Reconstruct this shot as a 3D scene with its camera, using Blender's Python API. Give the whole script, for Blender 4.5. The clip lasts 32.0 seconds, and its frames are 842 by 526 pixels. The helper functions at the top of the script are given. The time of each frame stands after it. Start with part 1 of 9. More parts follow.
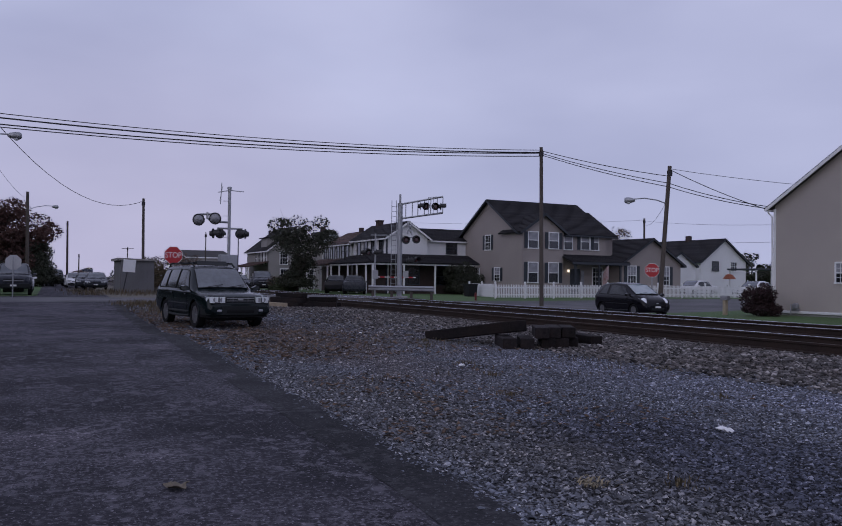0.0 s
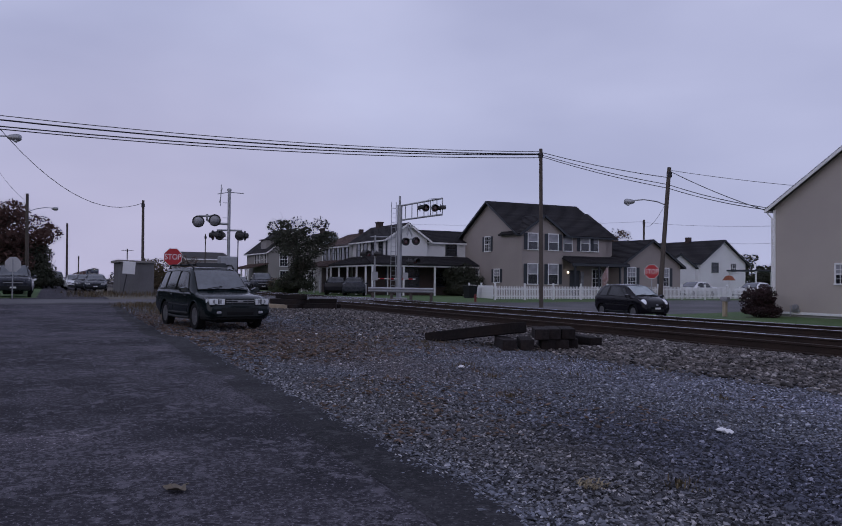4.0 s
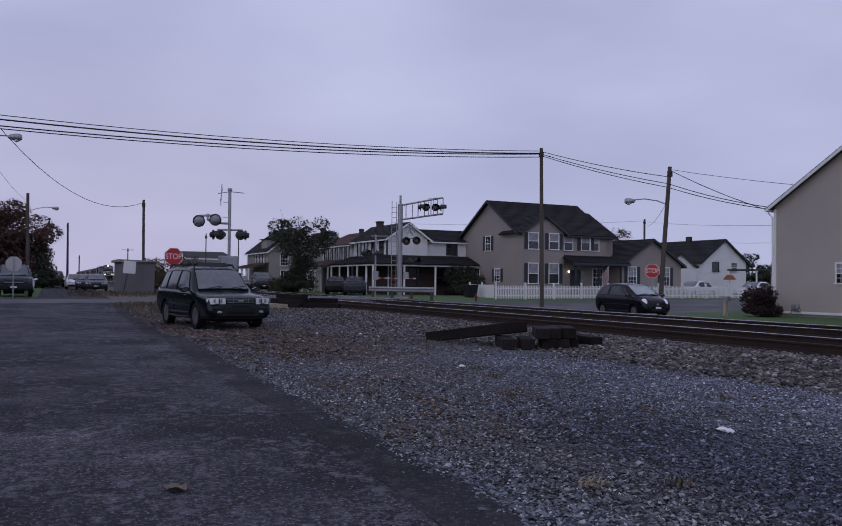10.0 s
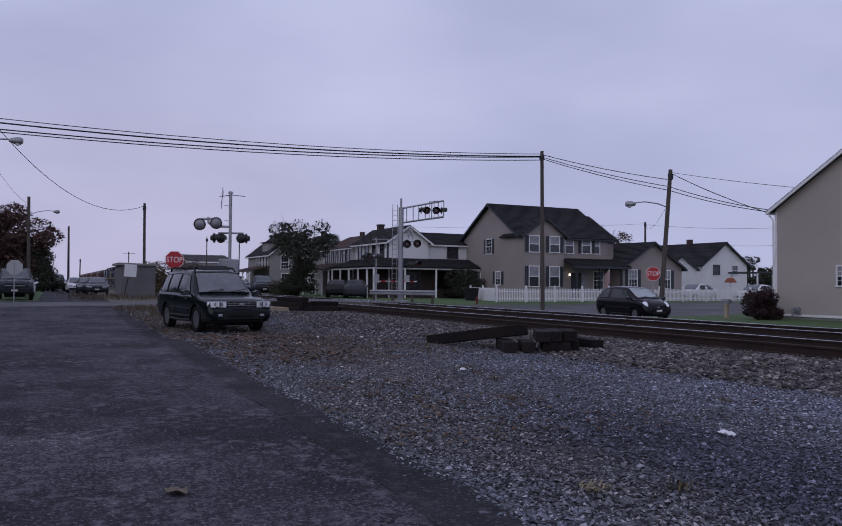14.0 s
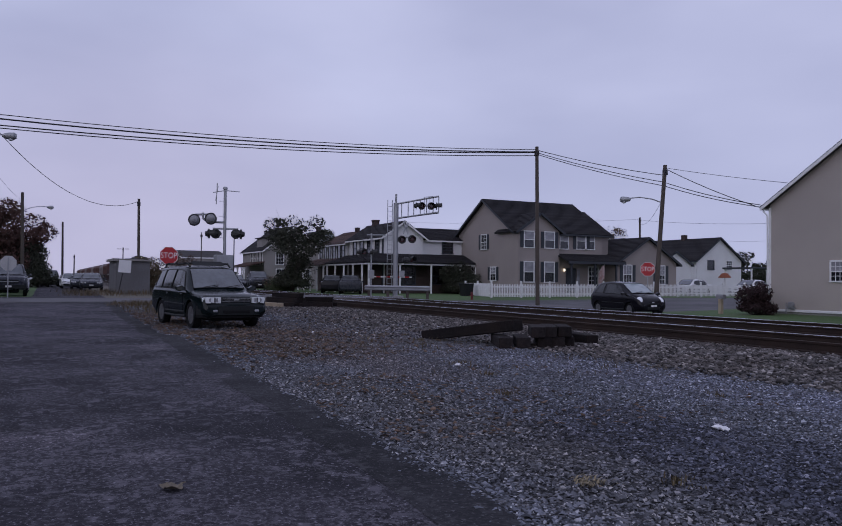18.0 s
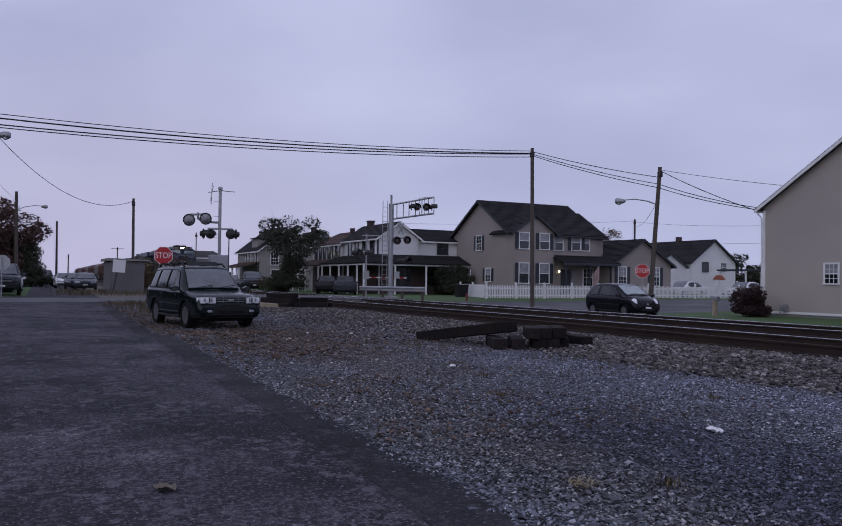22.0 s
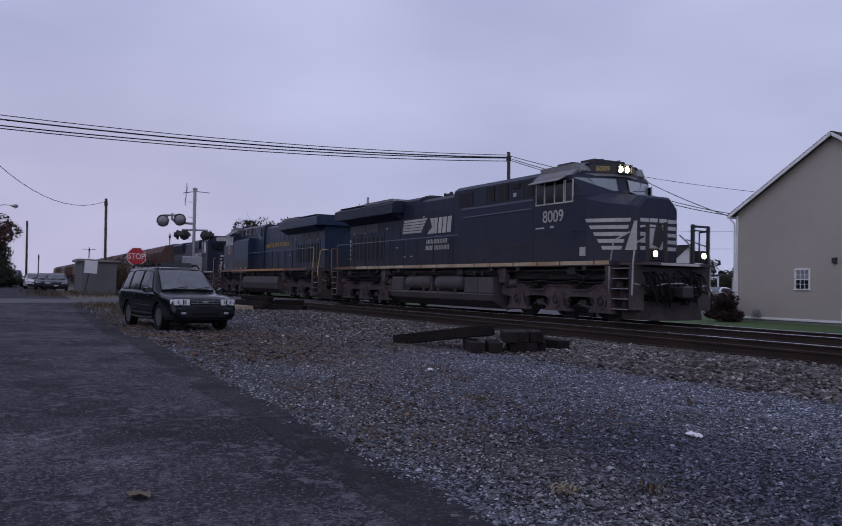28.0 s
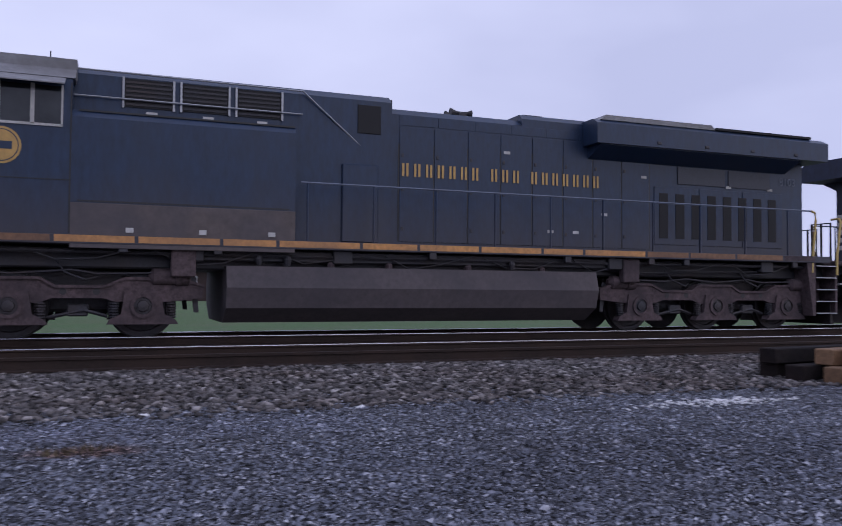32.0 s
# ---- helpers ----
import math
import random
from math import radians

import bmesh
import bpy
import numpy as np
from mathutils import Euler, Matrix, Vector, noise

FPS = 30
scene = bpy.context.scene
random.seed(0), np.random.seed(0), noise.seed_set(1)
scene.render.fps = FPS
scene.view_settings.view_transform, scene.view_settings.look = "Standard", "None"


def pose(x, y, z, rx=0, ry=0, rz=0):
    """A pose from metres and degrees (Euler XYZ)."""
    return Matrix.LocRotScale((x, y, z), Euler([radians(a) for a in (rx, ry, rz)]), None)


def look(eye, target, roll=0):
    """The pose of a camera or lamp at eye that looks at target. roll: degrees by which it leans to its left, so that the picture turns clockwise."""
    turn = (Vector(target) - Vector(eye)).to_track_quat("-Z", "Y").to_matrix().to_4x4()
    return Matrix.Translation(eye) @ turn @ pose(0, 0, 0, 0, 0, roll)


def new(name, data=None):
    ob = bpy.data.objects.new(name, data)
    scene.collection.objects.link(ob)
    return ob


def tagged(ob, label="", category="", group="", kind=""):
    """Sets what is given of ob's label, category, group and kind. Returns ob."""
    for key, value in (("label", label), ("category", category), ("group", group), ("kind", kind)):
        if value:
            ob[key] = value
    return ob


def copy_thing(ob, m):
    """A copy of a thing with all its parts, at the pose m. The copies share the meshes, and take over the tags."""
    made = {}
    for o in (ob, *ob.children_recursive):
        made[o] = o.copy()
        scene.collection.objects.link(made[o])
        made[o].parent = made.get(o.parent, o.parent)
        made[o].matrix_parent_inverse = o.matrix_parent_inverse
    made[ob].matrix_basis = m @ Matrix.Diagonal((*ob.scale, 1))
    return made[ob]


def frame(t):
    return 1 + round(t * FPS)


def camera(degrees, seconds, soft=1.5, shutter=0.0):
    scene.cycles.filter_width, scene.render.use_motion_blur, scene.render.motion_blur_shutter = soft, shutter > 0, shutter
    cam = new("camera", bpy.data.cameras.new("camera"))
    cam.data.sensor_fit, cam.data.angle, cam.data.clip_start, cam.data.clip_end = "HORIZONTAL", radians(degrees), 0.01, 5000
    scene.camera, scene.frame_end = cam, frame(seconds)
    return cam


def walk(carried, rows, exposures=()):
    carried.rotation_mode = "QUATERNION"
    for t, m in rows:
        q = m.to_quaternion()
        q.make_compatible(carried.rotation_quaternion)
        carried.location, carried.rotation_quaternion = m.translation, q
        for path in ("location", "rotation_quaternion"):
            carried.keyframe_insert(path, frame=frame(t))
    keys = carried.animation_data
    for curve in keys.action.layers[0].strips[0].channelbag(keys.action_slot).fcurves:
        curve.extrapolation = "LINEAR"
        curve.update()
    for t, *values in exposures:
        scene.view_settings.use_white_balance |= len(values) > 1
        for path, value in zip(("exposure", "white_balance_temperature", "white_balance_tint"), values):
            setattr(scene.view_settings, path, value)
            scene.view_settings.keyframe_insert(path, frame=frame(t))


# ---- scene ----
cam = camera(55.16, 32.0, soft=1.0, shutter=0.15)

# seconds, place, turn of the hand-held camera
PATH = [
    (0, 0.000, 0.000, 1.123, 91.244, -0.758, 64.041),
    (0.5, 0.000, 0.000, 1.123, 91.263, -0.720, 64.048),
    (1, 0.000, 0.000, 1.123, 91.259, -0.700, 64.053),
    (1.5, 0.000, 0.000, 1.123, 91.259, -0.701, 64.025),
    (2, 0.000, 0.000, 1.123, 91.316, -0.681, 64.062),
    (2.5, 0.000, 0.000, 1.123, 91.316, -0.681, 64.062),
    (3, 0.000, 0.000, 1.123, 91.272, -0.731, 64.038),
    (3.5, 0.000, 0.000, 1.123, 91.312, -0.714, 64.018),
    (5.5, 0.000, 0.000, 1.123, 91.431, -0.685, 64.067),
    (6, 0.000, 0.000, 1.123, 91.374, -0.680, 64.065),
    (6.5, 0.000, 0.000, 1.123, 91.318, -0.703, 64.038),
    (7, 0.000, 0.000, 1.123, 91.294, -0.764, 64.044),
    (7.5, 0.000, 0.000, 1.123, 91.271, -0.729, 64.041),
    (8, 0.000, 0.000, 1.123, 91.257, -0.707, 64.042),
    (8.5, 0.000, 0.000, 1.123, 91.259, -0.698, 64.046),
    (9, 0.000, 0.000, 1.123, 91.259, -0.690, 64.046),
    (9.5, 0.000, 0.000, 1.123, 91.299, -0.731, 64.065),
    (10, 0.000, 0.000, 1.123, 91.316, -0.681, 64.062),
    (10.5, 0.000, 0.000, 1.123, 91.259, -0.677, 64.038),
    (11, 0.000, 0.000, 1.123, 91.300, -0.635, 64.062),
    (11.5, 0.000, 0.000, 1.123, 91.267, -0.666, 64.059),
    (12, 0.000, 0.000, 1.123, 91.314, -0.653, 64.104),
    (12.5, 0.000, 0.000, 1.123, 91.333, -0.604, 64.127),
    (13, 0.000, 0.000, 1.123, 91.357, -0.609, 64.138),
    (13.5, 0.000, 0.000, 1.123, 91.543, -0.652, 64.150),
    (14, 0.000, 0.000, 1.123, 91.534, -0.633, 64.116),
    (14.5, 0.000, 0.000, 1.123, 91.517, -0.592, 64.093),
    (16.5, 0.000, 0.000, 1.123, 91.317, -0.673, 64.012),
    (17, 0.000, 0.000, 1.123, 91.262, -0.694, 64.007),
    (17.5, 0.000, 0.000, 1.123, 91.320, -0.657, 64.134),
    (18, 0.000, 0.000, 1.123, 91.223, -0.590, 63.763),
    (18.5, 0.000, 0.000, 1.123, 91.329, -0.521, 63.801),
    (19, 0.000, 0.000, 1.123, 91.244, -0.471, 63.772),
    (19.5, 0.000, 0.000, 1.123, 91.277, -0.417, 63.380),
    (20, 0.000, 0.000, 1.123, 91.262, -0.541, 63.415),
    (20.5, 0.000, 0.000, 1.123, 91.160, -0.651, 63.577),
    (21, 0.000, 0.000, 1.123, 91.322, -0.662, 63.318),
    (21.5, 0.000, 0.000, 1.123, 91.288, -0.786, 63.258),
    (22, 0.000, 0.000, 1.123, 91.291, -0.798, 63.405),
    (22.5, 0.000, 0.000, 1.123, 91.328, -0.869, 63.293),
    (23, 0.000, 0.000, 1.123, 91.403, -0.943, 63.356),
    (23.5, 0.000, 0.000, 1.123, 91.431, -0.889, 63.480),
    (24, 0.000, 0.000, 1.123, 91.364, -0.930, 63.565),
    (24.5, 0.000, 0.000, 1.123, 91.430, -1.023, 63.694),
    (25, 0.000, 0.000, 1.123, 91.482, -1.028, 63.577),
    (25.5, 0.000, 0.000, 1.123, 91.382, -0.923, 63.505),
    (27.5, -0.044, -0.015, 1.122, 91.350, -1.065, 63.584),
    (28, -0.078, -0.004, 1.123, 91.539, -1.170, 61.643),
    (28.2, -0.071, 0.008, 1.122, 91.545, -1.143, 59.203),
    (28.5, -0.060, 0.025, 1.120, 91.690, -1.161, 51.090),
    (28.7, -0.083, 0.068, 1.126, 91.464, -1.623, 43.580),
    (28.8, -0.094, 0.089, 1.129, 91.296, -1.441, 40.689),
    (29, -0.159, 0.149, 1.124, 91.210, -1.454, 33.823),
    (29.2, -0.187, 0.177, 1.122, 91.440, -1.414, 26.898),
    (29.5, -0.228, 0.220, 1.118, 91.508, -1.385, 20.796),
    (29.7, -0.212, 0.235, 1.111, 91.421, -1.061, 18.524),
    (30, -0.188, 0.257, 1.100, 91.963, -1.218, 16.881),
    (30.2, -0.130, 0.289, 1.099, 91.508, -1.558, 15.960),
    (30.5, -0.043, 0.338, 1.098, 91.494, -1.669, 17.313),
    (30.7, -0.117, 0.326, 1.102, 91.423, -1.719, 16.652),
    (31, -0.227, 0.308, 1.109, 91.004, -1.266, 18.641),
    (31.2, -0.263, 0.374, 1.088, 91.283, -1.094, 15.190),
    (31.5, -0.316, 0.474, 1.056, 91.563, -1.008, 2.013),
    (31.7, -0.244, 0.609, 1.044, 91.745, -0.727, -8.441),
    (32, -0.135, 0.811, 1.025, 91.990, -0.427, -21.296),
]

walk(cam, [(r[0], pose(*r[1:])) for r in PATH], exposures=[(0.0, -1.92), (9.0, -1.90), (19.0, -1.85), (27.8, -1.88), (29.0, -1.56), (30.0, -1.34), (32.0, -1.37)])

# ---- light: dusk under a closed cloud deck ----
world = bpy.data.worlds.new("overcast_dusk")
scene.world = world
world.use_nodes = True
wn, wl = world.node_tree.nodes, world.node_tree.links
wn.clear()
w_out = wn.new("ShaderNodeOutputWorld")
w_bg = wn.new("ShaderNodeBackground")
w_sky = wn.new("ShaderNodeTexSky")
w_sky.sky_type = "NISHITA"
w_sky.sun_disc = False
w_sky.sun_elevation = radians(21)
w_sky.sun_rotation = radians(144)
w_sky.dust_density = 3.0
w_scale = wn.new("ShaderNodeVectorMath")
w_scale.operation = "SCALE"
w_scale.inputs["Scale"].default_value = 0.12
wl.new(w_sky.outputs["Color"], w_scale.inputs[0])
w_co = wn.new("ShaderNodeTexCoord")
w_map = wn.new("ShaderNodeMapping")
w_map.inputs["Scale"].default_value = (1.0, 1.0, 2.6)
wl.new(w_co.outputs["Generated"], w_map.inputs["Vector"])
w_noise = wn.new("ShaderNodeTexNoise")
w_noise.inputs["Scale"].default_value = 2.3
w_noise.inputs["Detail"].default_value = 4.0
w_noise.inputs["Roughness"].default_value = 0.45
wl.new(w_map.outputs["Vector"], w_noise.inputs["Vector"])
w_ramp = wn.new("ShaderNodeValToRGB")
w_ramp.color_ramp.elements[0].position = 0.30
w_ramp.color_ramp.elements[0].color = (1.53, 1.63, 2.44, 1)
w_ramp.color_ramp.elements[1].position = 0.72
w_ramp.color_ramp.elements[1].color = (2.05, 2.15, 3.04, 1)
wl.new(w_noise.outputs["Fac"], w_ramp.inputs["Fac"])
w_mix = wn.new("ShaderNodeMix")
w_mix.data_type = "RGBA"
w_mix.inputs["Factor"].default_value = 0.96
wl.new(w_scale.outputs["Vector"], w_mix.inputs["A"])
w_dir = wn.new("ShaderNodeVectorMath")
w_dir.operation = "DOT_PRODUCT"
w_dir.inputs[1].default_value = (0.35, 0.92, 0.1)
wl.new(w_co.outputs["Generated"], w_dir.inputs[0])
w_dim = wn.new("ShaderNodeMapRange")
w_dim.inputs["From Min"].default_value, w_dim.inputs["From Max"].default_value = 0.55, 1.0
w_dim.inputs["To Min"].default_value, w_dim.inputs["To Max"].default_value = 1.0, 0.9
wl.new(w_dir.outputs["Value"], w_dim.inputs["Value"])
w_deck = wn.new("ShaderNodeVectorMath")
w_deck.operation = "SCALE"
wl.new(w_ramp.outputs["Color"], w_deck.inputs[0])
wl.new(w_dim.outputs["Result"], w_deck.inputs["Scale"])
# a faint warm break in the deck low over the far end of the line
w_low = wn.new("ShaderNodeVectorMath")
w_low.operation = "DOT_PRODUCT"
w_low.inputs[1].default_value = (-0.985, 0.10, -0.14)
wl.new(w_co.outputs["Generated"], w_low.inputs[0])
w_brk = wn.new("ShaderNodeMapRange")
w_brk.inputs["From Min"].default_value, w_brk.inputs["From Max"].default_value = 0.90, 0.99
wl.new(w_low.outputs["Value"], w_brk.inputs["Value"])
w_warm = wn.new("ShaderNodeMix")
w_warm.data_type, w_warm.blend_type = "RGBA", "MULTIPLY"
wl.new(w_brk.outputs["Result"], w_warm.inputs["Factor"])
wl.new(w_deck.outputs["Vector"], w_warm.inputs["A"])
w_warm.inputs["B"].default_value = (0.96, 0.885, 0.875, 1)
wl.new(w_warm.outputs["Result"], w_mix.inputs["B"])
wl.new(w_mix.outputs["Result"], w_bg.inputs["Color"])
w_bg.inputs["Strength"].default_value = 1.0
wl.new(w_bg.outputs["Background"], w_out.inputs["Surface"])

sun = new("sun", bpy.data.lights.new("sun", "SUN"))
sun.data.energy = 1.5
sun.data.angle = radians(70)
sun.data.color = (1.0, 0.93, 0.9)
sun.matrix_world = look((0, 0, 22), (-33, 45, 0))


# ---- materials ----
def material(name, color, rough=0.7, metal=0.0, vary=0.25, fine=18.0, coarse=1.3, bump=0.15, tint=None, stain=0.0, coat=0.0, rand=0.0, space="Object", stretch=(1, 1, 1), bump_dist=0.01, spec=0.5, dust=0.0):
    """A surface with a fine grain and coarse stains; tint is the colour towards which the stains go."""
    m = bpy.data.materials.new(name)
    m.use_nodes = True
    n, l = m.node_tree.nodes, m.node_tree.links
    b = n["Principled BSDF"]
    b.inputs["Roughness"].default_value = rough
    b.inputs["Metallic"].default_value = metal
    b.inputs["Coat Weight"].default_value = coat
    b.inputs["Specular IOR Level"].default_value = spec
    co = n.new("ShaderNodeTexCoord")
    mp = n.new("ShaderNodeMapping")
    mp.inputs["Scale"].default_value = stretch
    l.new(co.outputs[space], mp.inputs["Vector"])
    t1 = n.new("ShaderNodeTexNoise")
    t1.inputs["Scale"].default_value = fine
    t1.inputs["Detail"].default_value = 5
    t1.inputs["Roughness"].default_value = 0.65
    t2 = n.new("ShaderNodeTexNoise")
    t2.inputs["Scale"].default_value = coarse
    t2.inputs["Detail"].default_value = 4
    for t in (t1, t2):
        l.new(mp.outputs["Vector"], t.inputs["Vector"])
    c = Vector(color)
    r1 = n.new("ShaderNodeValToRGB")
    r1.color_ramp.elements[0].position, r1.color_ramp.elements[1].position = 0.3, 0.7
    r1.color_ramp.elements[0].color = (*(c * (1 - vary)), 1)
    r1.color_ramp.elements[1].color = (*[min(1, v) for v in c * (1 + vary)], 1)
    l.new(t1.outputs["Fac"], r1.inputs["Fac"])
    col = r1.outputs["Color"]
    tn = tint or tuple(c * 0.6)
    mx = n.new("ShaderNodeMix")
    mx.data_type = "RGBA"
    r2 = n.new("ShaderNodeMapRange")
    r2.inputs["From Min"].default_value, r2.inputs["From Max"].default_value = 0.42, 0.68
    r2.inputs["To Max"].default_value = stain if stain else vary
    l.new(t2.outputs["Fac"], r2.inputs["Value"])
    l.new(r2.outputs["Result"], mx.inputs["Factor"])
    l.new(col, mx.inputs["A"])
    mx.inputs["B"].default_value = (*tn, 1)
    col = mx.outputs["Result"]
    if rand:
        src = n.new("ShaderNodeNewGeometry").outputs["Random Per Island"] if rand < 0 else n.new("ShaderNodeObjectInfo").outputs["Random"]
        rr = n.new("ShaderNodeMapRange")
        rr.inputs["To Min"].default_value, rr.inputs["To Max"].default_value = 1 - abs(rand), 1 + abs(rand)
        l.new(src, rr.inputs["Value"])
        sc = n.new("ShaderNodeVectorMath")
        sc.operation = "SCALE"
        l.new(col, sc.inputs[0])
        l.new(rr.outputs["Result"], sc.inputs["Scale"])
        col = sc.outputs["Vector"]
    if dust:
        # road dust thrown up on the low panels, ragged at its upper edge
        pos = n.new("ShaderNodeSeparateXYZ")
        l.new(n.new("ShaderNodeNewGeometry").outputs["Position"], pos.inputs["Vector"])
        rag = n.new("ShaderNodeMath")
        rag.operation = "MULTIPLY_ADD"
        l.new(t2.outputs["Fac"], rag.inputs[0])
        rag.inputs[1].default_value = -1.3
        l.new(pos.outputs["Z"], rag.inputs[2])
        up = n.new("ShaderNodeMapRange")
        up.inputs["From Min"].default_value, up.inputs["From Max"].default_value = 1.0, 2.3
        up.inputs["To Min"].default_value, up.inputs["To Max"].default_value = dust, 0.0
        l.new(rag.outputs["Value"], up.inputs["Value"])
        dm = n.new("ShaderNodeMix")
        dm.data_type = "RGBA"
        l.new(up.outputs["Result"], dm.inputs["Factor"])
        l.new(col, dm.inputs["A"])
        dm.inputs["B"].default_value = (0.062, 0.050, 0.047, 1)
        col = dm.outputs["Result"]
    l.new(col, b.inputs["Base Color"])
    rg = n.new("ShaderNodeMapRange")
    rg.inputs["To Min"].default_value, rg.inputs["To Max"].default_value = max(0.03, rough - 0.12), min(1, rough + 0.12)
    l.new(t1.outputs["Fac"], rg.inputs["Value"])
    l.new(rg.outputs["Result"], b.inputs["Roughness"])
    if bump:
        bp = n.new("ShaderNodeBump")
        bp.inputs["Strength"].default_value = bump
        bp.inputs["Distance"].default_value = bump_dist
        l.new(t1.outputs["Fac"], bp.inputs["Height"])
        l.new(bp.outputs["Normal"], b.inputs["Normal"])
    return m


def glow(name, color, strength):
    m = bpy.data.materials.new(name)
    m.use_nodes = True
    b = m.node_tree.nodes["Principled BSDF"]
    b.inputs["Base Color"].default_value = (*color, 1)
    b.inputs["Emission Color"].default_value = (*color, 1)
    b.inputs["Emission Strength"].default_value = strength
    return m


def glassy(name, color, rough=0.05):
    """Dark window glass: a smooth dielectric over a dim interior."""
    return material(name, color, rough, 0.0, 0.15, 3.0, 0.7, 0.0, spec=0.8)


# broad stains of the lot: centre, half axes, tint
STAINS = (((-3.4, 4.15), (2.9, 0.95), (0.52, 0.52, 0.59)), ((-1.6, 3.6), (1.6, 0.7), (0.82, 0.82, 0.85)), ((-6.6, 6.7), (5.5, 0.95), (1.28, 1.28, 1.34)), ((-13.5, 4.3), (6.0, 1.1), (1.0, 0.87, 0.78)), ((-18.0, 6.0), (7.0, 2.0), (0.95, 0.83, 0.75)), ((-6.0, 3.0), (4.6, 0.75), (0.92, 0.86, 0.78)), ((-0.29, 6.3), (0.42, 0.2), (0.9, 0.52, 0.36)), ((3.2, 4.9), (2.6, 0.8), (0.78, 0.78, 0.8)), ((-2.0, 7.0), (3.6, 0.55), (1.15, 1.15, 1.2)))


def stained(n, l, co, col, stains):
    """Multiplies a colour by ragged oval stains lying on the ground plane."""
    rag = n.new("ShaderNodeTexNoise")
    rag.inputs["Scale"].default_value, rag.inputs["Detail"].default_value, rag.inputs["Roughness"].default_value = 1.1, 7, 0.7
    l.new(co.outputs["Object"], rag.inputs["Vector"])
    for (cx, cy), (rx, ry), tint in stains:
        mp = n.new("ShaderNodeMapping")
        mp.vector_type = "TEXTURE"
        mp.inputs["Location"].default_value = (cx, cy, 0)
        mp.inputs["Scale"].default_value = (rx, ry, 1000)
        l.new(co.outputs["Object"], mp.inputs["Vector"])
        ln = n.new("ShaderNodeVectorMath")
        ln.operation = "LENGTH"
        l.new(mp.outputs["Vector"], ln.inputs[0])
        ad = n.new("ShaderNodeMath")
        ad.operation = "MULTIPLY_ADD"
        ad.inputs[1].default_value = 2.2
        l.new(rag.outputs["Fac"], ad.inputs[0])
        l.new(ln.outputs["Value"], ad.inputs[2])
        rg = n.new("ShaderNodeMapRange")
        rg.inputs["From Min"].default_value, rg.inputs["From Max"].default_value = 1.7, 2.3
        rg.inputs["To Min"].default_value, rg.inputs["To Max"].default_value = 0.9, 0.0
        l.new(ad.outputs["Value"], rg.inputs["Value"])
        mx = n.new("ShaderNodeMix")
        mx.data_type, mx.blend_type = "RGBA", "MULTIPLY"
        l.new(rg.outputs["Result"], mx.inputs["Factor"])
        l.new(col, mx.inputs["A"])
        mx.inputs["B"].default_value = (*tint, 1)
        col = mx.outputs["Result"]
    return col


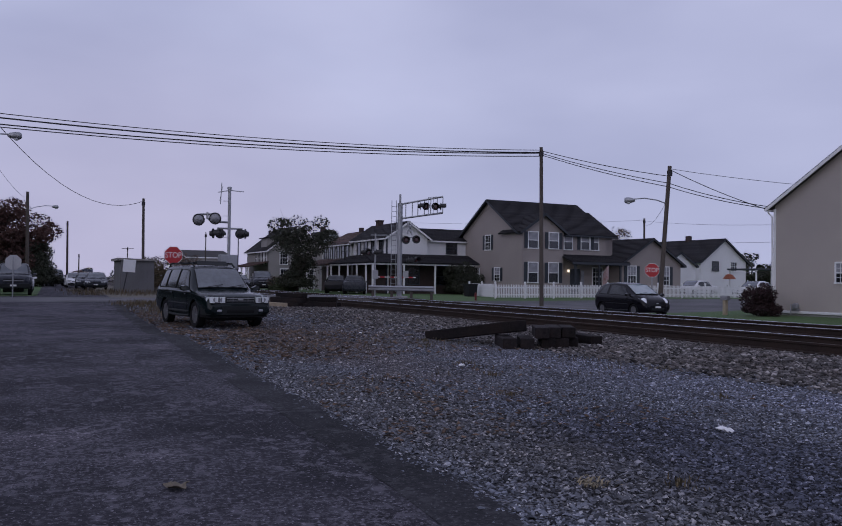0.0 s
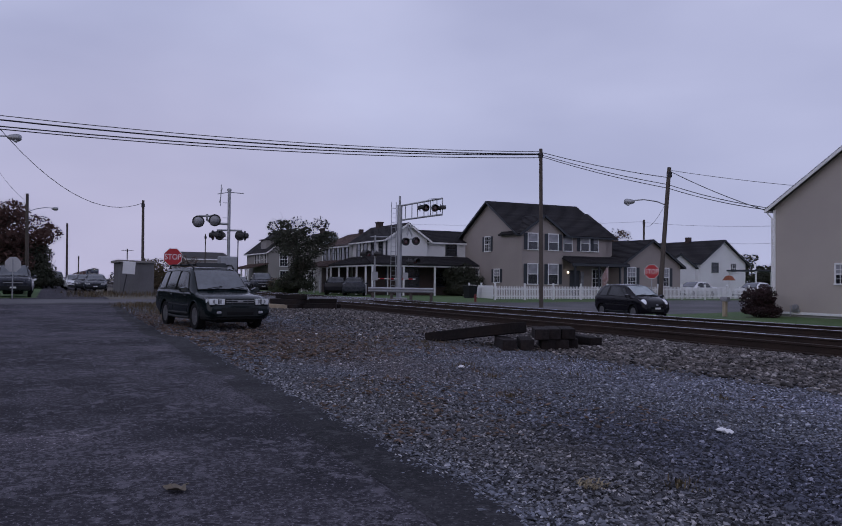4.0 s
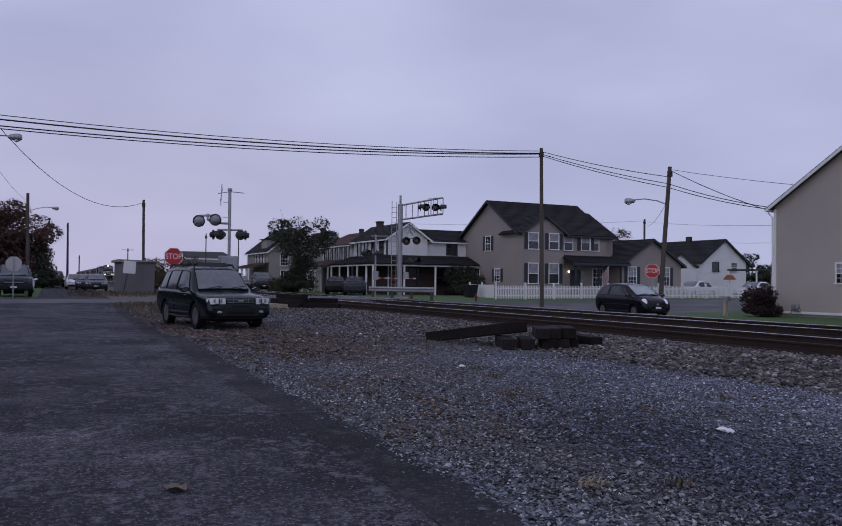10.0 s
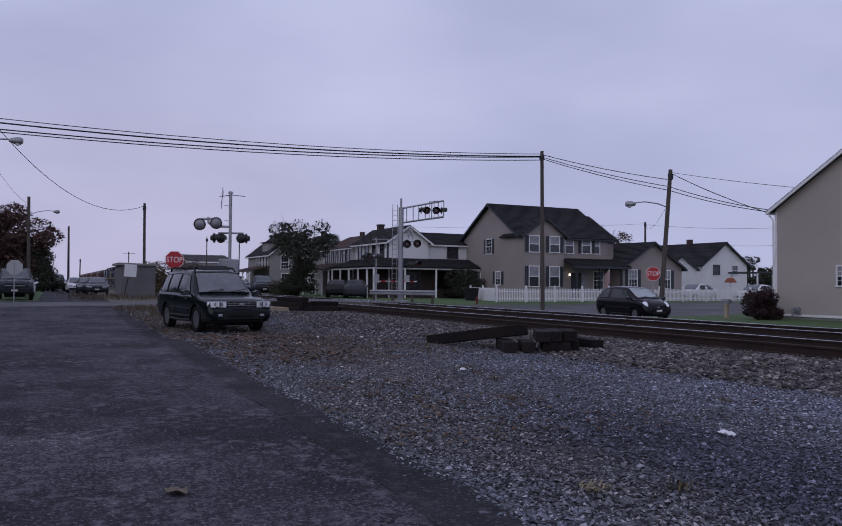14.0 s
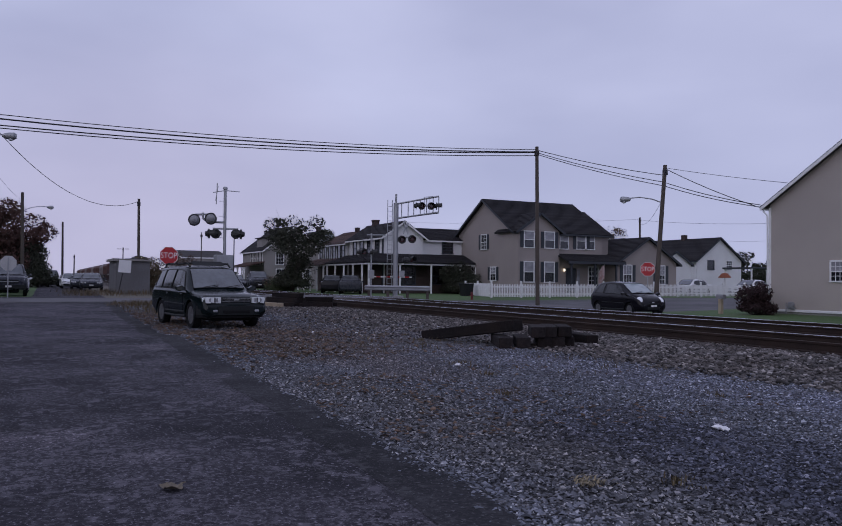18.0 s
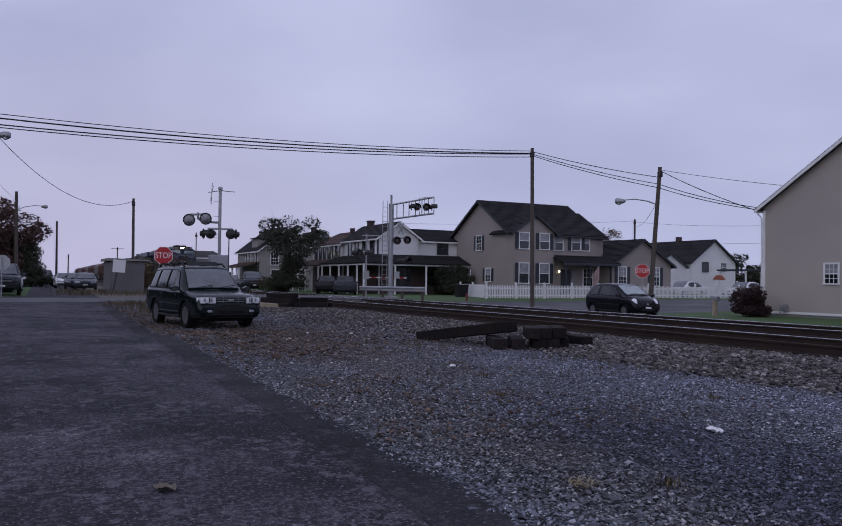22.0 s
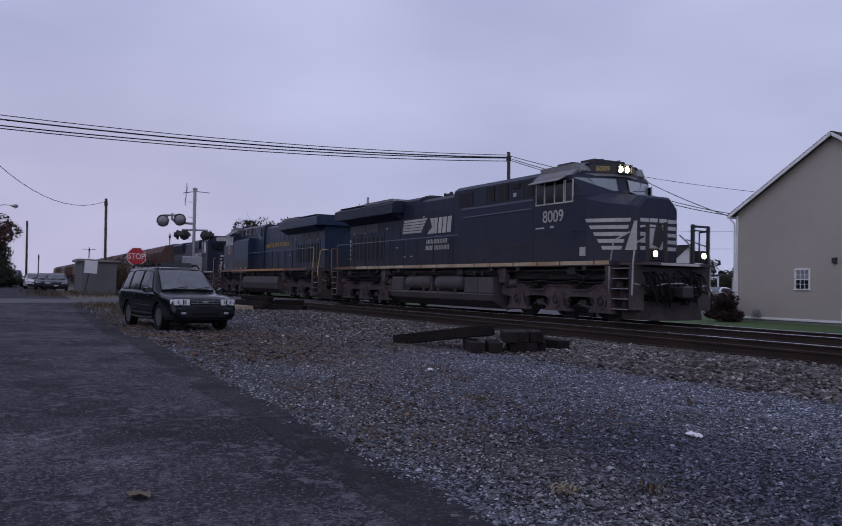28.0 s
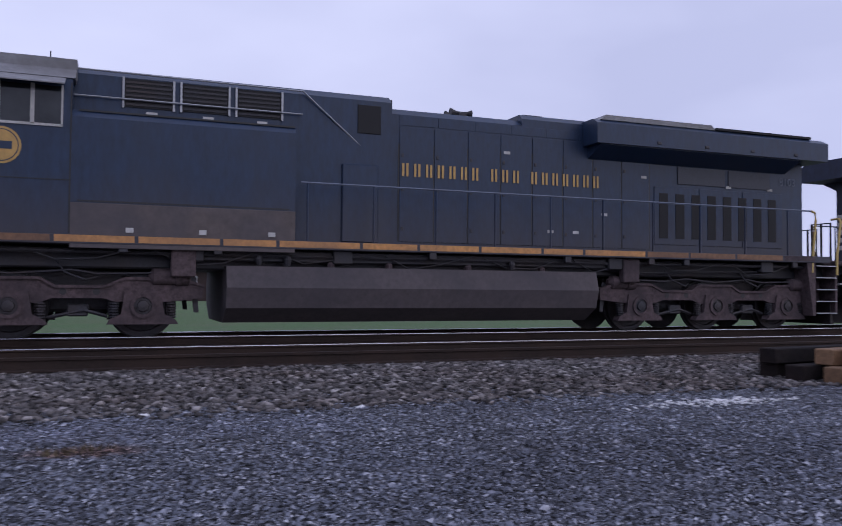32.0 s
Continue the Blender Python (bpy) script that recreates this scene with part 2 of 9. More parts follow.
def pebbles(name, size, dark, mid, light, stain, stain_scale, bump=1.0, rough=0.9, stains=()):
    """Packed small stones: cells of their own tone with dark joints, over broad stains."""
    m = bpy.data.materials.new(name)
    m.use_nodes = True
    n, l = m.node_tree.nodes, m.node_tree.links
    b = n["Principled BSDF"]
    b.inputs["Roughness"].default_value = rough
    b.inputs["Specular IOR Level"].default_value = 0.3
    co = n.new("ShaderNodeTexCoord")
    warp = n.new("ShaderNodeTexNoise")
    warp.inputs["Scale"].default_value = 6.0 / size * 0.05
    l.new(co.outputs["Object"], warp.inputs["Vector"])
    cell = n.new("ShaderNodeTexVoronoi")
    cell.inputs["Scale"].default_value = 1.0 / size
    cell2 = n.new("ShaderNodeTexVoronoi")
    cell2.inputs["Scale"].default_value = 2.3 / size
    gap = n.new("ShaderNodeTexVoronoi")
    gap.feature = "DISTANCE_TO_EDGE"
    gap.inputs["Scale"].default_value = 1.0 / size
    for t in (cell, cell2, gap):
        l.new(co.outputs["Object"], t.inputs["Vector"])
    sep = n.new("ShaderNodeSeparateColor")
    l.new(cell.outputs["Color"], sep.inputs["Color"])
    sep2 = n.new("ShaderNodeSeparateColor")
    l.new(cell2.outputs["Color"], sep2.inputs["Color"])
    mixv = n.new("ShaderNodeMath")
    mixv.operation = "MULTIPLY_ADD"
    mixv.inputs[1].default_value, mixv.inputs[2].default_value = 0.45, 0.0
    l.new(sep2.outputs["Red"], mixv.inputs[0])
    add = n.new("ShaderNodeMath")
    add.operation = "MULTIPLY_ADD"
    add.inputs[1].default_value = 0.6
    l.new(sep.outputs["Red"], add.inputs[0])
    l.new(mixv.outputs["Value"], add.inputs[2])
    ramp = n.new("ShaderNodeValToRGB")
    e = ramp.color_ramp.elements
    e[0].position, e[0].color = 0.12, (*dark, 1)
    e[1].position, e[1].color = 0.92, (*light, 1)
    k = ramp.color_ramp.elements.new(0.5)
    k.color = (*mid, 1)
    l.new(add.outputs["Value"], ramp.inputs["Fac"])
    broad = n.new("ShaderNodeTexNoise")
    broad.inputs["Scale"].default_value = stain_scale
    broad.inputs["Detail"].default_value = 5
    broad.inputs["Roughness"].default_value = 0.6
    l.new(co.outputs["Object"], broad.inputs["Vector"])
    rg = n.new("ShaderNodeMapRange")
    rg.inputs["From Min"].default_value, rg.inputs["From Max"].default_value = 0.42, 0.66
    rg.inputs["To Max"].default_value = 0.75
    l.new(broad.outputs["Fac"], rg.inputs["Value"])
    mx = n.new("ShaderNodeMix")
    mx.data_type = "RGBA"
    mx.blend_type = "MULTIPLY"
    l.new(rg.outputs["Result"], mx.inputs["Factor"])
    l.new(ramp.outputs["Color"], mx.inputs["A"])
    mx.inputs["B"].default_value = (*stain, 1)
    joint = n.new("ShaderNodeMapRange")
    joint.inputs["From Max"].default_value = 0.16
    joint.inputs["To Min"].default_value = 0.35
    l.new(gap.outputs["Distance"], joint.inputs["Value"])
    sc = n.new("ShaderNodeVectorMath")
    sc.operation = "SCALE"
    l.new(mx.outputs["Result"], sc.inputs[0])
    l.new(joint.outputs["Result"], sc.inputs["Scale"])
    l.new(stained(n, l, co, sc.outputs["Vector"], stains), b.inputs["Base Color"])
    hsum = n.new("ShaderNodeMath")
    hsum.operation = "ADD"
    l.new(joint.outputs["Result"], hsum.inputs[0])
    l.new(sep.outputs["Green"], hsum.inputs[1])
    bp = n.new("ShaderNodeBump")
    bp.inputs["Strength"].default_value = bump
    bp.inputs["Distance"].default_value = size * 0.6
    l.new(hsum.outputs["Value"], bp.inputs["Height"])
    l.new(bp.outputs["Normal"], b.inputs["Normal"])
    return m


def stones(name, dark, mid, light, dirt, stains=()):
    """Loose broken stones: each its own tone, a few of them nearly white, dusted with dirt in places."""
    m = bpy.data.materials.new(name)
    m.use_nodes = True
    n, l = m.node_tree.nodes, m.node_tree.links
    b = n["Principled BSDF"]
    b.inputs["Roughness"].default_value = 0.88
    b.inputs["Specular IOR Level"].default_value = 0.35
    co = n.new("ShaderNodeTexCoord")
    geo = n.new("ShaderNodeNewGeometry")
    ramp = n.new("ShaderNodeValToRGB")
    e = ramp.color_ramp.elements
    e[0].position, e[0].color = 0.0, (*dark, 1)
    e[1].position, e[1].color = 1.0, (*light, 1)
    for p, c in ((0.45, mid), (0.85, tuple(v * 1.7 for v in mid))):
        k = ramp.color_ramp.elements.new(p)
        k.color = (*c, 1)
    l.new(geo.outputs["Random Per Island"], ramp.inputs["Fac"])
    grain = n.new("ShaderNodeTexNoise")
    grain.inputs["Scale"].default_value, grain.inputs["Detail"].default_value = 60, 4
    broad = n.new("ShaderNodeTexNoise")
    broad.inputs["Scale"].default_value, broad.inputs["Detail"].default_value, broad.inputs["Roughness"].default_value = 0.55, 6, 0.65
    for t in (grain, broad):
        l.new(co.outputs["Object"], t.inputs["Vector"])
    rg = n.new("ShaderNodeMapRange")
    rg.inputs["From Min"].default_value, rg.inputs["From Max"].default_value = 0.46, 0.66
    rg.inputs["To Max"].default_value = 0.65
    l.new(broad.outputs["Fac"], rg.inputs["Value"])
    mx = n.new("ShaderNodeMix")
    mx.data_type, mx.blend_type = "RGBA", "MULTIPLY"
    l.new(rg.outputs["Result"], mx.inputs["Factor"])
    l.new(ramp.outputs["Color"], mx.inputs["A"])
    mx.inputs["B"].default_value = (*dirt, 1)
    gr = n.new("ShaderNodeMapRange")
    gr.inputs["To Min"].default_value, gr.inputs["To Max"].default_value = 0.6, 1.4
    l.new(grain.outputs["Fac"], gr.inputs["Value"])
    sc = n.new("ShaderNodeVectorMath")
    sc.operation = "SCALE"
    l.new(mx.outputs["Result"], sc.inputs[0])
    l.new(gr.outputs["Result"], sc.inputs["Scale"])
    l.new(stained(n, l, co, sc.outputs["Vector"], stains), b.inputs["Base Color"])
    return m


# scuffed pale places on the lane; the last lightens its whole far part
PATCHES = (((-6.2, 0.1), (0.40, 0.34), (1.9, 1.85, 1.8)), ((-5.3, 0.65), (0.22, 0.26), (1.5, 1.48, 1.45)), ((-2.9, 1.15), (0.22, 0.20), (1.6, 1.58, 1.55)), ((-13.5, 1.9), (0.6, 0.3), (1.7, 1.65, 1.6)), ((-18.5, 1.6), (0.7, 0.35), (1.5, 1.48, 1.45)), ((-27.0, -1.0), (13.0, 4.6), (1.22, 1.22, 1.25)))


def worn_asphalt(name, base, pale, patch, stains=()):
    """Old asphalt: aggregate specks, scuffed pale flecks, cracks and large uneven patches."""
    m = bpy.data.materials.new(name)
    m.use_nodes = True
    n, l = m.node_tree.nodes, m.node_tree.links
    b = n["Principled BSDF"]
    b.inputs["Roughness"].default_value = 0.9
    b.inputs["Specular IOR Level"].default_value = 0.12
    co = n.new("ShaderNodeTexCoord")

    def layer(scale, lo, hi, detail=6, rough=0.65, top=1.0, at=(0, 0, 0)):
        mp = n.new("ShaderNodeMapping")
        mp.inputs["Location"].default_value = at
        l.new(co.outputs["Object"], mp.inputs["Vector"])
        t = n.new("ShaderNodeTexNoise")
        t.inputs["Scale"].default_value, t.inputs["Detail"].default_value, t.inputs["Roughness"].default_value = scale, detail, rough
        l.new(mp.outputs["Vector"], t.inputs["Vector"])
        g = n.new("ShaderNodeMapRange")
        g.inputs["From Min"].default_value, g.inputs["From Max"].default_value, g.inputs["To Max"].default_value = lo, hi, top
        l.new(t.outputs["Fac"], g.inputs["Value"])
        return t, g.outputs["Result"]

    def times(p, q):
        x = n.new("ShaderNodeMath")
        x.operation = "MULTIPLY"
        l.new(p, x.inputs[0])
        l.new(q, x.inputs[1])
        return x.outputs["Value"]

    def blend(f, a, c):
        x = n.new("ShaderNodeMix")
        x.data_type = "RGBA"
        l.new(f, x.inputs["Factor"])
        if isinstance(a, tuple):
            x.inputs["A"].default_value = (*a, 1)
        else:
            l.new(a, x.inputs["A"])
        x.inputs["B"].default_value = (*c, 1)
        return x.outputs["Result"]
    _, big = layer(0.45, 0.46, 0.56, 4)
    _, zone = layer(1.6, 0.42, 0.58, 5, 0.6, 1.0, (7, 3, 0))
    _, flecks = layer(9.0, 0.50, 0.57, 9, 0.72, 1.0, (2, 9, 0))
    _, smear = layer(1.7, 0.63, 0.69, 7, 0.72, 0.75, (5, 1, 0))
    _, dark = layer(2.6, 0.54, 0.64, 7, 0.7, 0.7, (1, 4, 0))
    tex, fine = layer(40.0, 0.60, 0.68, 2, 0.6, 0.8)
    col = blend(big, base, patch)
    col = blend(dark, col, tuple(c * 0.45 for c in base))
    _, grit = layer(26.0, 0.50, 0.58, 6, 0.7, 0.8, (3, 3, 0))
    col = blend(times(flecks, zone), col, pale)
    col = blend(times(grit, big), col, pale)
    col = blend(smear, col, tuple(c * 1.15 for c in pale))
    col = blend(fine, col, tuple(min(1, c * 1.9) for c in pale))
    crack = n.new("ShaderNodeTexVoronoi")
    crack.feature = "DISTANCE_TO_EDGE"
    crack.inputs["Scale"].default_value = 0.42
    wob = n.new("ShaderNodeTexNoise")
    wob.inputs["Scale"].default_value, wob.inputs["Detail"].default_value = 2.0, 6
    l.new(co.outputs["Object"], wob.inputs["Vector"])
    mv = n.new("ShaderNodeMix")
    mv.data_type = "VECTOR"
    mv.inputs["Factor"].default_value = 0.25
    l.new(co.outputs["Object"], mv.inputs["A"])
    l.new(wob.outputs["Color"], mv.inputs["B"])
    l.new(mv.outputs["Result"], crack.inputs["Vector"])
    cr = n.new("ShaderNodeMapRange")
    cr.inputs["From Min"].default_value, cr.inputs["From Max"].default_value = 0.0015, 0.004
    cr.inputs["To Min"].default_value, cr.inputs["To Max"].default_value = 0.4, 0.0
    l.new(crack.outputs["Distance"], cr.inputs["Value"])
    col = blend(cr.outputs["Result"], col, (0.008, 0.008, 0.009))
    l.new(stained(n, l, co, col, stains), b.inputs["Base Color"])
    bp = n.new("ShaderNodeBump")
    bp.inputs["Strength"].default_value, bp.inputs["Distance"].default_value = 0.7, 0.008
    l.new(tex.outputs["Fac"], bp.inputs["Height"])
    l.new(bp.outputs["Normal"], b.inputs["Normal"])
    return m


M = {
    "asphalt": worn_asphalt("asphalt", (0.0195, 0.0190, 0.0245), (0.104, 0.099, 0.116), (0.029, 0.0275, 0.0345), PATCHES),
    "asphalt_old": worn_asphalt("asphalt_strip", (0.0165, 0.0168, 0.020), (0.052, 0.051, 0.057), (0.024, 0.024, 0.028)),
    "asphalt_far": material("asphalt_far", (0.095, 0.093, 0.10), 0.9, 0, 0.3, 9, 0.35, 0.3, (0.15, 0.148, 0.156), 0.7, spec=0.15),
    "soil": material("soil", (0.10, 0.085, 0.07), 0.95, 0, 0.4, 14, 0.5, 0.5, (0.07, 0.075, 0.04), 0.6, bump_dist=0.03),
    "gravel_bed": pebbles("gravel_bed", 0.040, (0.013, 0.0135, 0.0165), (0.077, 0.080, 0.096), (0.30, 0.305, 0.34), (0.55, 0.50, 0.46), 0.45, stains=STAINS),
    "ballast_bed": pebbles("ballast_bed", 0.075, (0.014, 0.012, 0.012), (0.066, 0.057, 0.054), (0.22, 0.195, 0.185), (0.6, 0.5, 0.45), 0.5),
    "gravel": stones("gravel", (0.019, 0.021, 0.027), (0.121, 0.131, 0.161), (0.50, 0.51, 0.56), (0.66, 0.63, 0.61), STAINS),
    "leaf_litter": material("leaf_litter", (0.098, 0.064, 0.047), 0.9, 0, 0.4, 40, 2.0, 0.3, (0.16, 0.11, 0.075), 0.5, rand=-0.6),
    "leaf_dead": material("leaf_dead", (0.135, 0.112, 0.082), 0.85, 0, 0.3, 40, 6, 0.3, (0.07, 0.055, 0.04), 0.6),
    "leaf_orange": material("leaf_orange", (0.42, 0.13, 0.03), 0.8, 0, 0.3, 40, 6, 0.3, (0.2, 0.06, 0.02), 0.5),
    "ballast": stones("ballast", (0.014, 0.013, 0.013), (0.094, 0.086, 0.085), (0.38, 0.355, 0.345), (0.62, 0.50, 0.44)),
    "grass": material("grass", (0.050, 0.106, 0.026), 0.95, 0, 0.45, 22, 0.6, 0.6, (0.082, 0.10, 0.042), 0.6, bump_dist=0.04),
    "straw": material("straw", (0.21, 0.175, 0.115), 0.9, 0, 0.35, 30, 2, 0.2, (0.14, 0.11, 0.06), 0.5, rand=-0.35),
    "dry_grass": material("dry_grass", (0.115, 0.085, 0.050), 0.95, 0, 0.4, 30, 2, 0.2, (0.06, 0.06, 0.032), 0.5, rand=-0.4),
    "rail_side": material("rail_side", (0.030, 0.021, 0.018), 0.8, 0.2, 0.3, 25, 1.5, 0.25, (0.055, 0.034, 0.026), 0.5, spec=0.25),
    "rail_head": material("rail_head", (0.55, 0.55, 0.58), 0.22, 1.0, 0.12, 40, 0.6, 0.05, (0.35, 0.34, 0.34), 0.3),
    "tie": material("tie", (0.032, 0.025, 0.023), 0.92, 0, 0.35, 30, 2, 0.5, (0.075, 0.06, 0.052), 0.5, rand=0.35, stretch=(4, 1, 4)),
    "tie_pile": material("tie_pile", (0.015, 0.0125, 0.013), 0.92, 0, 0.45, 18, 2, 0.6, (0.028, 0.019, 0.016), 0.5, rand=0.35, spec=0.15),
    "timber": material("timber", (0.20, 0.115, 0.06), 0.8, 0, 0.35, 26, 3, 0.4, (0.10, 0.055, 0.03), 0.5, rand=0.3),
    "timber_face": material("timber_face", (0.36, 0.30, 0.22), 0.8, 0, 0.25, 30, 3, 0.3, (0.22, 0.16, 0.10), 0.5),
    "steel_galv": material("steel_galv", (0.34, 0.35, 0.37), 0.5, 0.6, 0.15, 20, 1.4, 0.1, (0.24, 0.24, 0.25), 0.5),
    "steel_dark": material("steel_dark", (0.036, 0.036, 0.043), 0.6, 0.4, 0.3, 20, 1.4, 0.2, (0.06, 0.045, 0.04), 0.5),
    "black_paint": material("black_paint", (0.015, 0.015, 0.017), 0.55, 0, 0.3, 12, 1.0, 0.08, (0.03, 0.028, 0.028), 0.5),
    "wood_pole": material("wood_pole", (0.085, 0.070, 0.060), 0.9, 0, 0.35, 14, 1.0, 0.5, (0.05, 0.042, 0.038), 0.6, stretch=(5, 5, 0.4)),
    "wire": material("wire", (0.015, 0.015, 0.016), 0.6, 0, 0.1, 5, 1, 0),
    "siding_tan": material("siding_tan", (0.305, 0.268, 0.252), 0.75, 0, 0.06, 20, 0.5, 0.05, (0.25, 0.218, 0.207), 0.5),
    "siding_white": material("siding_white", (0.70, 0.70, 0.71), 0.7, 0, 0.05, 20, 0.5, 0.05, (0.55, 0.55, 0.56), 0.4),
    "siding_cream": material("siding_cream", (0.40, 0.36, 0.325), 0.75, 0, 0.05, 20, 0.35, 0.05, (0.33, 0.295, 0.27), 0.5),
    "siding_grey": material("siding_grey", (0.26, 0.245, 0.235), 0.75, 0, 0.08, 20, 0.5, 0.05, (0.21, 0.20, 0.19), 0.5),
    "trim_white": material("trim_white", (0.75, 0.75, 0.76), 0.55, 0, 0.05, 15, 1.2, 0.03, (0.6, 0.6, 0.6), 0.4),
    "trim_dark": material("trim_dark", (0.03, 0.035, 0.045), 0.6, 0, 0.15, 15, 1.2, 0.05),
    "shutter": material("shutter", (0.025, 0.032, 0.045), 0.6, 0, 0.15, 15, 1.2, 0.05),
    "shingle_dark": material("shingle_dark", (0.022, 0.021, 0.024), 0.95, 0, 0.35, 9, 0.7, 0.4, (0.034, 0.031, 0.032), 0.5, rand=-0.25, spec=0.2),
    "shingle_brown": material("shingle_brown", (0.085, 0.05, 0.042), 0.9, 0, 0.35, 9, 0.7, 0.4, (0.06, 0.04, 0.036), 0.5, rand=-0.25),
    "brick": material("brick", (0.052, 0.037, 0.034), 0.9, 0, 0.3, 9, 1, 0.3, (0.066, 0.04, 0.035), 0.5),
    "glass": glassy("glass", (0.02, 0.022, 0.028)),
    "glass_curtain": material("glass_curtain", (0.30, 0.30, 0.33), 0.25, 0, 0.25, 5, 2.5, 0.0, (0.10, 0.10, 0.12), 0.6),
    "leaf_dark": material("leaf_dark", (0.030, 0.036, 0.022), 0.8, 0, 0.3, 6, 1, 0.1, (0.05, 0.045, 0.028), 0.5, rand=-0.5),
    "leaf_green": material("leaf_green", (0.035, 0.055, 0.02), 0.8, 0, 0.3, 6, 1, 0.1, (0.06, 0.06, 0.03), 0.5, rand=-0.45),
    "leaf_red": material("leaf_red", (0.078, 0.036, 0.030), 0.8, 0, 0.3, 6, 1, 0.1, (0.07, 0.035, 0.026), 0.5, rand=-0.5),
    "leaf_wine": material("leaf_wine", (0.028, 0.010, 0.012), 0.8, 0, 0.3, 6, 1, 0.1, (0.02, 0.010, 0.011), 0.5, rand=-0.5),
    "bark": material("bark", (0.05, 0.04, 0.034), 0.95, 0, 0.35, 14, 1.5, 0.6, rand=0.0),
    "sign_red": material("sign_red", (0.42, 0.012, 0.02), 0.45, 0, 0.08, 12, 2, 0.02, (0.33, 0.02, 0.02), 0.4),
    "sign_white": material("sign_white", (0.72, 0.72, 0.73), 0.5, 0, 0.06, 12, 2, 0.02),
    "sign_back": material("sign_back", (0.42, 0.42, 0.43), 0.45, 0.5, 0.1, 12, 2, 0.02),
    "loco_black": material("loco_black", (0.0160, 0.0215, 0.0430), 0.5, 0, 0.3, 7, 0.6, 0.05, (0.028, 0.031, 0.048), 0.5, spec=0.26, dust=0.35, stretch=(1.6, 1, 0.5)),
    "loco_blue": material("loco_blue", (0.0165, 0.0315, 0.066), 0.40, 0, 0.25, 7, 0.6, 0.05, (0.024, 0.034, 0.056), 0.4, spec=0.32, dust=0.6, stretch=(1.6, 1, 0.5)),
    "loco_blue_dirty": material("loco_blue_dirty", (0.10, 0.082, 0.078), 0.8, 0, 0.25, 5, 0.7, 0.08, (0.05, 0.05, 0.065), 0.6),
    "loco_under": material("loco_under", (0.088, 0.065, 0.068), 0.88, 0, 0.45, 12, 1.6, 0.4, (0.040, 0.033, 0.037), 0.8, spec=0.25),
    "loco_tank": material("loco_tank", (0.074, 0.062, 0.066), 0.78, 0, 0.25, 9, 0.7, 0.12, (0.036, 0.034, 0.042), 0.6),
    "loco_white": material("loco_white", (0.46, 0.455, 0.44), 0.6, 0, 0.2, 12, 1.3, 0.03, (0.27, 0.25, 0.23), 0.6),
    "loco_gold": material("loco_gold", (0.46, 0.28, 0.085), 0.55, 0, 0.15, 12, 1.3, 0.03, (0.26, 0.16, 0.06), 0.5),
    "loco_orange": material("loco_orange", (0.50, 0.24, 0.075), 0.6, 0, 0.3, 12, 0.9, 0.03, (0.24, 0.13, 0.07), 0.6),
    "loco_cream": material("loco_cream", (0.44, 0.36, 0.25), 0.65, 0, 0.25, 14, 1.1, 0.03, (0.34, 0.17, 0.07), 0.75),
    "loco_grime": material("loco_grime", (0.026, 0.022, 0.022), 0.85, 0, 0.45, 10, 1.5, 0.3, (0.058, 0.046, 0.042), 0.6, spec=0.25),
    "loco_grille": material("loco_grille", (0.012, 0.012, 0.014), 0.8, 0, 0.3, 30, 2, 0.3),
    "rail_yellow": material("rail_yellow", (0.55, 0.40, 0.13), 0.6, 0, 0.15, 12, 1.3, 0.03, (0.3, 0.2, 0.1), 0.5),
    "wagon_brown": material("wagon_brown", (0.095, 0.048, 0.042), 0.85, 0, 0.3, 5, 0.5, 0.1, (0.06, 0.04, 0.04), 0.6),
    "wagon_grey": material("wagon_grey", (0.20, 0.18, 0.18), 0.8, 0, 0.25, 5, 0.5, 0.1, (0.10, 0.085, 0.08), 0.6),
    "rubber": material("rubber", (0.009, 0.009, 0.010), 0.9, 0, 0.2, 30, 2, 0.2, spec=0.2),
    "car_green": material("car_green", (0.0030, 0.0075, 0.0085), 0.20, 0.0, 0.15, 6, 1.0, 0.0, (0.005, 0.009, 0.010), 0.4, spec=0.28),
    "car_black": material("car_black", (0.005, 0.005, 0.008), 0.18, 0.0, 0.1, 6, 1.0, 0.0, spec=0.25),
    "car_silver": material("car_silver", (0.36, 0.37, 0.39), 0.3, 0.5, 0.08, 6, 1, 0.0, coat=0.6),
    "car_white": material("car_white", (0.65, 0.65, 0.67), 0.3, 0.0, 0.05, 6, 1, 0.0, coat=0.6),
    "car_dark": material("car_dark", (0.022, 0.025, 0.035), 0.28, 0.0, 0.1, 6, 1, 0.0, spec=0.3),
    "car_red": material("car_red", (0.26, 0.014, 0.02), 0.3, 0.0, 0.08, 6, 1, 0.0, coat=0.3),
    "tail_red": material("tail_red", (0.07, 0.008, 0.012), 0.25, 0, 0.15, 12, 3, 0.02, coat=0.5),
    "car_trim": material("car_trim", (0.014, 0.016, 0.017), 0.6, 0, 0.2, 20, 2, 0.1, spec=0.2),
    "car_glass": material("car_glass", (0.008, 0.010, 0.012), 0.05, 0.0, 0.25, 3.0, 1.6, 0.0, (0.045, 0.05, 0.055), 0.5, spec=0.4),
    "car_lamp": material("car_lamp", (0.80, 0.82, 0.86), 0.15, 0.2, 0.2, 20, 5, 0.1, (0.5, 0.52, 0.56), 0.3, coat=1.0),
    "alloy": material("alloy", (0.13, 0.13, 0.14), 0.45, 0.5, 0.15, 20, 3, 0.05),
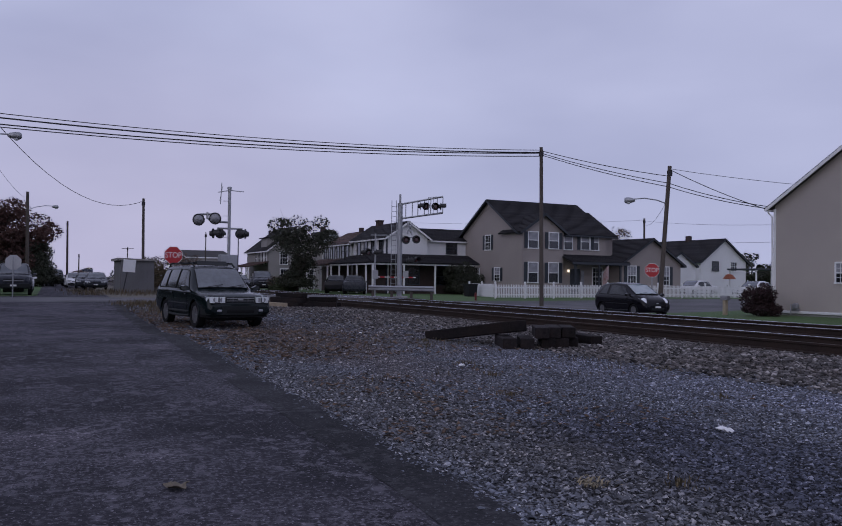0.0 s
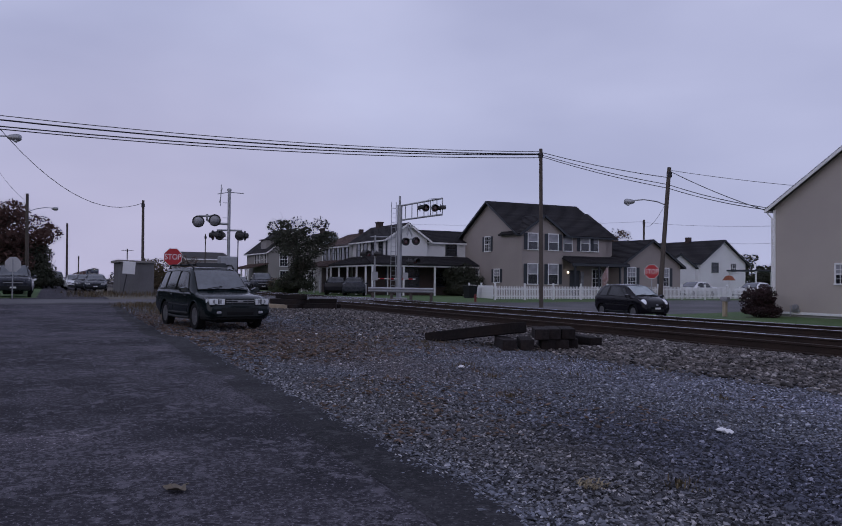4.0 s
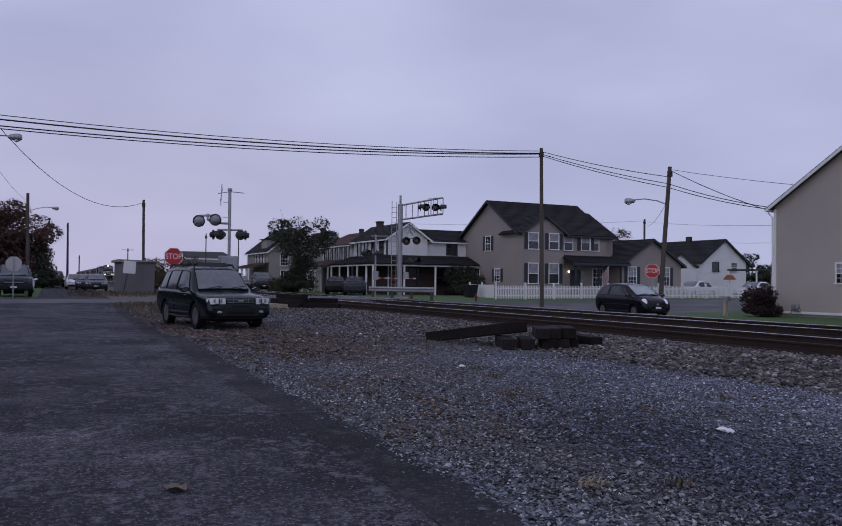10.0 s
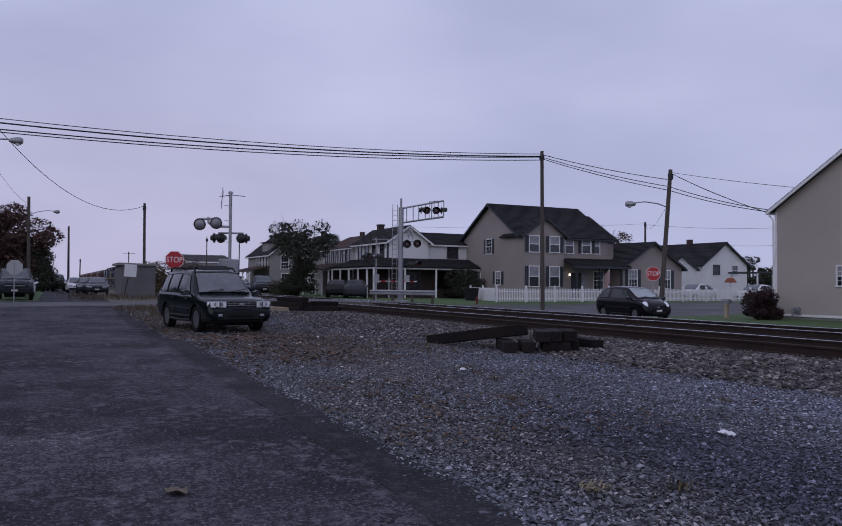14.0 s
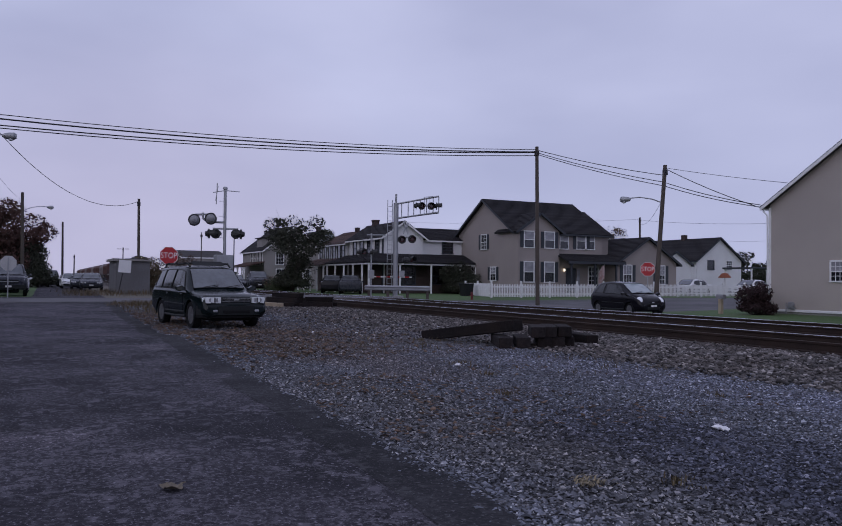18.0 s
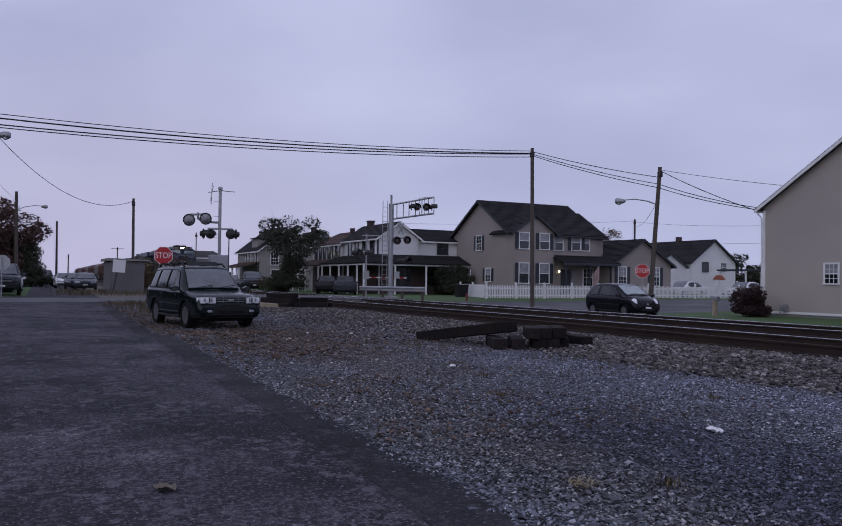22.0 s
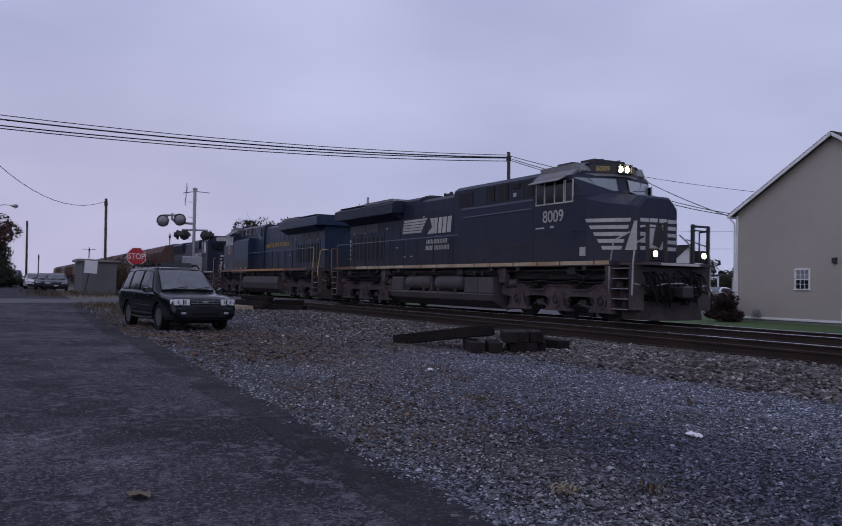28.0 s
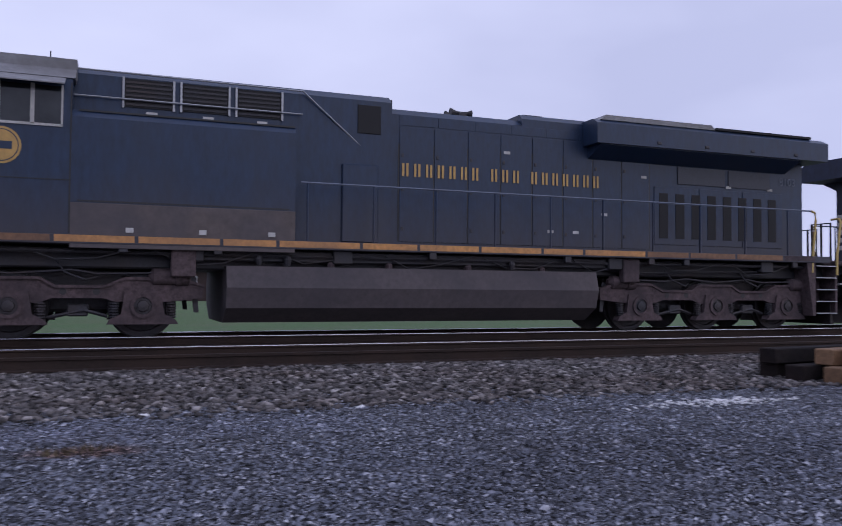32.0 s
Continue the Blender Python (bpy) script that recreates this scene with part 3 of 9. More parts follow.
    # grey chosen for the sky reflected in dark flasher backs
    "flasher_back": material("flasher_back", (0.24, 0.24, 0.26), 0.5, 0.1, 0.25, 6, 2, 0.05, (0.12, 0.12, 0.13), 0.6),
    "lens_red": material("lens_red", (0.06, 0.006, 0.008), 0.2, 0, 0.15, 10, 3, 0.02, coat=0.5),
    "lamp_warm": glow("lamp_warm", (1.0, 0.84, 0.58), 45.0),
    "lamp_ditch": glow("lamp_ditch", (1.0, 0.74, 0.42), 32.0),
    "porch_glow": glow("porch_glow", (1.0, 0.85, 0.65), 8.0),
    "flag_cloth": material("flag_cloth", (0.42, 0.33, 0.33), 0.9, 0, 0.2, 20, 6, 0.1, (0.30, 0.12, 0.12), 0.7),
    "concrete": material("concrete", (0.30, 0.295, 0.29), 0.9, 0, 0.15, 18, 1, 0.2, (0.2, 0.195, 0.19), 0.5),
    "shed_grey": material("shed_grey", (0.15, 0.148, 0.155), 0.7, 0.1, 0.15, 12, 0.8, 0.05, (0.11, 0.106, 0.108), 0.5),
    "orange_cloth": material("orange_cloth", (0.22, 0.065, 0.03), 0.8, 0, 0.2, 10, 2, 0.1),
    "loco_rail": material("loco_rail", (0.11, 0.135, 0.19), 0.5, 0, 0.2, 12, 1.3, 0.03, (0.07, 0.07, 0.08), 0.5),
    "loco_stripe_dull": material("loco_stripe_dull", (0.20, 0.105, 0.055), 0.7, 0, 0.3, 12, 0.9, 0.03, (0.08, 0.05, 0.04), 0.6),
    "car_interior": material("car_interior", (0.05, 0.055, 0.06), 0.8, 0, 0.3, 8, 2, 0.05),
    "amber": material("amber", (0.30, 0.14, 0.05), 0.3, 0, 0.1, 10, 3, 0.02),
    "loco_screen": material("loco_screen", (0.060, 0.064, 0.078), 0.7, 0, 0.3, 30, 1, 0.2),
    # windscreen base colour lifted to stand for the interior and reflected sky
    "screen_glass": material("screen_glass", (0.060, 0.070, 0.080), 0.05, 0.0, 0.3, 2.0, 2.2, 0.0, (0.018, 0.022, 0.026), 0.7, spec=0.9, coat=0.5),
    # paler still: more of the sky's reflection painted into the glass colour
    "screen_pale": material("screen_pale", (0.20, 0.25, 0.265), 0.05, 0.0, 0.15, 2.0, 1.5, 0.0, (0.14, 0.18, 0.19), 0.5, spec=0.9, coat=0.6),
    "siding_blue": material("siding_blue", (0.34, 0.38, 0.43), 0.75, 0, 0.06, 20, 0.5, 0.05, (0.27, 0.30, 0.34), 0.5),
    "shingle_grey": material("shingle_grey", (0.062, 0.058, 0.062), 0.9, 0, 0.35, 9, 0.7, 0.4, (0.09, 0.08, 0.08), 0.5, rand=-0.25),
    "loco_roof": material("loco_roof", (0.20, 0.20, 0.21), 0.6, 0.1, 0.25, 8, 0.8, 0.05, (0.12, 0.115, 0.115), 0.6),
    "hydrant_red": material("hydrant_red", (0.13, 0.012, 0.014), 0.6, 0, 0.2, 14, 3, 0.05, (0.08, 0.012, 0.012), 0.5),
    "litter_white": material("litter_white", (0.72, 0.72, 0.74), 0.7, 0, 0.08, 20, 5, 0.2),
    "litter_grey": material("litter_grey", (0.30, 0.28, 0.30), 0.85, 0, 0.35, 22, 4, 0.2, (0.14, 0.13, 0.14), 0.5),
}


# ---- mesh helpers ----
class Geo:
    """Vertices and faces, gathered and then turned into one mesh."""

    def __init__(self):
        self.v, self.f = [], []

    def add(self, verts, faces, m=None):
        k = len(self.v)
        self.v += [tuple(m @ Vector(p)) for p in verts] if m is not None else [tuple(p) for p in verts]
        self.f += [tuple(i + k for i in q) for q in faces]
        return self

    def box(self, x0, x1, y0, y1, z0, z1, c=0.0, m=None):
        """A box; c chamfers its twelve edges."""
        if c <= 0:
            v = [(x, y, z) for z in (z0, z1) for y in (y0, y1) for x in (x0, x1)]
            return self.add(v, [(0, 2, 3, 1), (4, 5, 7, 6), (0, 1, 5, 4), (2, 6, 7, 3), (0, 4, 6, 2), (1, 3, 7, 5)], m)
        bm = bmesh.new()
        bmesh.ops.create_cube(bm, size=1.0)
        for p in bm.verts:
            p.co = Vector(((x0 + x1) / 2 + p.co.x * (x1 - x0), (y0 + y1) / 2 + p.co.y * (y1 - y0), (z0 + z1) / 2 + p.co.z * (z1 - z0)))
        bmesh.ops.bevel(bm, geom=bm.edges[:], offset=c, segments=1, affect="EDGES")
        self.bm(bm, m)
        return self

    def bm(self, bm, m=None):
        bm.verts.index_update()
        self.add([p.co for p in bm.verts], [[p.index for p in q.verts] for q in bm.faces], m)
        bm.free()
        return self

    def prism(self, outline, a, b, axis="y", m=None):
        """An outline (counter-clockwise pairs) drawn out from a to b along an axis: x: pairs are (y, z); y: (x, z); z: (x, y)."""
        put = {"x": lambda p, s: (s, p[0], p[1]), "y": lambda p, s: (p[0], s, p[1]), "z": lambda p, s: (p[0], p[1], s)}[axis]
        n = len(outline)
        v = [put(p, a) for p in outline] + [put(p, b) for p in outline]
        f = [tuple(range(n))[::-1], tuple(range(n, 2 * n))] + [(i, (i + 1) % n, n + (i + 1) % n, n + i) for i in range(n)]
        return self.add(v, f, m)

    def tube(self, points, r, n=6, m=None, r1=None):
        """A round bar along points."""
        pts = [Vector(p) for p in points]
        rings = []
        for i, p in enumerate(pts):
            d = (pts[min(i + 1, len(pts) - 1)] - pts[max(i - 1, 0)]).normalized()
            u = d.cross(Vector((0, 0, 1)) if abs(d.z) < 0.9 else Vector((1, 0, 0))).normalized()
            w = d.cross(u)
            rr = r if r1 is None else r + (r1 - r) * i / (len(pts) - 1)
            rings.append([p + (u * math.cos(a) + w * math.sin(a)) * rr for a in [2 * math.pi * k / n for k in range(n)]])
        v = [q for ring in rings for q in ring]
        f = [(i * n + k, i * n + (k + 1) % n, (i + 1) * n + (k + 1) % n, (i + 1) * n + k) for i in range(len(pts) - 1) for k in range(n)]
        f += [tuple(range(n))[::-1], tuple(range((len(pts) - 1) * n, len(pts) * n))]
        return self.add(v, f, m)

    def disc(self, profile, centre, axis="y", n=20, m=None):
        """A turned body: profile pairs (distance along the axis, radius)."""
        c = Vector(centre)
        put = {"x": lambda s, u, w: Vector((s, u, w)), "y": lambda s, u, w: Vector((u, s, w)), "z": lambda s, u, w: Vector((u, w, s))}[axis]
        v = [c + put(s, r * math.cos(2 * math.pi * k / n), r * math.sin(2 * math.pi * k / n)) for s, r in profile for k in range(n)]
        f = [(i * n + k, i * n + (k + 1) % n, (i + 1) * n + (k + 1) % n, (i + 1) * n + k) for i in range(len(profile) - 1) for k in range(n)]
        f += [tuple(range(n))[::-1], tuple(range((len(profile) - 1) * n, len(profile) * n))]
        return self.add(v, f, m)

    def loft(self, rings, closed=True):
        n = len(rings[0])
        v = [p for ring in rings for p in ring]
        f = [(i * n + k, i * n + (k + 1) % n, (i + 1) * n + (k + 1) % n, (i + 1) * n + k) for i in range(len(rings) - 1) for k in range(n)]
        if closed:
            f += [tuple(range(n))[::-1], tuple(range((len(rings) - 1) * n, len(rings) * n))]
        return self.add(v, f)

    def mesh(self, name, mat, smooth=False):
        me = bpy.data.meshes.new(name)
        me.from_pydata(self.v, [], self.f)
        bm = bmesh.new()
        bm.from_mesh(me)
        bmesh.ops.recalc_face_normals(bm, faces=bm.faces[:])
        bm.to_mesh(me)
        bm.free()
        if mat:
            me.materials.append(M[mat])
        if smooth:
            me.polygons.foreach_set("use_smooth", [True] * len(me.polygons))
            me.set_sharp_from_angle(angle=radians(35))
        return me


def part(name, geo, mat, parent, label="", smooth=False, at=None):
    """One mesh object under a thing or a part."""
    ob = new(name, geo.mesh(name, mat, smooth) if isinstance(geo, Geo) else geo)
    ob.parent = parent
    if at is not None:
        ob.matrix_local = at
    return tagged(ob, label) if label else ob


def thing(name, label, category, m=None, group="", kind=""):
    ob = new(name)
    if m is not None:
        ob.matrix_world = m
    return tagged(ob, label, category, group, kind)


def solo(name, geo, mat, label, category, m=None, group="", kind="", smooth=False):
    """A thing of one mesh."""
    ob = new(name, geo.mesh(name, mat, smooth) if isinstance(geo, Geo) else geo)
    if m is not None:
        ob.matrix_world = m
    return tagged(ob, label, category, group, kind)


def lerp(a, b, k):
    return a + (b - a) * k


def step01(a, b, x):
    k = min(1.0, max(0.0, (x - a) / (b - a)))
    return k * k * (3 - 2 * k)


def words(text, size, mat, parent, m, name="lettering", depth=0.004, squash=1.0, label=""):
    """Letters in the built-in font, as a flat mesh: centred, in the local xz plane turned by m."""
    cu = bpy.data.curves.new(name, "FONT")
    cu.body, cu.size, cu.extrude, cu.align_x, cu.align_y = text, size, depth, "CENTER", "CENTER"
    tmp = bpy.data.objects.new(name, cu)
    me = bpy.data.meshes.new_from_object(tmp)
    bpy.data.objects.remove(tmp)
    me.transform(Matrix.Diagonal((squash, 1, 1, 1)))
    me.materials.clear()
    me.materials.append(M[mat])
    return part(name, me, mat, parent, label, at=m)


# ---- ground, roads and tracks ----
TRACK_FAR, TRACK_NEAR, RAIL_TOP = 16.156, 12.075, 0.21


def bend(x):
    """The tracks swing away gently behind the crossing."""
    u = max(0.0, -30 - x)
    return 0.024 * (u * u / 120 if u < 60 else u - 30)


def ground_z(x, y):
    yb = y - bend(x)
    low = -0.40 * step01(18.6, 21.5, yb) * step01(-50, -40, x)
    low *= 1 - 0.9 * step01(30, 44, y)
    cross = 0.16 * step01(-48, -45, x) * (1 - step01(-38, -35.5, x)) * step01(6.5, 10.8, yb) * (1 - step01(17.6, 22, yb))
    low -= 0.15 * (1 - step01(-19.5, -15.5, x)) * step01(-35, -29, x) * (1 - step01(7, 9.5, yb)) if -36 < x < -15 else 0.0
    bed = 0.03 * step01(7.8, 10.4, yb) * (1 - step01(17.8, 19.0, yb))
    return low + cross + bed


def road_edge(x):
    """The ragged edge between the asphalt and the gravel."""
    return 2.1 + 0.042 * max(0.0, -x - 2) + 0.10 * noise.noise((x * 0.8, 0, 3)) + 0.05 * noise.noise((x * 3.1, 1, 3))


def sheet(name, xs, y0, y1, ny, dz, mat, label, category, kind="structure", wobble=0.0):
    g = Geo()
    n = ny + 1
    for x in xs:
        a, b = (y0(x) if callable(y0) else y0), (y1(x) if callable(y1) else y1)
        for j in range(n):
            y = lerp(a, b, j / ny)
            g.v.append((x, y, ground_z(x, y) + dz + wobble * noise.noise((x * 1.7, y * 1.7, 0))))
    g.f = [(i * n + j, (i + 1) * n + j, (i + 1) * n + j + 1, i * n + j + 1) for i in range(len(xs) - 1) for j in range(ny)]
    return solo(name, g, mat, label, category, kind=kind, smooth=True)


def span(a, b, n):
    return [lerp(a, b, i / n) for i in range(n + 1)]


far_xs = [-3000, -1500, -800, -400, -250, -180] + span(-140, -60, 20) + span(-56, 30, 86)[:] + [40, 60, 100, 200, 500, 1500, 3000]
g = Geo()
far_ys = [-3000, -1000, -300, -100, -50, -20, -8] + span(-4, 48, 52) + [55, 70, 100, 160, 300, 800, 3000]
for x in far_xs:
    for y in far_ys:
        g.v.append((x, y, ground_z(x, y) - 0.03))
nn = len(far_ys)
g.f = [(i * nn + j, (i + 1) * nn + j, (i + 1) * nn + j + 1, i * nn + j + 1) for i in range(len(far_xs) - 1) for j in range(nn - 1)]
solo("ground", g, "soil", "brown soil with sparse grass reaching the horizon", "ground", kind="structure", smooth=True)

def lane_side(x):
    """The lane narrows between its verges past the crossing."""
    return lerp(0.45 + 0.02 * max(0.0, -x - 50), -6.5, step01(-49.0, -46.0, x)) + 0.15 * noise.noise((x * 0.7, 5, 1))


sheet("road", span(-260, -60, 40) + span(-58, 14, 144), lane_side, road_edge, 14, 0.0, "asphalt", "worn dark asphalt lane beside the gravel lot", "road", wobble=0.008)
sheet("road_edging", span(-36, 6, 84), lambda x: road_edge(x) - 0.40 - 0.06 * noise.noise((x * 2.3, 2, 9)), lambda x: road_edge(x) + 0.01, 4, 0.003, "asphalt_old", "smoother dark asphalt strip along the lane edge", "road", wobble=0.008)
sheet("road_crossing", span(-45.5, -38.0, 10), -60, 60, 150, 0.012, "asphalt_far", "pale worn asphalt street over the level crossing", "road")
sheet("road_street", span(-38.0, 80, 60), 20.6, 27.6, 10, 0.012, "asphalt_far", "grey asphalt street behind the tracks", "road")
sheet("road_side_street", span(-38.0, -32.0, 6), 27.6, 110, 60, 0.016, "asphalt_far", "grey asphalt side street between the houses", "road")
sheet("lawn", span(-32.0, 90, 60), 27.6, 75, 24, 0.02, "grass", "mown green lawn round the cream house", "grass")
sheet("lawn_verge", span(-110, -45.5, 40), 19.6, 80, 40, 0.02, "grass", "green lawn round the tan house", "grass")
sheet("lawn_roadside", span(-110, -46.4, 40), -14, lane_side, 10, 0.0, "grass", "patchy grass verge beside the lane", "grass")
sheet("gravel_lot", span(-37, 16, 106), road_edge, 8.2, 12, -0.006, "gravel_bed", "grey crushed-stone gravel lot", "gravel", wobble=0.02)
sheet("ballast_bed", span(-260, -60, 40) + span(-58, -38.2, 30) + span(-37.8, 60, 120), lambda x: 8.0 + bend(x), lambda x: 19.0 + bend(x), 16, 0.0, "ballast_bed", "brown-grey stone ballast under the tracks", "ballast", wobble=0.01)


def rocks(name, xs, ys, sizes, mat, label, category, sink=0.3, seed=1, flat=0.6, lean=False):
    """Many broken stones as one mesh."""
    rng = np.random.default_rng(seed)
    n = len(xs)
    base = np.array([(1, 0, 0), (-1, 0, 0), (0, 1, 0), (0, -1, 0), (0.1, 0.1, 0.8), (-0.2, 0.1, -0.7), (0.65, 0.6, 0.35), (-0.6, -0.6, 0.4)])
    tri = np.array([(0, 6, 4), (6, 2, 4), (2, 1, 4), (1, 7, 4), (7, 3, 4), (3, 0, 4), (0, 2, 6), (2, 0, 5), (1, 2, 5), (3, 1, 5), (1, 3, 7), (0, 3, 5)])
    if lean:
        base = np.array([(1, 0, 0), (-0.5, 0.85, 0), (-0.5, -0.85, 0), (0.35, 0.3, 0.75), (-0.4, 0.05, 0.7)])
        tri = np.array([(0, 1, 3), (1, 4, 3), (1, 2, 4), (2, 0, 3), (2, 3, 4)])
    k = len(base)
    v = base[None] * (1 + rng.uniform(-0.35, 0.35, (n, k, 1))) + rng.uniform(-0.18, 0.18, (n, k, 3))
    v *= sizes[:, None, None] * np.stack([np.ones(n), rng.uniform(0.6, 1, n), rng.uniform(flat - 0.15, flat + 0.2, n)], 1)[:, None, :] * 0.5
    a, t = rng.uniform(0, 2 * np.pi, n), rng.uniform(-0.5, 0.5, n)
    ca, sa, ct, st = np.cos(a)[:, None], np.sin(a)[:, None], np.cos(t)[:, None], np.sin(t)[:, None]
    x, y, z = v[..., 0], v[..., 1], v[..., 2]
    x, z = x * ct - z * st, x * st + z * ct
    x, y = x * ca - y * sa, x * sa + y * ca
    gz = np.array([ground_z(p, q) for p, q in zip(xs, ys)])
    out = np.stack([x + xs[:, None], y + ys[:, None], z + (gz + sizes * (0.35 - sink) * 0.7)[:, None]], -1).reshape(-1, 3)
    faces = (tri[None] + (np.arange(n) * k)[:, None, None]).reshape(-1)
    me = bpy.data.meshes.new(name)
    me.vertices.add(n * k)
    me.vertices.foreach_set("co", out.ravel())
    me.loops.add(len(faces))
    me.loops.foreach_set("vertex_index", faces)
    me.polygons.add(len(faces) // 3)
    me.polygons.foreach_set("loop_start", np.arange(0, len(faces), 3))
    me.update()
    me.validate()
    me.materials.append(M[mat])
    return tagged(new(name, me), label, category, kind="stuff")


rng = np.random.default_rng(4)
# gravel: thick near the camera, thinning with distance
n = 255000
rad, ang = 2.6 + 11.5 * rng.uniform(0, 1, n) ** 1.25, np.radians(rng.uniform(-2, 146, n))
gx, gy = -rad * np.cos(ang), rad * np.sin(ang)
edge = np.array([road_edge(x) for x in gx])
keep = (gy > edge + rng.normal(0, 0.07, n)) & (gy < 8.5 + rng.normal(0, 0.25, n))
gx, gy = gx[keep], gy[keep]
rocks("gravel", gx, gy, rng.uniform(0.013, 0.036, len(gx)) * (1 + 0.6 * (rng.random(len(gx)) > 0.93)) * np.where((gy < 3.9) & (gx < -2), 1.08, 1.0), "gravel", "loose grey crushed gravel", "gravel", seed=2, lean=True)
n = 16000
fx = rng.uniform(-36, -14, n)
fy = np.array([rng.uniform(road_edge(x), 9.0) for x in fx])
rocks("gravel_far", fx, fy, rng.uniform(0.03, 0.07, n), "gravel", "loose grey gravel towards the crossing", "gravel", seed=3)
n = 38000
bx = np.where(rng.random(n) < 0.72, rng.uniform(-14, 11, n), rng.uniform(-37, -14, n))
by = rng.uniform(7.7, 11.0, n) + rng.normal(0, 0.15, n)
by += np.array([bend(x) for x in bx])
rocks("ballast_shoulder", bx, by, rng.uniform(0.045, 0.105, n), "ballast", "coarse brown-grey track ballast on the shoulder", "ballast", sink=0.2, seed=5)
n = 16000
bx = 11 - rng.uniform(0, 1, n) ** 1.2 * 48
by = rng.uniform(11.3, 18.9, n)
rocks("ballast_between", bx, by + np.array([bend(x) for x in bx]), rng.uniform(0.04, 0.09, n), "ballast", "coarse track ballast between the rails", "ballast", sink=0.35, seed=6)
# fallen leaves and dry weeds among the stones
n = 5000
lx = rng.uniform(-31, -5, n)
ly = np.array([road_edge(x) + abs(rng.normal(0, 1)) * 1.9 for x in lx])
keep = (ly < 9) & (np.array([noise.noise((x * 0.45, y * 0.6, 7)) for x, y in zip(lx, ly)]) > -0.05 - 0.35 * (lx < -11))
rocks("fallen_leaves", lx[keep], ly[keep], rng.uniform(0.03, 0.075, keep.sum()) * np.where(lx[keep] < -11, 1.35, 0.9), "leaf_litter", "rust-brown fallen leaves among the stones", "leaves", sink=-0.1, seed=8, flat=0.25)


def tufts(name, spots, mat, label, blades, tall, spread, seed, flat=1.0):
    r = random.Random(seed)
    g = Geo()
    for x, y in spots:
        for _ in range(blades):
            a, lean = r.uniform(0, 6.28), r.uniform(0.1, 0.9)
            px, py = x + r.gauss(0, spread), y + r.gauss(0, spread)
            z = ground_z(px, py)
            h, w = tall * r.uniform(0.4, 1), 0.004 + 0.03 * tall
            d = Vector((math.cos(a), math.sin(a), 0))
            s = Vector((-d.y, d.x, 0)) * w
            p = Vector((px, py, z))
            q = p + d * h * lean * 0.5 + Vector((0, 0, h * 0.7 * flat))
            e = p + d * h * (lean + 1 - flat) + Vector((0, 0, h * flat * (0.4 + 0.6 * flat)))
            g.add([p - s, p + s, q + s * 0.7, q - s * 0.7, e], [(0, 1, 2, 3), (3, 2, 4)])
    return solo(name, g, mat, label, "weeds", kind="stuff")


r = random.Random(11)
tufts("dry_weeds", [(-3.62, 2.84)], "straw", "pale tuft of dry grass in the gravel", 60, 0.085, 0.045, 4, 0.5)
tufts("dry_weeds", [(-3.42, 3.30), (-0.4, 6.25), (-0.2, 6.35), (-8.3, 5.0), (-9.6, 5.4), (-12.5, 6.2), (-14.9, 7.0), (-13.6, 6.7), (-5.9, 6.2), (-1.9, 6.6), (-6.8, 4.3)], "dry_grass", "small tufts of dry weeds in the gravel", 34, 0.055, 0.06, 5)
tufts("weeds_by_lane", [(r.uniform(-36, -28), r.uniform(3.4, 6.5)) for _ in range(120)], "dry_grass", "dry tan weeds beside the lane", 14, 0.24, 0.25, 6)
tufts("weeds_by_shed", [(r.uniform(-66, -50), r.uniform(2.6, 9.0)) for _ in range(110)], "dry_grass", "dry weeds round the shed", 10, 0.36, 0.4, 7)
tufts("lot_weeds", [(r.uniform(-26, -8), r.uniform(3.4, 7.6)) for _ in range(110)], "dry_grass", "sparse dry stalks across the lot", 9, 0.07, 0.1, 8)


# rails: foot, web and head
def rail_strip(name, y, outline, mat, parent, x0=-330.0, x1=90.0, label=""):
    xs = span(x0, -30, 60) + span(-28, x1, 8)
    g = Geo()
    g.loft([[(x, y + bend(x) + p[0], p[1]) for p in outline] for x in xs])
    return part(name, g, mat, parent, label)


def track(name, yc, label, heads):
    t = thing(name, label, "track", kind="structure")
    z = RAIL_TOP
    for side, head in zip((-1, 1), heads):
        y = yc + side * 0.7545
        rail = rail_strip("rail", y, [(-0.072, z - 0.172), (0.072, z - 0.172), (0.07, z - 0.155), (0.012, z - 0.14), (0.01, z - 0.045), (0.034, z - 0.036), (0.034, z - 0.006), (-0.034, z - 0.006), (-0.034, z - 0.036), (-0.01, z - 0.045), (-0.012, z - 0.14), (-0.07, z - 0.155)], "rail_side", t)
        rail_strip("rail_head", y, [(-0.0345, z - 0.012), (0.0345, z - 0.012), (0.033, z - 0.003), (0.022, z), (-0.022, z), (-0.033, z - 0.003)], head, rail, label="worn running surface")
    g = Geo().box(-0.115, 0.115, -1.3, 1.3, -0.14, 0.035, 0.012)
    me = g.mesh("tie", "tie")
    k = 0
    x = 13.0
    while x > -37.2:
        ob = new("tie", me)
        ob.parent = t
        ob.matrix_local = pose(x + random.uniform(-0.04, 0.04), yc + bend(x) + random.uniform(-0.05, 0.05), random.uniform(-0.005, 0.006), 0, 0, random.uniform(-1.5, 1.5))
        x -= 0.52
    return t


track("track_far", TRACK_FAR, "main-line railway track with dark wooden ties", ("rail_head", "rail_head"))
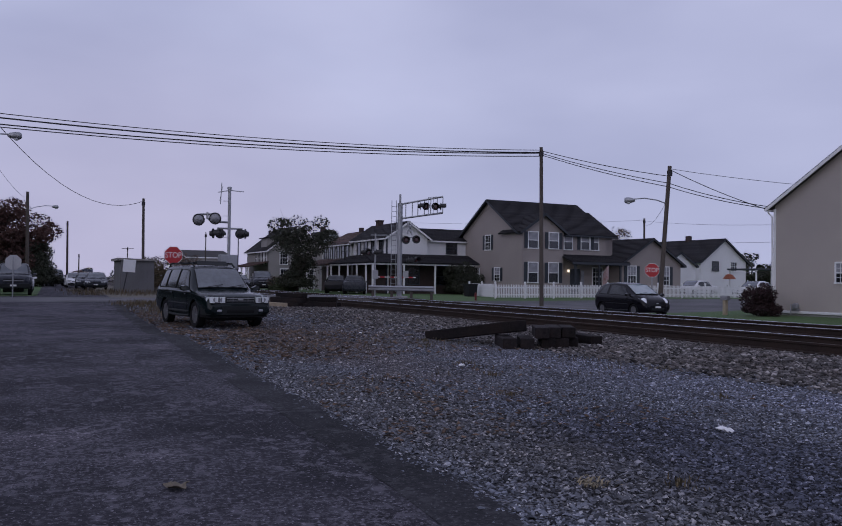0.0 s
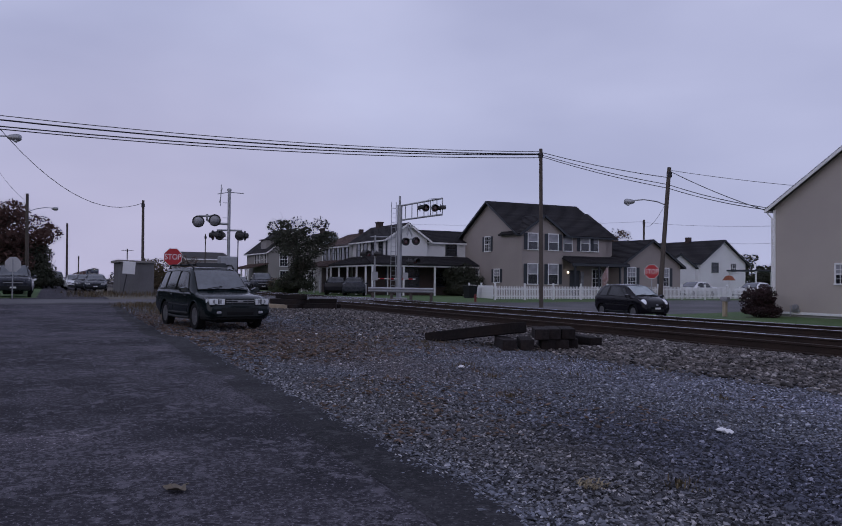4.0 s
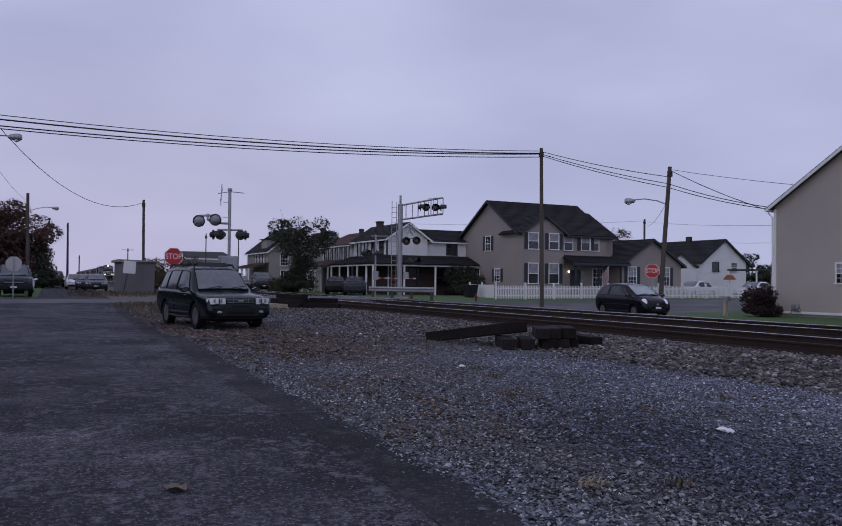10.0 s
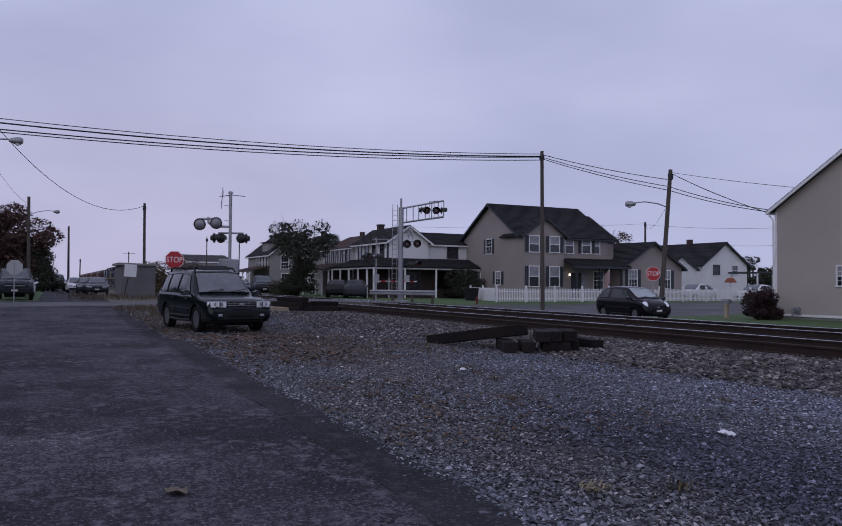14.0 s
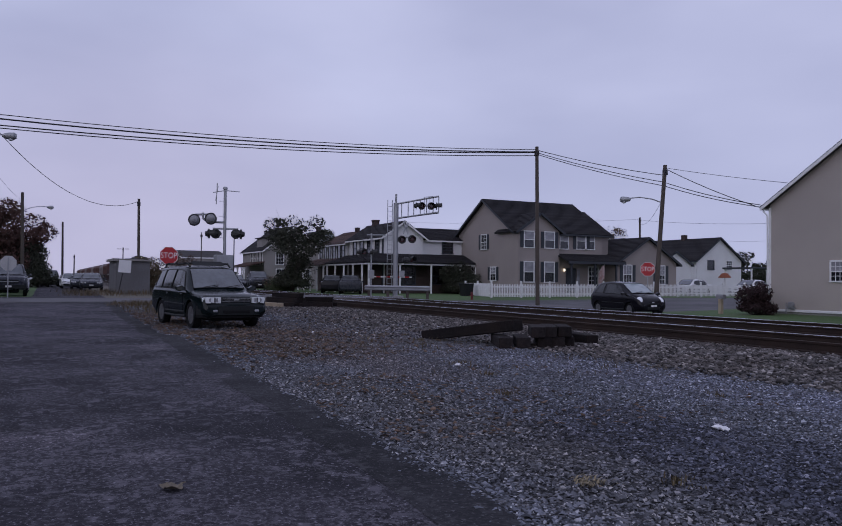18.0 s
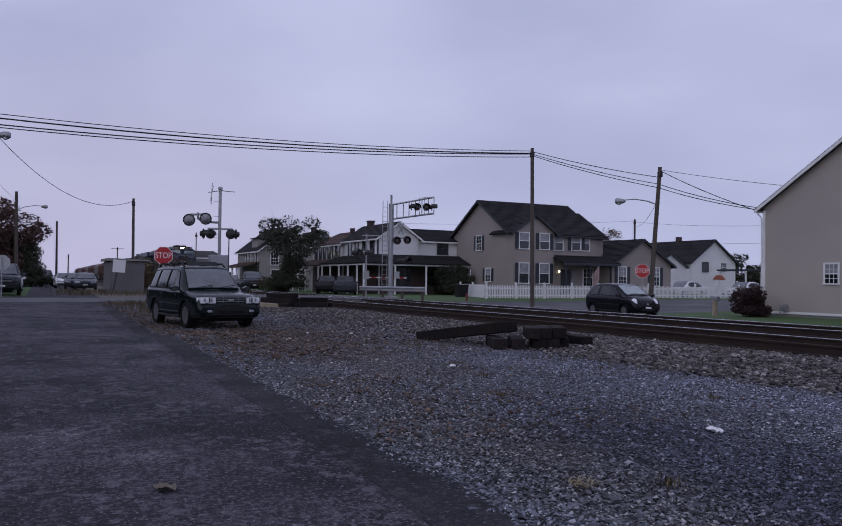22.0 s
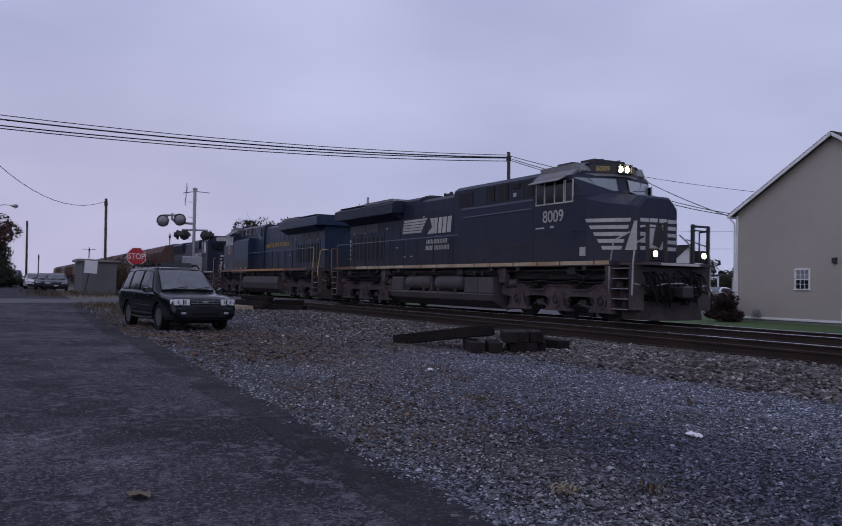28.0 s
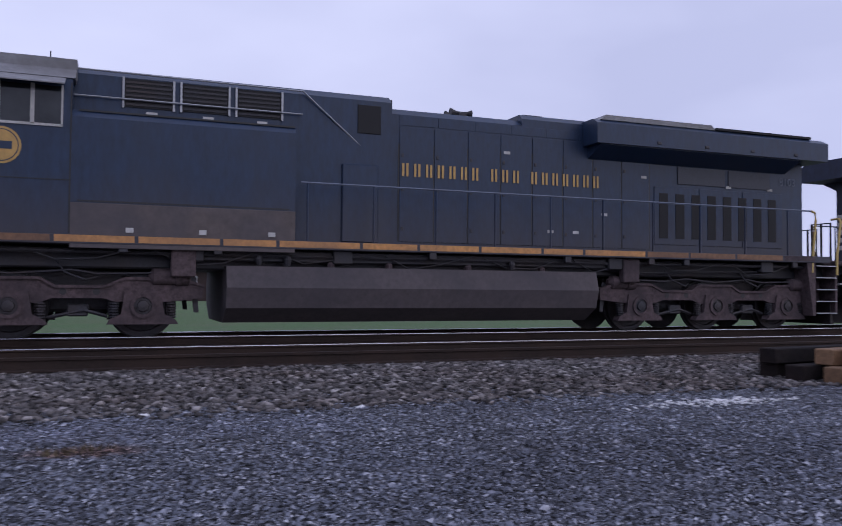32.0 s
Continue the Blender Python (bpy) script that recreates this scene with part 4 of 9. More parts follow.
track("track_near", TRACK_NEAR, "second railway track with one dull rail", ("rail_side", "rail_head"))
# timber panels that carry the road over the rails
for yc in (TRACK_FAR, TRACK_NEAR):
    t = thing("crossing_panel", "grey level-crossing surface between the rails", "crossing", kind="structure")
    for a, b in ((-1.6, -0.83), (-0.66, -0.02), (0.02, 0.66), (0.83, 1.6)):
        for i in range(3):
            part("panel", Geo().box(-45.4 + i * 2.45, -45.4 + i * 2.45 + 2.41, yc + bend(-42) + a, yc + bend(-42) + b, 0.02, RAIL_TOP - 0.012, 0.01), "asphalt_far", t)


# ---- the train ----
def slab_row(name, parent, mat, x0, x1, y, z0, z1, t, n, gap, label=""):
    """n upright pieces side by side on a wall at y, standing t proud of it."""
    w = (x1 - x0) / n
    me = Geo().box(-w / 2 + gap / 2, w / 2 - gap / 2, -t, t, 0, z1 - z0, min(0.008, t * 0.4)).mesh(name, mat)
    for i in range(n):
        part(name, me, mat, parent, label, at=pose(x0 + (i + 0.5) * w, y, z0))


def bogie(parent, xc, axles=(-2.0, 0.0, 2.0), mat="loco_under"):
    """A three-axle truck: cast side frames, bearings, springs, brake cylinders, wheels."""
    b = part("truck", Geo().box(axles[0] - 0.5, axles[-1] + 0.5, -0.62, 0.62, 0.42, 1.16, 0.05), "steel_dark", parent, at=pose(xc, 0, 0))
    a0, a2 = axles[0], axles[-1]
    for s in (-1, 1):
        # one cast beam, arched between the axles
        top = [(a0 - 0.98, 0.88), (a0 - 0.60, 1.00), (a0 + 0.28, 1.00), (a0 + 0.60, 0.86), (-0.66, 0.86), (-0.44, 0.99), (0.44, 0.99), (0.66, 0.86), (a2 - 0.60, 0.86), (a2 - 0.28, 1.00), (a2 + 0.60, 1.00), (a2 + 0.98, 0.88)]
        low = [(a2 + 0.95, 0.66), (a2 + 0.40, 0.60), (a2 - 0.42, 0.60), (a2 - 0.62, 0.66), (0.62, 0.66), (0.42, 0.58), (-0.42, 0.58), (-0.62, 0.66), (a0 + 0.62, 0.66), (a0 + 0.42, 0.60), (a0 - 0.40, 0.60), (a0 - 0.95, 0.66)]
        fr_ = part("side_frame", Geo().prism((top + low)[::-1], s * 1.04, s * 1.20, "y"), mat, b, "rust-brown cast steel side frame")
        part("frame_flange", Geo().prism([(x, z + 0.012) for x, z in top][::-1] + [(x, z - 0.035) for x, z in top], s * 1.0, s * 1.235, "y"), mat, fr_)
        for a in axles:
            part("pedestal", Geo().prism([(a - 0.56, 0.23), (a + 0.56, 0.23), (a + 0.52, 0.31), (a + 0.34, 0.40), (a + 0.28, 0.78), (a - 0.28, 0.78), (a - 0.34, 0.40), (a - 0.52, 0.31)], s * 1.05, s * 1.25, "y"), mat, fr_)
            g = Geo()
            for i in range(20):
                u, v = 2 * math.pi * i / 20, 2 * math.pi * (i + 1) / 20
                q = [(a + r_ * math.cos(w_), s * y_, 0.535 + r_ * math.sin(w_)) for y_ in (1.24, 1.285) for w_ in (u, v) for r_ in (0.145, 0.20)]
                g.add(q, [(0, 1, 3, 2), (4, 6, 7, 5), (0, 2, 6, 4), (1, 5, 7, 3)])
            part("bearing_ring", g, mat, fr_)
            part("bearing_cap", Geo().disc([(s * 1.2, 0.145), (s * 1.256, 0.145), (s * 1.262, 0.10), (s * 1.29, 0.09), (s * 1.30, 0.03)], (a, 0, 0.535), "y", 16), "steel_dark", fr_)
            for d in (-0.45, 0.45):
                part("coil_spring", Geo().disc([q for k in range(6) for q in ((0.044 * k, 0.066), (0.044 * k + 0.014, 0.085), (0.044 * k + 0.030, 0.085), (0.044 * k + 0.042, 0.066))], (a + d, s * 1.15, 0.33), "z", 10), "steel_dark", fr_)
        # flat black discs paint the shade of holes; the frame is not cut
        for a in (-1.28, -0.78, 0.78, 1.28):
            part("frame_hole", Geo().disc([(s * 1.195, 0.055), (s * 1.204, 0.055)], (a, 0, 0.765), "y", 12), "black_paint", fr_)
        for a, f in ((a0 - 0.42, -1), (a2 + 0.42, 1)):
            part("brake_cylinder", Geo().disc([(-0.34, 0.08), (-0.30, 0.155), (-0.10, 0.165), (-0.08, 0.145), (0.26, 0.145), (0.34, 0.06)], (a, s * 1.16, 1.02), "x", 14), mat, fr_, "round brake cylinder", True)
            part("brake_lever", Geo().prism([(a + f * 0.45 - 0.04, 0.42), (a + f * 0.45 + 0.04, 0.42), (a + f * 0.38 + 0.05, 1.02), (a + f * 0.38 - 0.05, 1.02)], s * 1.02, s * 1.10, "y"), "steel_dark", fr_)
        g = Geo().tube([(a0 - 0.7, s * 1.22, 1.10), (-1.3, s * 1.24, 1.06), (-0.9, s * 1.22, 1.12), (0, s * 1.2, 1.05), (0.8, s * 1.22, 1.12), (1.4, s * 1.24, 1.06), (a2 + 0.7, s * 1.22, 1.10)], 0.018, 5)
        for a in (-1.0, 1.0):
            g.tube([(a - 0.45, s * 1.05, 0.36), (a - 0.1, s * 1.10, 0.46), (a + 0.45, s * 1.05, 0.34)], 0.035, 6)
            g.box(a - 0.16, a + 0.16, s * 1.06 - 0.05, s * 1.06 + 0.05, 0.36, 0.56, 0.02)
            g.tube([(a - 0.3, s * 1.18, 1.02), (a - 0.12, s * 1.30, 0.96), (a + 0.2, s * 1.28, 1.08), (a + 0.35, s * 1.2, 1.3)], 0.016, 5)
        part("brake_rigging", g, "steel_dark", fr_)
    w = Geo()
    for s in (-1, 1):
        w.disc([(s * 0.69, 0.30), (s * 0.69, 0.565), (s * 0.725, 0.555), (s * 0.73, 0.535), (s * 0.82, 0.527), (s * 0.825, 0.44), (s * 0.79, 0.42), (s * 0.79, 0.14), (s * 0.83, 0.12)], (0, 0, 0.53), "y", 28)
    w.disc([(-0.7, 0.09), (0.7, 0.09)], (0, 0, 0.53), "y", 10)
    me = w.mesh("wheelset", "steel_dark", True)
    for a in axles:
        part("wheelset", me, None, b, at=pose(a, 0, 0))
    return b


def hand_rail(parent, pts, posts, mat, r=0.02, name="handrail"):
    g = Geo().tube(pts, r, 6)
    for a, b in posts:
        g.tube([a, b], r * 0.95, 6)
    return part(name, g, mat, parent)


def step_well(parent, x, s, front):
    """Side ladder of four treads at a corner; front is +1 or -1, towards the end of the unit."""
    b = part("step_well", Geo().prism([(x - front * 0.42, 0.32), (x - front * 0.34, 0.32), (x - front * 0.34, 1.56), (x - front * 0.60, 1.56)][::front], s * 1.02, s * 1.50, "y").box(x - 0.36, x + 0.36, s * 1.0 - 0.02, s * 1.0 + 0.02, 0.35, 1.56).box(min(x + front * 0.30, x + front * 0.36), max(x + front * 0.30, x + front * 0.36), min(s * 1.02, s * 1.46), max(s * 1.02, s * 1.46), 0.36, 1.56), "loco_under", parent)
    for i in range(5):
        z = 0.36 + i * 0.27
        part("tread", Geo().box(x - 0.31, x + 0.31, min(s * 1.03, s * 1.49), max(s * 1.03, s * 1.49), z, z + 0.028), "loco_under", b)
        part("tread_edge", Geo().box(x - 0.31, x + 0.31, s * 1.495 - 0.006, s * 1.495 + 0.006, z + 0.004, z + 0.026), "steel_galv", b)
    return b


def coupler(parent, x, f):
    g = Geo().box(min(x, x + f * 0.75), max(x, x + f * 0.75), -0.13, 0.13, 0.72, 0.98, 0.03)
    g.box(min(x + f * 0.6, x + f * 0.88), max(x + f * 0.6, x + f * 0.88), -0.22, 0.16, 0.68, 1.02, 0.05)
    c = part("coupler", g, "black_paint", parent)
    for y, d in ((-1.0, 0.45), (-0.9, 0.6), (-0.65, 0.55), (-0.3, 0.65), (0.3, 0.6), (0.9, 0.5)):
        part("cable", Geo().tube([(x - f * 0.05, y, 1.4), (x + f * 0.28, y * 1.02, 1.3), (x + f * 0.42, y * 0.9, 1.3 - d), (x + f * 0.3, y * 0.75, 1.1 - d), (x + f * 0.1, y * 0.7, 1.2)], 0.03, 6), "rubber", c, "black jumper cable")
    for y, d in ((-0.55, 0.30), (-0.4, 0.42), (0.4, 0.38), (0.55, 0.28), (0.75, 0.34), (-0.75, 0.33)):
        part("air_hose", Geo().tube([(x, y, 1.15), (x + f * 0.22, y * 0.95, 1.0), (x + f * 0.34, y * 0.8, 1.0 - d), (x + f * 0.36, y * 0.6, 0.95 - d)], 0.025, 6), "rubber", c, "black rubber air hose")
    rc = random.Random(int(x * 10) + 5)
    for _ in range(26):
        y, z, d = rc.uniform(-1.05, 1.05), rc.uniform(1.15, 1.5), rc.uniform(0.25, 0.75)
        part("hose", Geo().tube([(x, y, z), (x + f * rc.uniform(0.15, 0.3), y + rc.uniform(-0.1, 0.1), z - 0.04), (x + f * rc.uniform(0.25, 0.5), y + rc.uniform(-0.2, 0.2), z - d), (x + f * rc.uniform(0.1, 0.3), y + rc.uniform(-0.35, 0.35), z - d * 0.8)], rc.uniform(0.014, 0.028), 6), "rubber", c)
    part("cut_lever", Geo().tube([(x + f * 0.12, -1.35, 1.05), (x + f * 0.16, -0.8, 0.98), (x + f * 0.3, -0.3, 1.08), (x + f * 0.3, 0.3, 1.08), (x + f * 0.16, 0.8, 0.98), (x + f * 0.12, 1.35, 1.05)], 0.02, 6), "sign_back", c)
    return c


def locomotive(blue, label):
    L = thing("locomotive", label, "locomotive")
    body = "loco_blue" if blue else "loco_black"
    line = "loco_gold" if blue else "loco_white"
    wide = 13.6 if blue else 12.9
    # frame and deck
    fr = part("underframe", Geo().box(0.9, 21.2, -1.1, 1.1, 1.15, 1.5, 0.03).box(6.6, 15.4, -1.3, 1.3, 1.3, 1.5, 0.02), "steel_dark", L)
    part("deck", Geo().box(1.15, 20.75, -1.52, 1.52, 1.52, 1.672, 0.012), body, L, "grimy steel walkway deck")
    for s in (-1, 1):
        x = 1.6
        k = 0
        while x < 20.6:
            w = min((0.95, 1.35, 1.25, 1.1, 1.5)[k % 5], 20.68 - x)
            m = ("loco_orange" if 5.2 < x < 16.5 else "loco_stripe_dull") if blue else ("loco_cream" if x > 3.8 else "loco_stripe_dull")
            if x < 1.9 and blue:
                m = "loco_under"
            part("sill_stripe", Geo().box(x + 0.03, x + w - 0.03, s * 1.523 - 0.004, s * 1.523 + 0.004, 1.556, 1.664), m, fr)
            x += w
            k += 1
        # pipes and boxes hanging below the deck
        g = Geo().tube([(1.6, s * 1.35, 1.42), (7, s * 1.35, 1.40), (15, s * 1.35, 1.40), (20.3, s * 1.35, 1.42)], 0.03, 6).tube([(3, s * 1.25, 1.30), (6.3, s * 1.22, 1.22), (8, s * 1.22, 1.36)], 0.025, 6)
        for x in (2.9, 6.9, 12.7, 15.3, 18.9):
            g.box(x - 0.18, x + 0.18, s * 1.28 - 0.12, s * 1.28 + 0.12, 1.28, 1.53, 0.02)
        for x in (9.3, 13.7, 14.2):
            g.disc([(0, 0.05), (0.1, 0.07), (0.16, 0.05)], (x, s * 1.38, 1.24), "z", 8)
        for x in (2.2, 5.2, 6.1, 8.1, 11.0, 14.9, 16.4, 19.6):
            g.box(x - 0.07, x + 0.07, s * 1.46 - 0.05, s * 1.46 + 0.05, 1.40, 1.53, 0.01)
        for k in range(9):
            x = 2.3 + k * 2.0
            g.tube([(x, s * 1.40, 1.44), (x + 0.5, s * 1.36, 1.26 + 0.05 * (k % 3)), (x + 1.1, s * 1.30, 1.22 + 0.06 * (k % 2)), (x + 1.6, s * 1.38, 1.45)], 0.014, 5)
        part("pipework", g, "steel_dark", fr)
        for x in (6.55, 15.45):
            part("sand_hose_box", Geo().box(x - 0.2, x + 0.2, s * 1.34 - 0.1, s * 1.34 + 0.1, 1.02, 1.5, 0.02), "loco_under", fr)
    # fuel tank
    if blue:
        tk = part("fuel_tank", Geo().prism([(-1.0, 0.24), (1.0, 0.24), (1.42, 0.50), (1.52, 0.85), (1.42, 1.22), (-1.42, 1.22), (-1.52, 0.85), (-1.42, 0.50)], 7.4, 14.75, "x"), "loco_tank", L, "dusty faceted fuel tank")
        for x in (8.6, 10.2, 11.8, 12.9):
            for s in (-1, 1):
                part("filler_cap", Geo().disc([(0, 0.07), (0.06, 0.07), (0.1, 0.04)], (x, s * 1.3, 1.22), "z", 10), "loco_under", tk)
    else:
        g = Geo().prism([(-0.95, 0.16), (0.95, 0.16), (1.40, 0.42), (1.48, 0.62), (1.40, 0.68), (-1.40, 0.68), (-1.48, 0.62), (-1.40, 0.42)], 7.33, 14.95, "x")
        tk = part("fuel_tank", g, "loco_tank", L, "dusty grey-brown fuel tank")
        for b_ in ((7.36, 8.36, -1.42, 1.42, 0.66, 1.22, 0.04), (13.15, 14.95, -1.46, 1.46, 0.66, 1.20, 0.03), (8.5, 13.2, -0.8, 0.8, 0.66, 1.25, 0.02)):
            part("tank_box", Geo().box(*b_), "loco_tank", tk)
        part("tank_lid_seam", Geo().box(14.02, 14.05, -1.468, 1.468, 0.55, 1.19), "steel_dark", tk)
        for s in (-1, 1):
            for a, b in ((8.58, 10.52), (10.95, 12.85)):
                part("air_reservoir", Geo().disc([(a, 0.10), (a + 0.04, 0.2), (a + 0.14, 0.27), (b - 0.14, 0.27), (b - 0.04, 0.2), (b, 0.10)], (0, s * 1.22, 1.0), "x", 16), "loco_tank", tk, "cylindrical air reservoir", True)
                for x in (a + 0.3, b - 0.35):
                    part("reservoir_foot", Geo().box(x - 0.05, x + 0.05, s * 1.42 - 0.05, s * 1.42 + 0.05, 0.67, 0.80, 0.01), "loco_under", tk)
            part("tank_bracket", Geo().prism([(10.62, 0.66), (10.76, 0.66), (10.86, 1.0), (10.74, 1.0)], s * 1.3, s * 1.44, "y"), "loco_under", tk)
    for xc in (4.2, 18.07):
        bogie(L, xc)
    # long hood, low part
    hw = 0.95
    part("hood", Geo().prism([(-hw, 1.66), (hw, 1.66), (hw, 4.18), (hw - 0.16, 4.31), (-hw + 0.16, 4.31), (-hw, 4.18)], 1.4 if blue else 1.85, 11.7, "x"), body, L)
    part("hood_raised", Geo().prism([(-hw - 0.004, 4.0), (hw + 0.004, 4.0), (hw + 0.004, 4.32), (hw - 0.14, 4.43), (-hw + 0.14, 4.43), (-hw - 0.004, 4.32)], 7.3, 8.85, "x"), body, L)
    # radiator section with its overhanging wings
    rad = part("radiator", Geo().prism([(-0.97, 3.6), (-1.44, 3.84), (-1.44, 4.25), (-1.3, 4.34), (1.3, 4.34), (1.44, 4.25), (1.44, 3.84), (0.97, 3.6)][::-1], 1.95, 7.3, "x").prism([(-1.5, 3.86), (1.5, 3.86), (1.5, 4.27), (1.32, 4.37), (-1.32, 4.37), (-1.5, 4.27)], 1.17, 7.42, "x"), body, L, "overhanging radiator housing")
    part("radiator_screen", Geo().box(1.55, 4.28, -1.38, 1.38, 4.37, 4.43, 0.01), "loco_grille", rad)
    part("radiator_cover", Geo().prism([(4.3, 4.37), (7.25, 4.37), (7.12, 4.475), (4.4, 4.475)], -1.36, 1.36, "y"), "loco_roof", rad, "pale metal roof cover")
    for s in (-1, 1):
        for xa, xb in ((2.4 if blue else 1.95, 3.6), (3.7, 5.0)):
            part("wing_screen", Geo().box(xa, xb, s * 0.955 - 0.02, s * 0.955 + 0.02, 3.2, 3.58, 0.006), "loco_screen", rad)
        # radiator room doors with dark slots
        slab_row("radiator_door", L, body, 2.0, 5.65, s * 0.957, 1.86, 3.12, 0.012, 3, 0.05)
        slab_row("door_slot", L, "loco_grille", 2.12, 5.6, s * 0.972, 2.0, 2.98, 0.006, 8, 0.2)
        slab_row("hood_door", L, body, 5.75, 11.5, s * 0.957, 1.75, 3.95 if blue else 3.62, 0.010, 8, 0.03)
        slab_row("hood_door_upper", L, body, 7.5, 11.5, s * 0.953, 3.98 if blue else 3.66, 4.16, 0.006, 5, 0.03)
        for k in range(9):
            part("door_gap", Geo().box(5.735 + k * 0.719, 5.765 + k * 0.719, s * 0.953 - 0.004, s * 0.953 + 0.004, 1.75, 3.62), "black_paint", L)
        for k in range(8):
            x = 5.95 + k * 0.719
            for z in (2.0, 2.75, 3.4):
                part("door_latch", Geo().box(x + 0.42, x + 0.47, s * 0.972 - 0.008, s * 0.972 + 0.008, z - 0.035, z + 0.035, 0.004), "steel_dark", L)
        for k in range(4):
            x = 2.15 + k * 1.25
            part("lift_lug", Geo().box(x - 0.05, x + 0.05, s * 1.505 - 0.012, s * 1.505 + 0.012, 3.92, 3.98, 0.006), "steel_dark", rad)
        for x, z in ((5.9, 3.3), (6.9, 2.45), (7.6, 2.05), (8.2, 2.05), (9.2, 3.6), (3.6, 3.2), (2.4, 3.2), (11.9, 2.9)):
            part("data_label", Geo().box(x - 0.07, x + 0.07, s * 0.971 - 0.004, s * 0.971 + 0.004, z - 0.028, z + 0.028), "loco_white", L)
    # high hood and wide equipment cabinets
    hi = part("high_hood", Geo().prism([(-1.05, 1.66), (1.05, 1.66), (1.05, 4.36), (0.86, 4.50), (-0.86, 4.50), (-1.05, 4.36)], 11.68, 17.25, "x"), body, L)
    for s in (-1, 1):
        part("cabinet", Geo().prism([(s * 0.9, 1.66), (s * 1.5, 1.66), (s * 1.5, 3.55), (s * 1.38, 3.68), (s * 0.9, 3.68)][::s], wide, 17.22, "x"), body, L)
        part("cabinet_skirt", Geo().box(wide, 17.2, s * 1.505 - 0.01, s * 1.505 + 0.01, 1.46 if blue else 1.68, 2.18, 0.006), "loco_blue_dirty" if blue else body, L, "dust-coated lower panel")
        if blue:
            for i in range(3):
                x = 13.78 + i * 0.93
                v = part("vent", Geo().box(x, x + 0.78, s * 1.06 - 0.012, s * 1.06 + 0.012, 3.86, 4.34), "loco_grille", hi)
                for k in range(6):
                    part("louvre", Geo().box(x + 0.02, x + 0.76, s * 1.07 - 0.012, s * 1.07 + 0.012, 3.89 + k * 0.075, 3.925 + k * 0.075), "steel_dark", v)
                for q in (x - 0.03, x + 0.78):
                    part("vent_post", Geo().box(q, q + 0.035, s * 1.08 - 0.015, s * 1.08 + 0.015, 3.84, 4.36), "steel_galv", v)
                part("data_label", Geo().box(x + 0.25, x + 0.43, s * 1.07 - 0.004, s * 1.07 + 0.004, 3.76, 3.80), "loco_white", hi)
            hand_rail(L, [(11.85, s * 1.0, 3.15), (13.4, s * 1.12, 4.40), (17.2, s * 1.12, 4.42)], [((13.4, s * 1.12, 3.98), (17.2, s * 1.12, 3.98))], "steel_galv", 0.016, "grab_rail")
            part("air_intake", Geo().box(11.9, 12.35, s * 1.06 - 0.01, s * 1.06 + 0.01, 3.74, 4.27, 0.006), "loco_grille", hi)
            part("lower_box", Geo().box(11.95, 12.65, s * 1.0 - 0.1, s * 1.0 + 0.1, 1.7, 3.15, 0.02), body, hi)
        else:
            part("air_intake", Geo().box(12.03, 12.97, s * 1.06 - 0.012, s * 1.06 + 0.012, 3.76, 4.24, 0.006), "loco_grille", hi)
            for x, w in ((13.85, 0.51), (14.66, 0.54), (16.04, 0.54)):
                v = part("vent", Geo().box(x, x + w, s * 1.06 - 0.012, s * 1.06 + 0.012, 3.74, 4.30), "loco_grille", hi)
                for k in range(4):
                    part("louvre", Geo().box(x + 0.05 + k * w / 4, x + 0.09 + k * w / 4, s * 1.07 - 0.012, s * 1.07 + 0.012, 3.76, 4.28), "black_paint", v)
                part("data_label", Geo().box(x + w / 2 - 0.09, x + w / 2 + 0.09, s * 1.07 - 0.004, s * 1.07 + 0.004, 3.69, 3.725), "loco_white", hi)
            part("small_vent", Geo().box(15.38, 15.84, s * 1.06 - 0.02, s * 1.06 + 0.02, 4.1, 4.28, 0.01), "loco_grille", hi)
            part("data_label", Geo().box(15.5, 15.66, s * 1.07 - 0.004, s * 1.07 + 0.004, 3.84, 3.97), "loco_white", hi)
            for x in (14.9, 16.3):
                for k in range(5):
                    part("louvre", Geo().box(x, x + 0.46, s * 1.518 - 0.006, s * 1.518 + 0.006, 1.98 + k * 0.05, 2.005 + k * 0.05), "black_paint", L)
        for i in range(3):
            x = wide + 0.35 + i * 1.15
            part("tie_down", Geo().box(x, x + 0.12, s * 1.52 - 0.01, s * 1.52 + 0.01, 1.72, 1.80, 0.004), "loco_white" if blue else "loco_under", L)
        part("cabinet_seam", Geo().box(wide + 0.1, 17.1, s * 1.503 - 0.004, s * 1.503 + 0.004, 2.20, 2.225), "black_paint", L)
        part("cabinet_seam", Geo().box(wide, 17.1, s * 1.40 - 0.02, s * 1.40 + 0.02, 3.66, 3.69), "black_paint", L)
    # cab, windscreen slope and nose, as rings along the unit
    def ring(x, w, zs, zr, wr):
        return [(x, -w, 1.66), (x, w, 1.66), (x, w, zs), (x, wr, zr), (x, -wr, zr), (x, -w, zs)]
    cab = part("cab", Geo().loft([ring(17.2, 1.5, 4.14, 4.44, 1.0), ring(18.95, 1.5, 4.14, 4.44, 1.0), [(20.25, -0.12, 1.66), (20.25, 0.12, 1.66), (19.42, 0.12, 4.14), (19.34, 0.10, 4.44), (19.34, -0.10, 4.44), (19.42, -0.12, 4.14)]]), body, L)
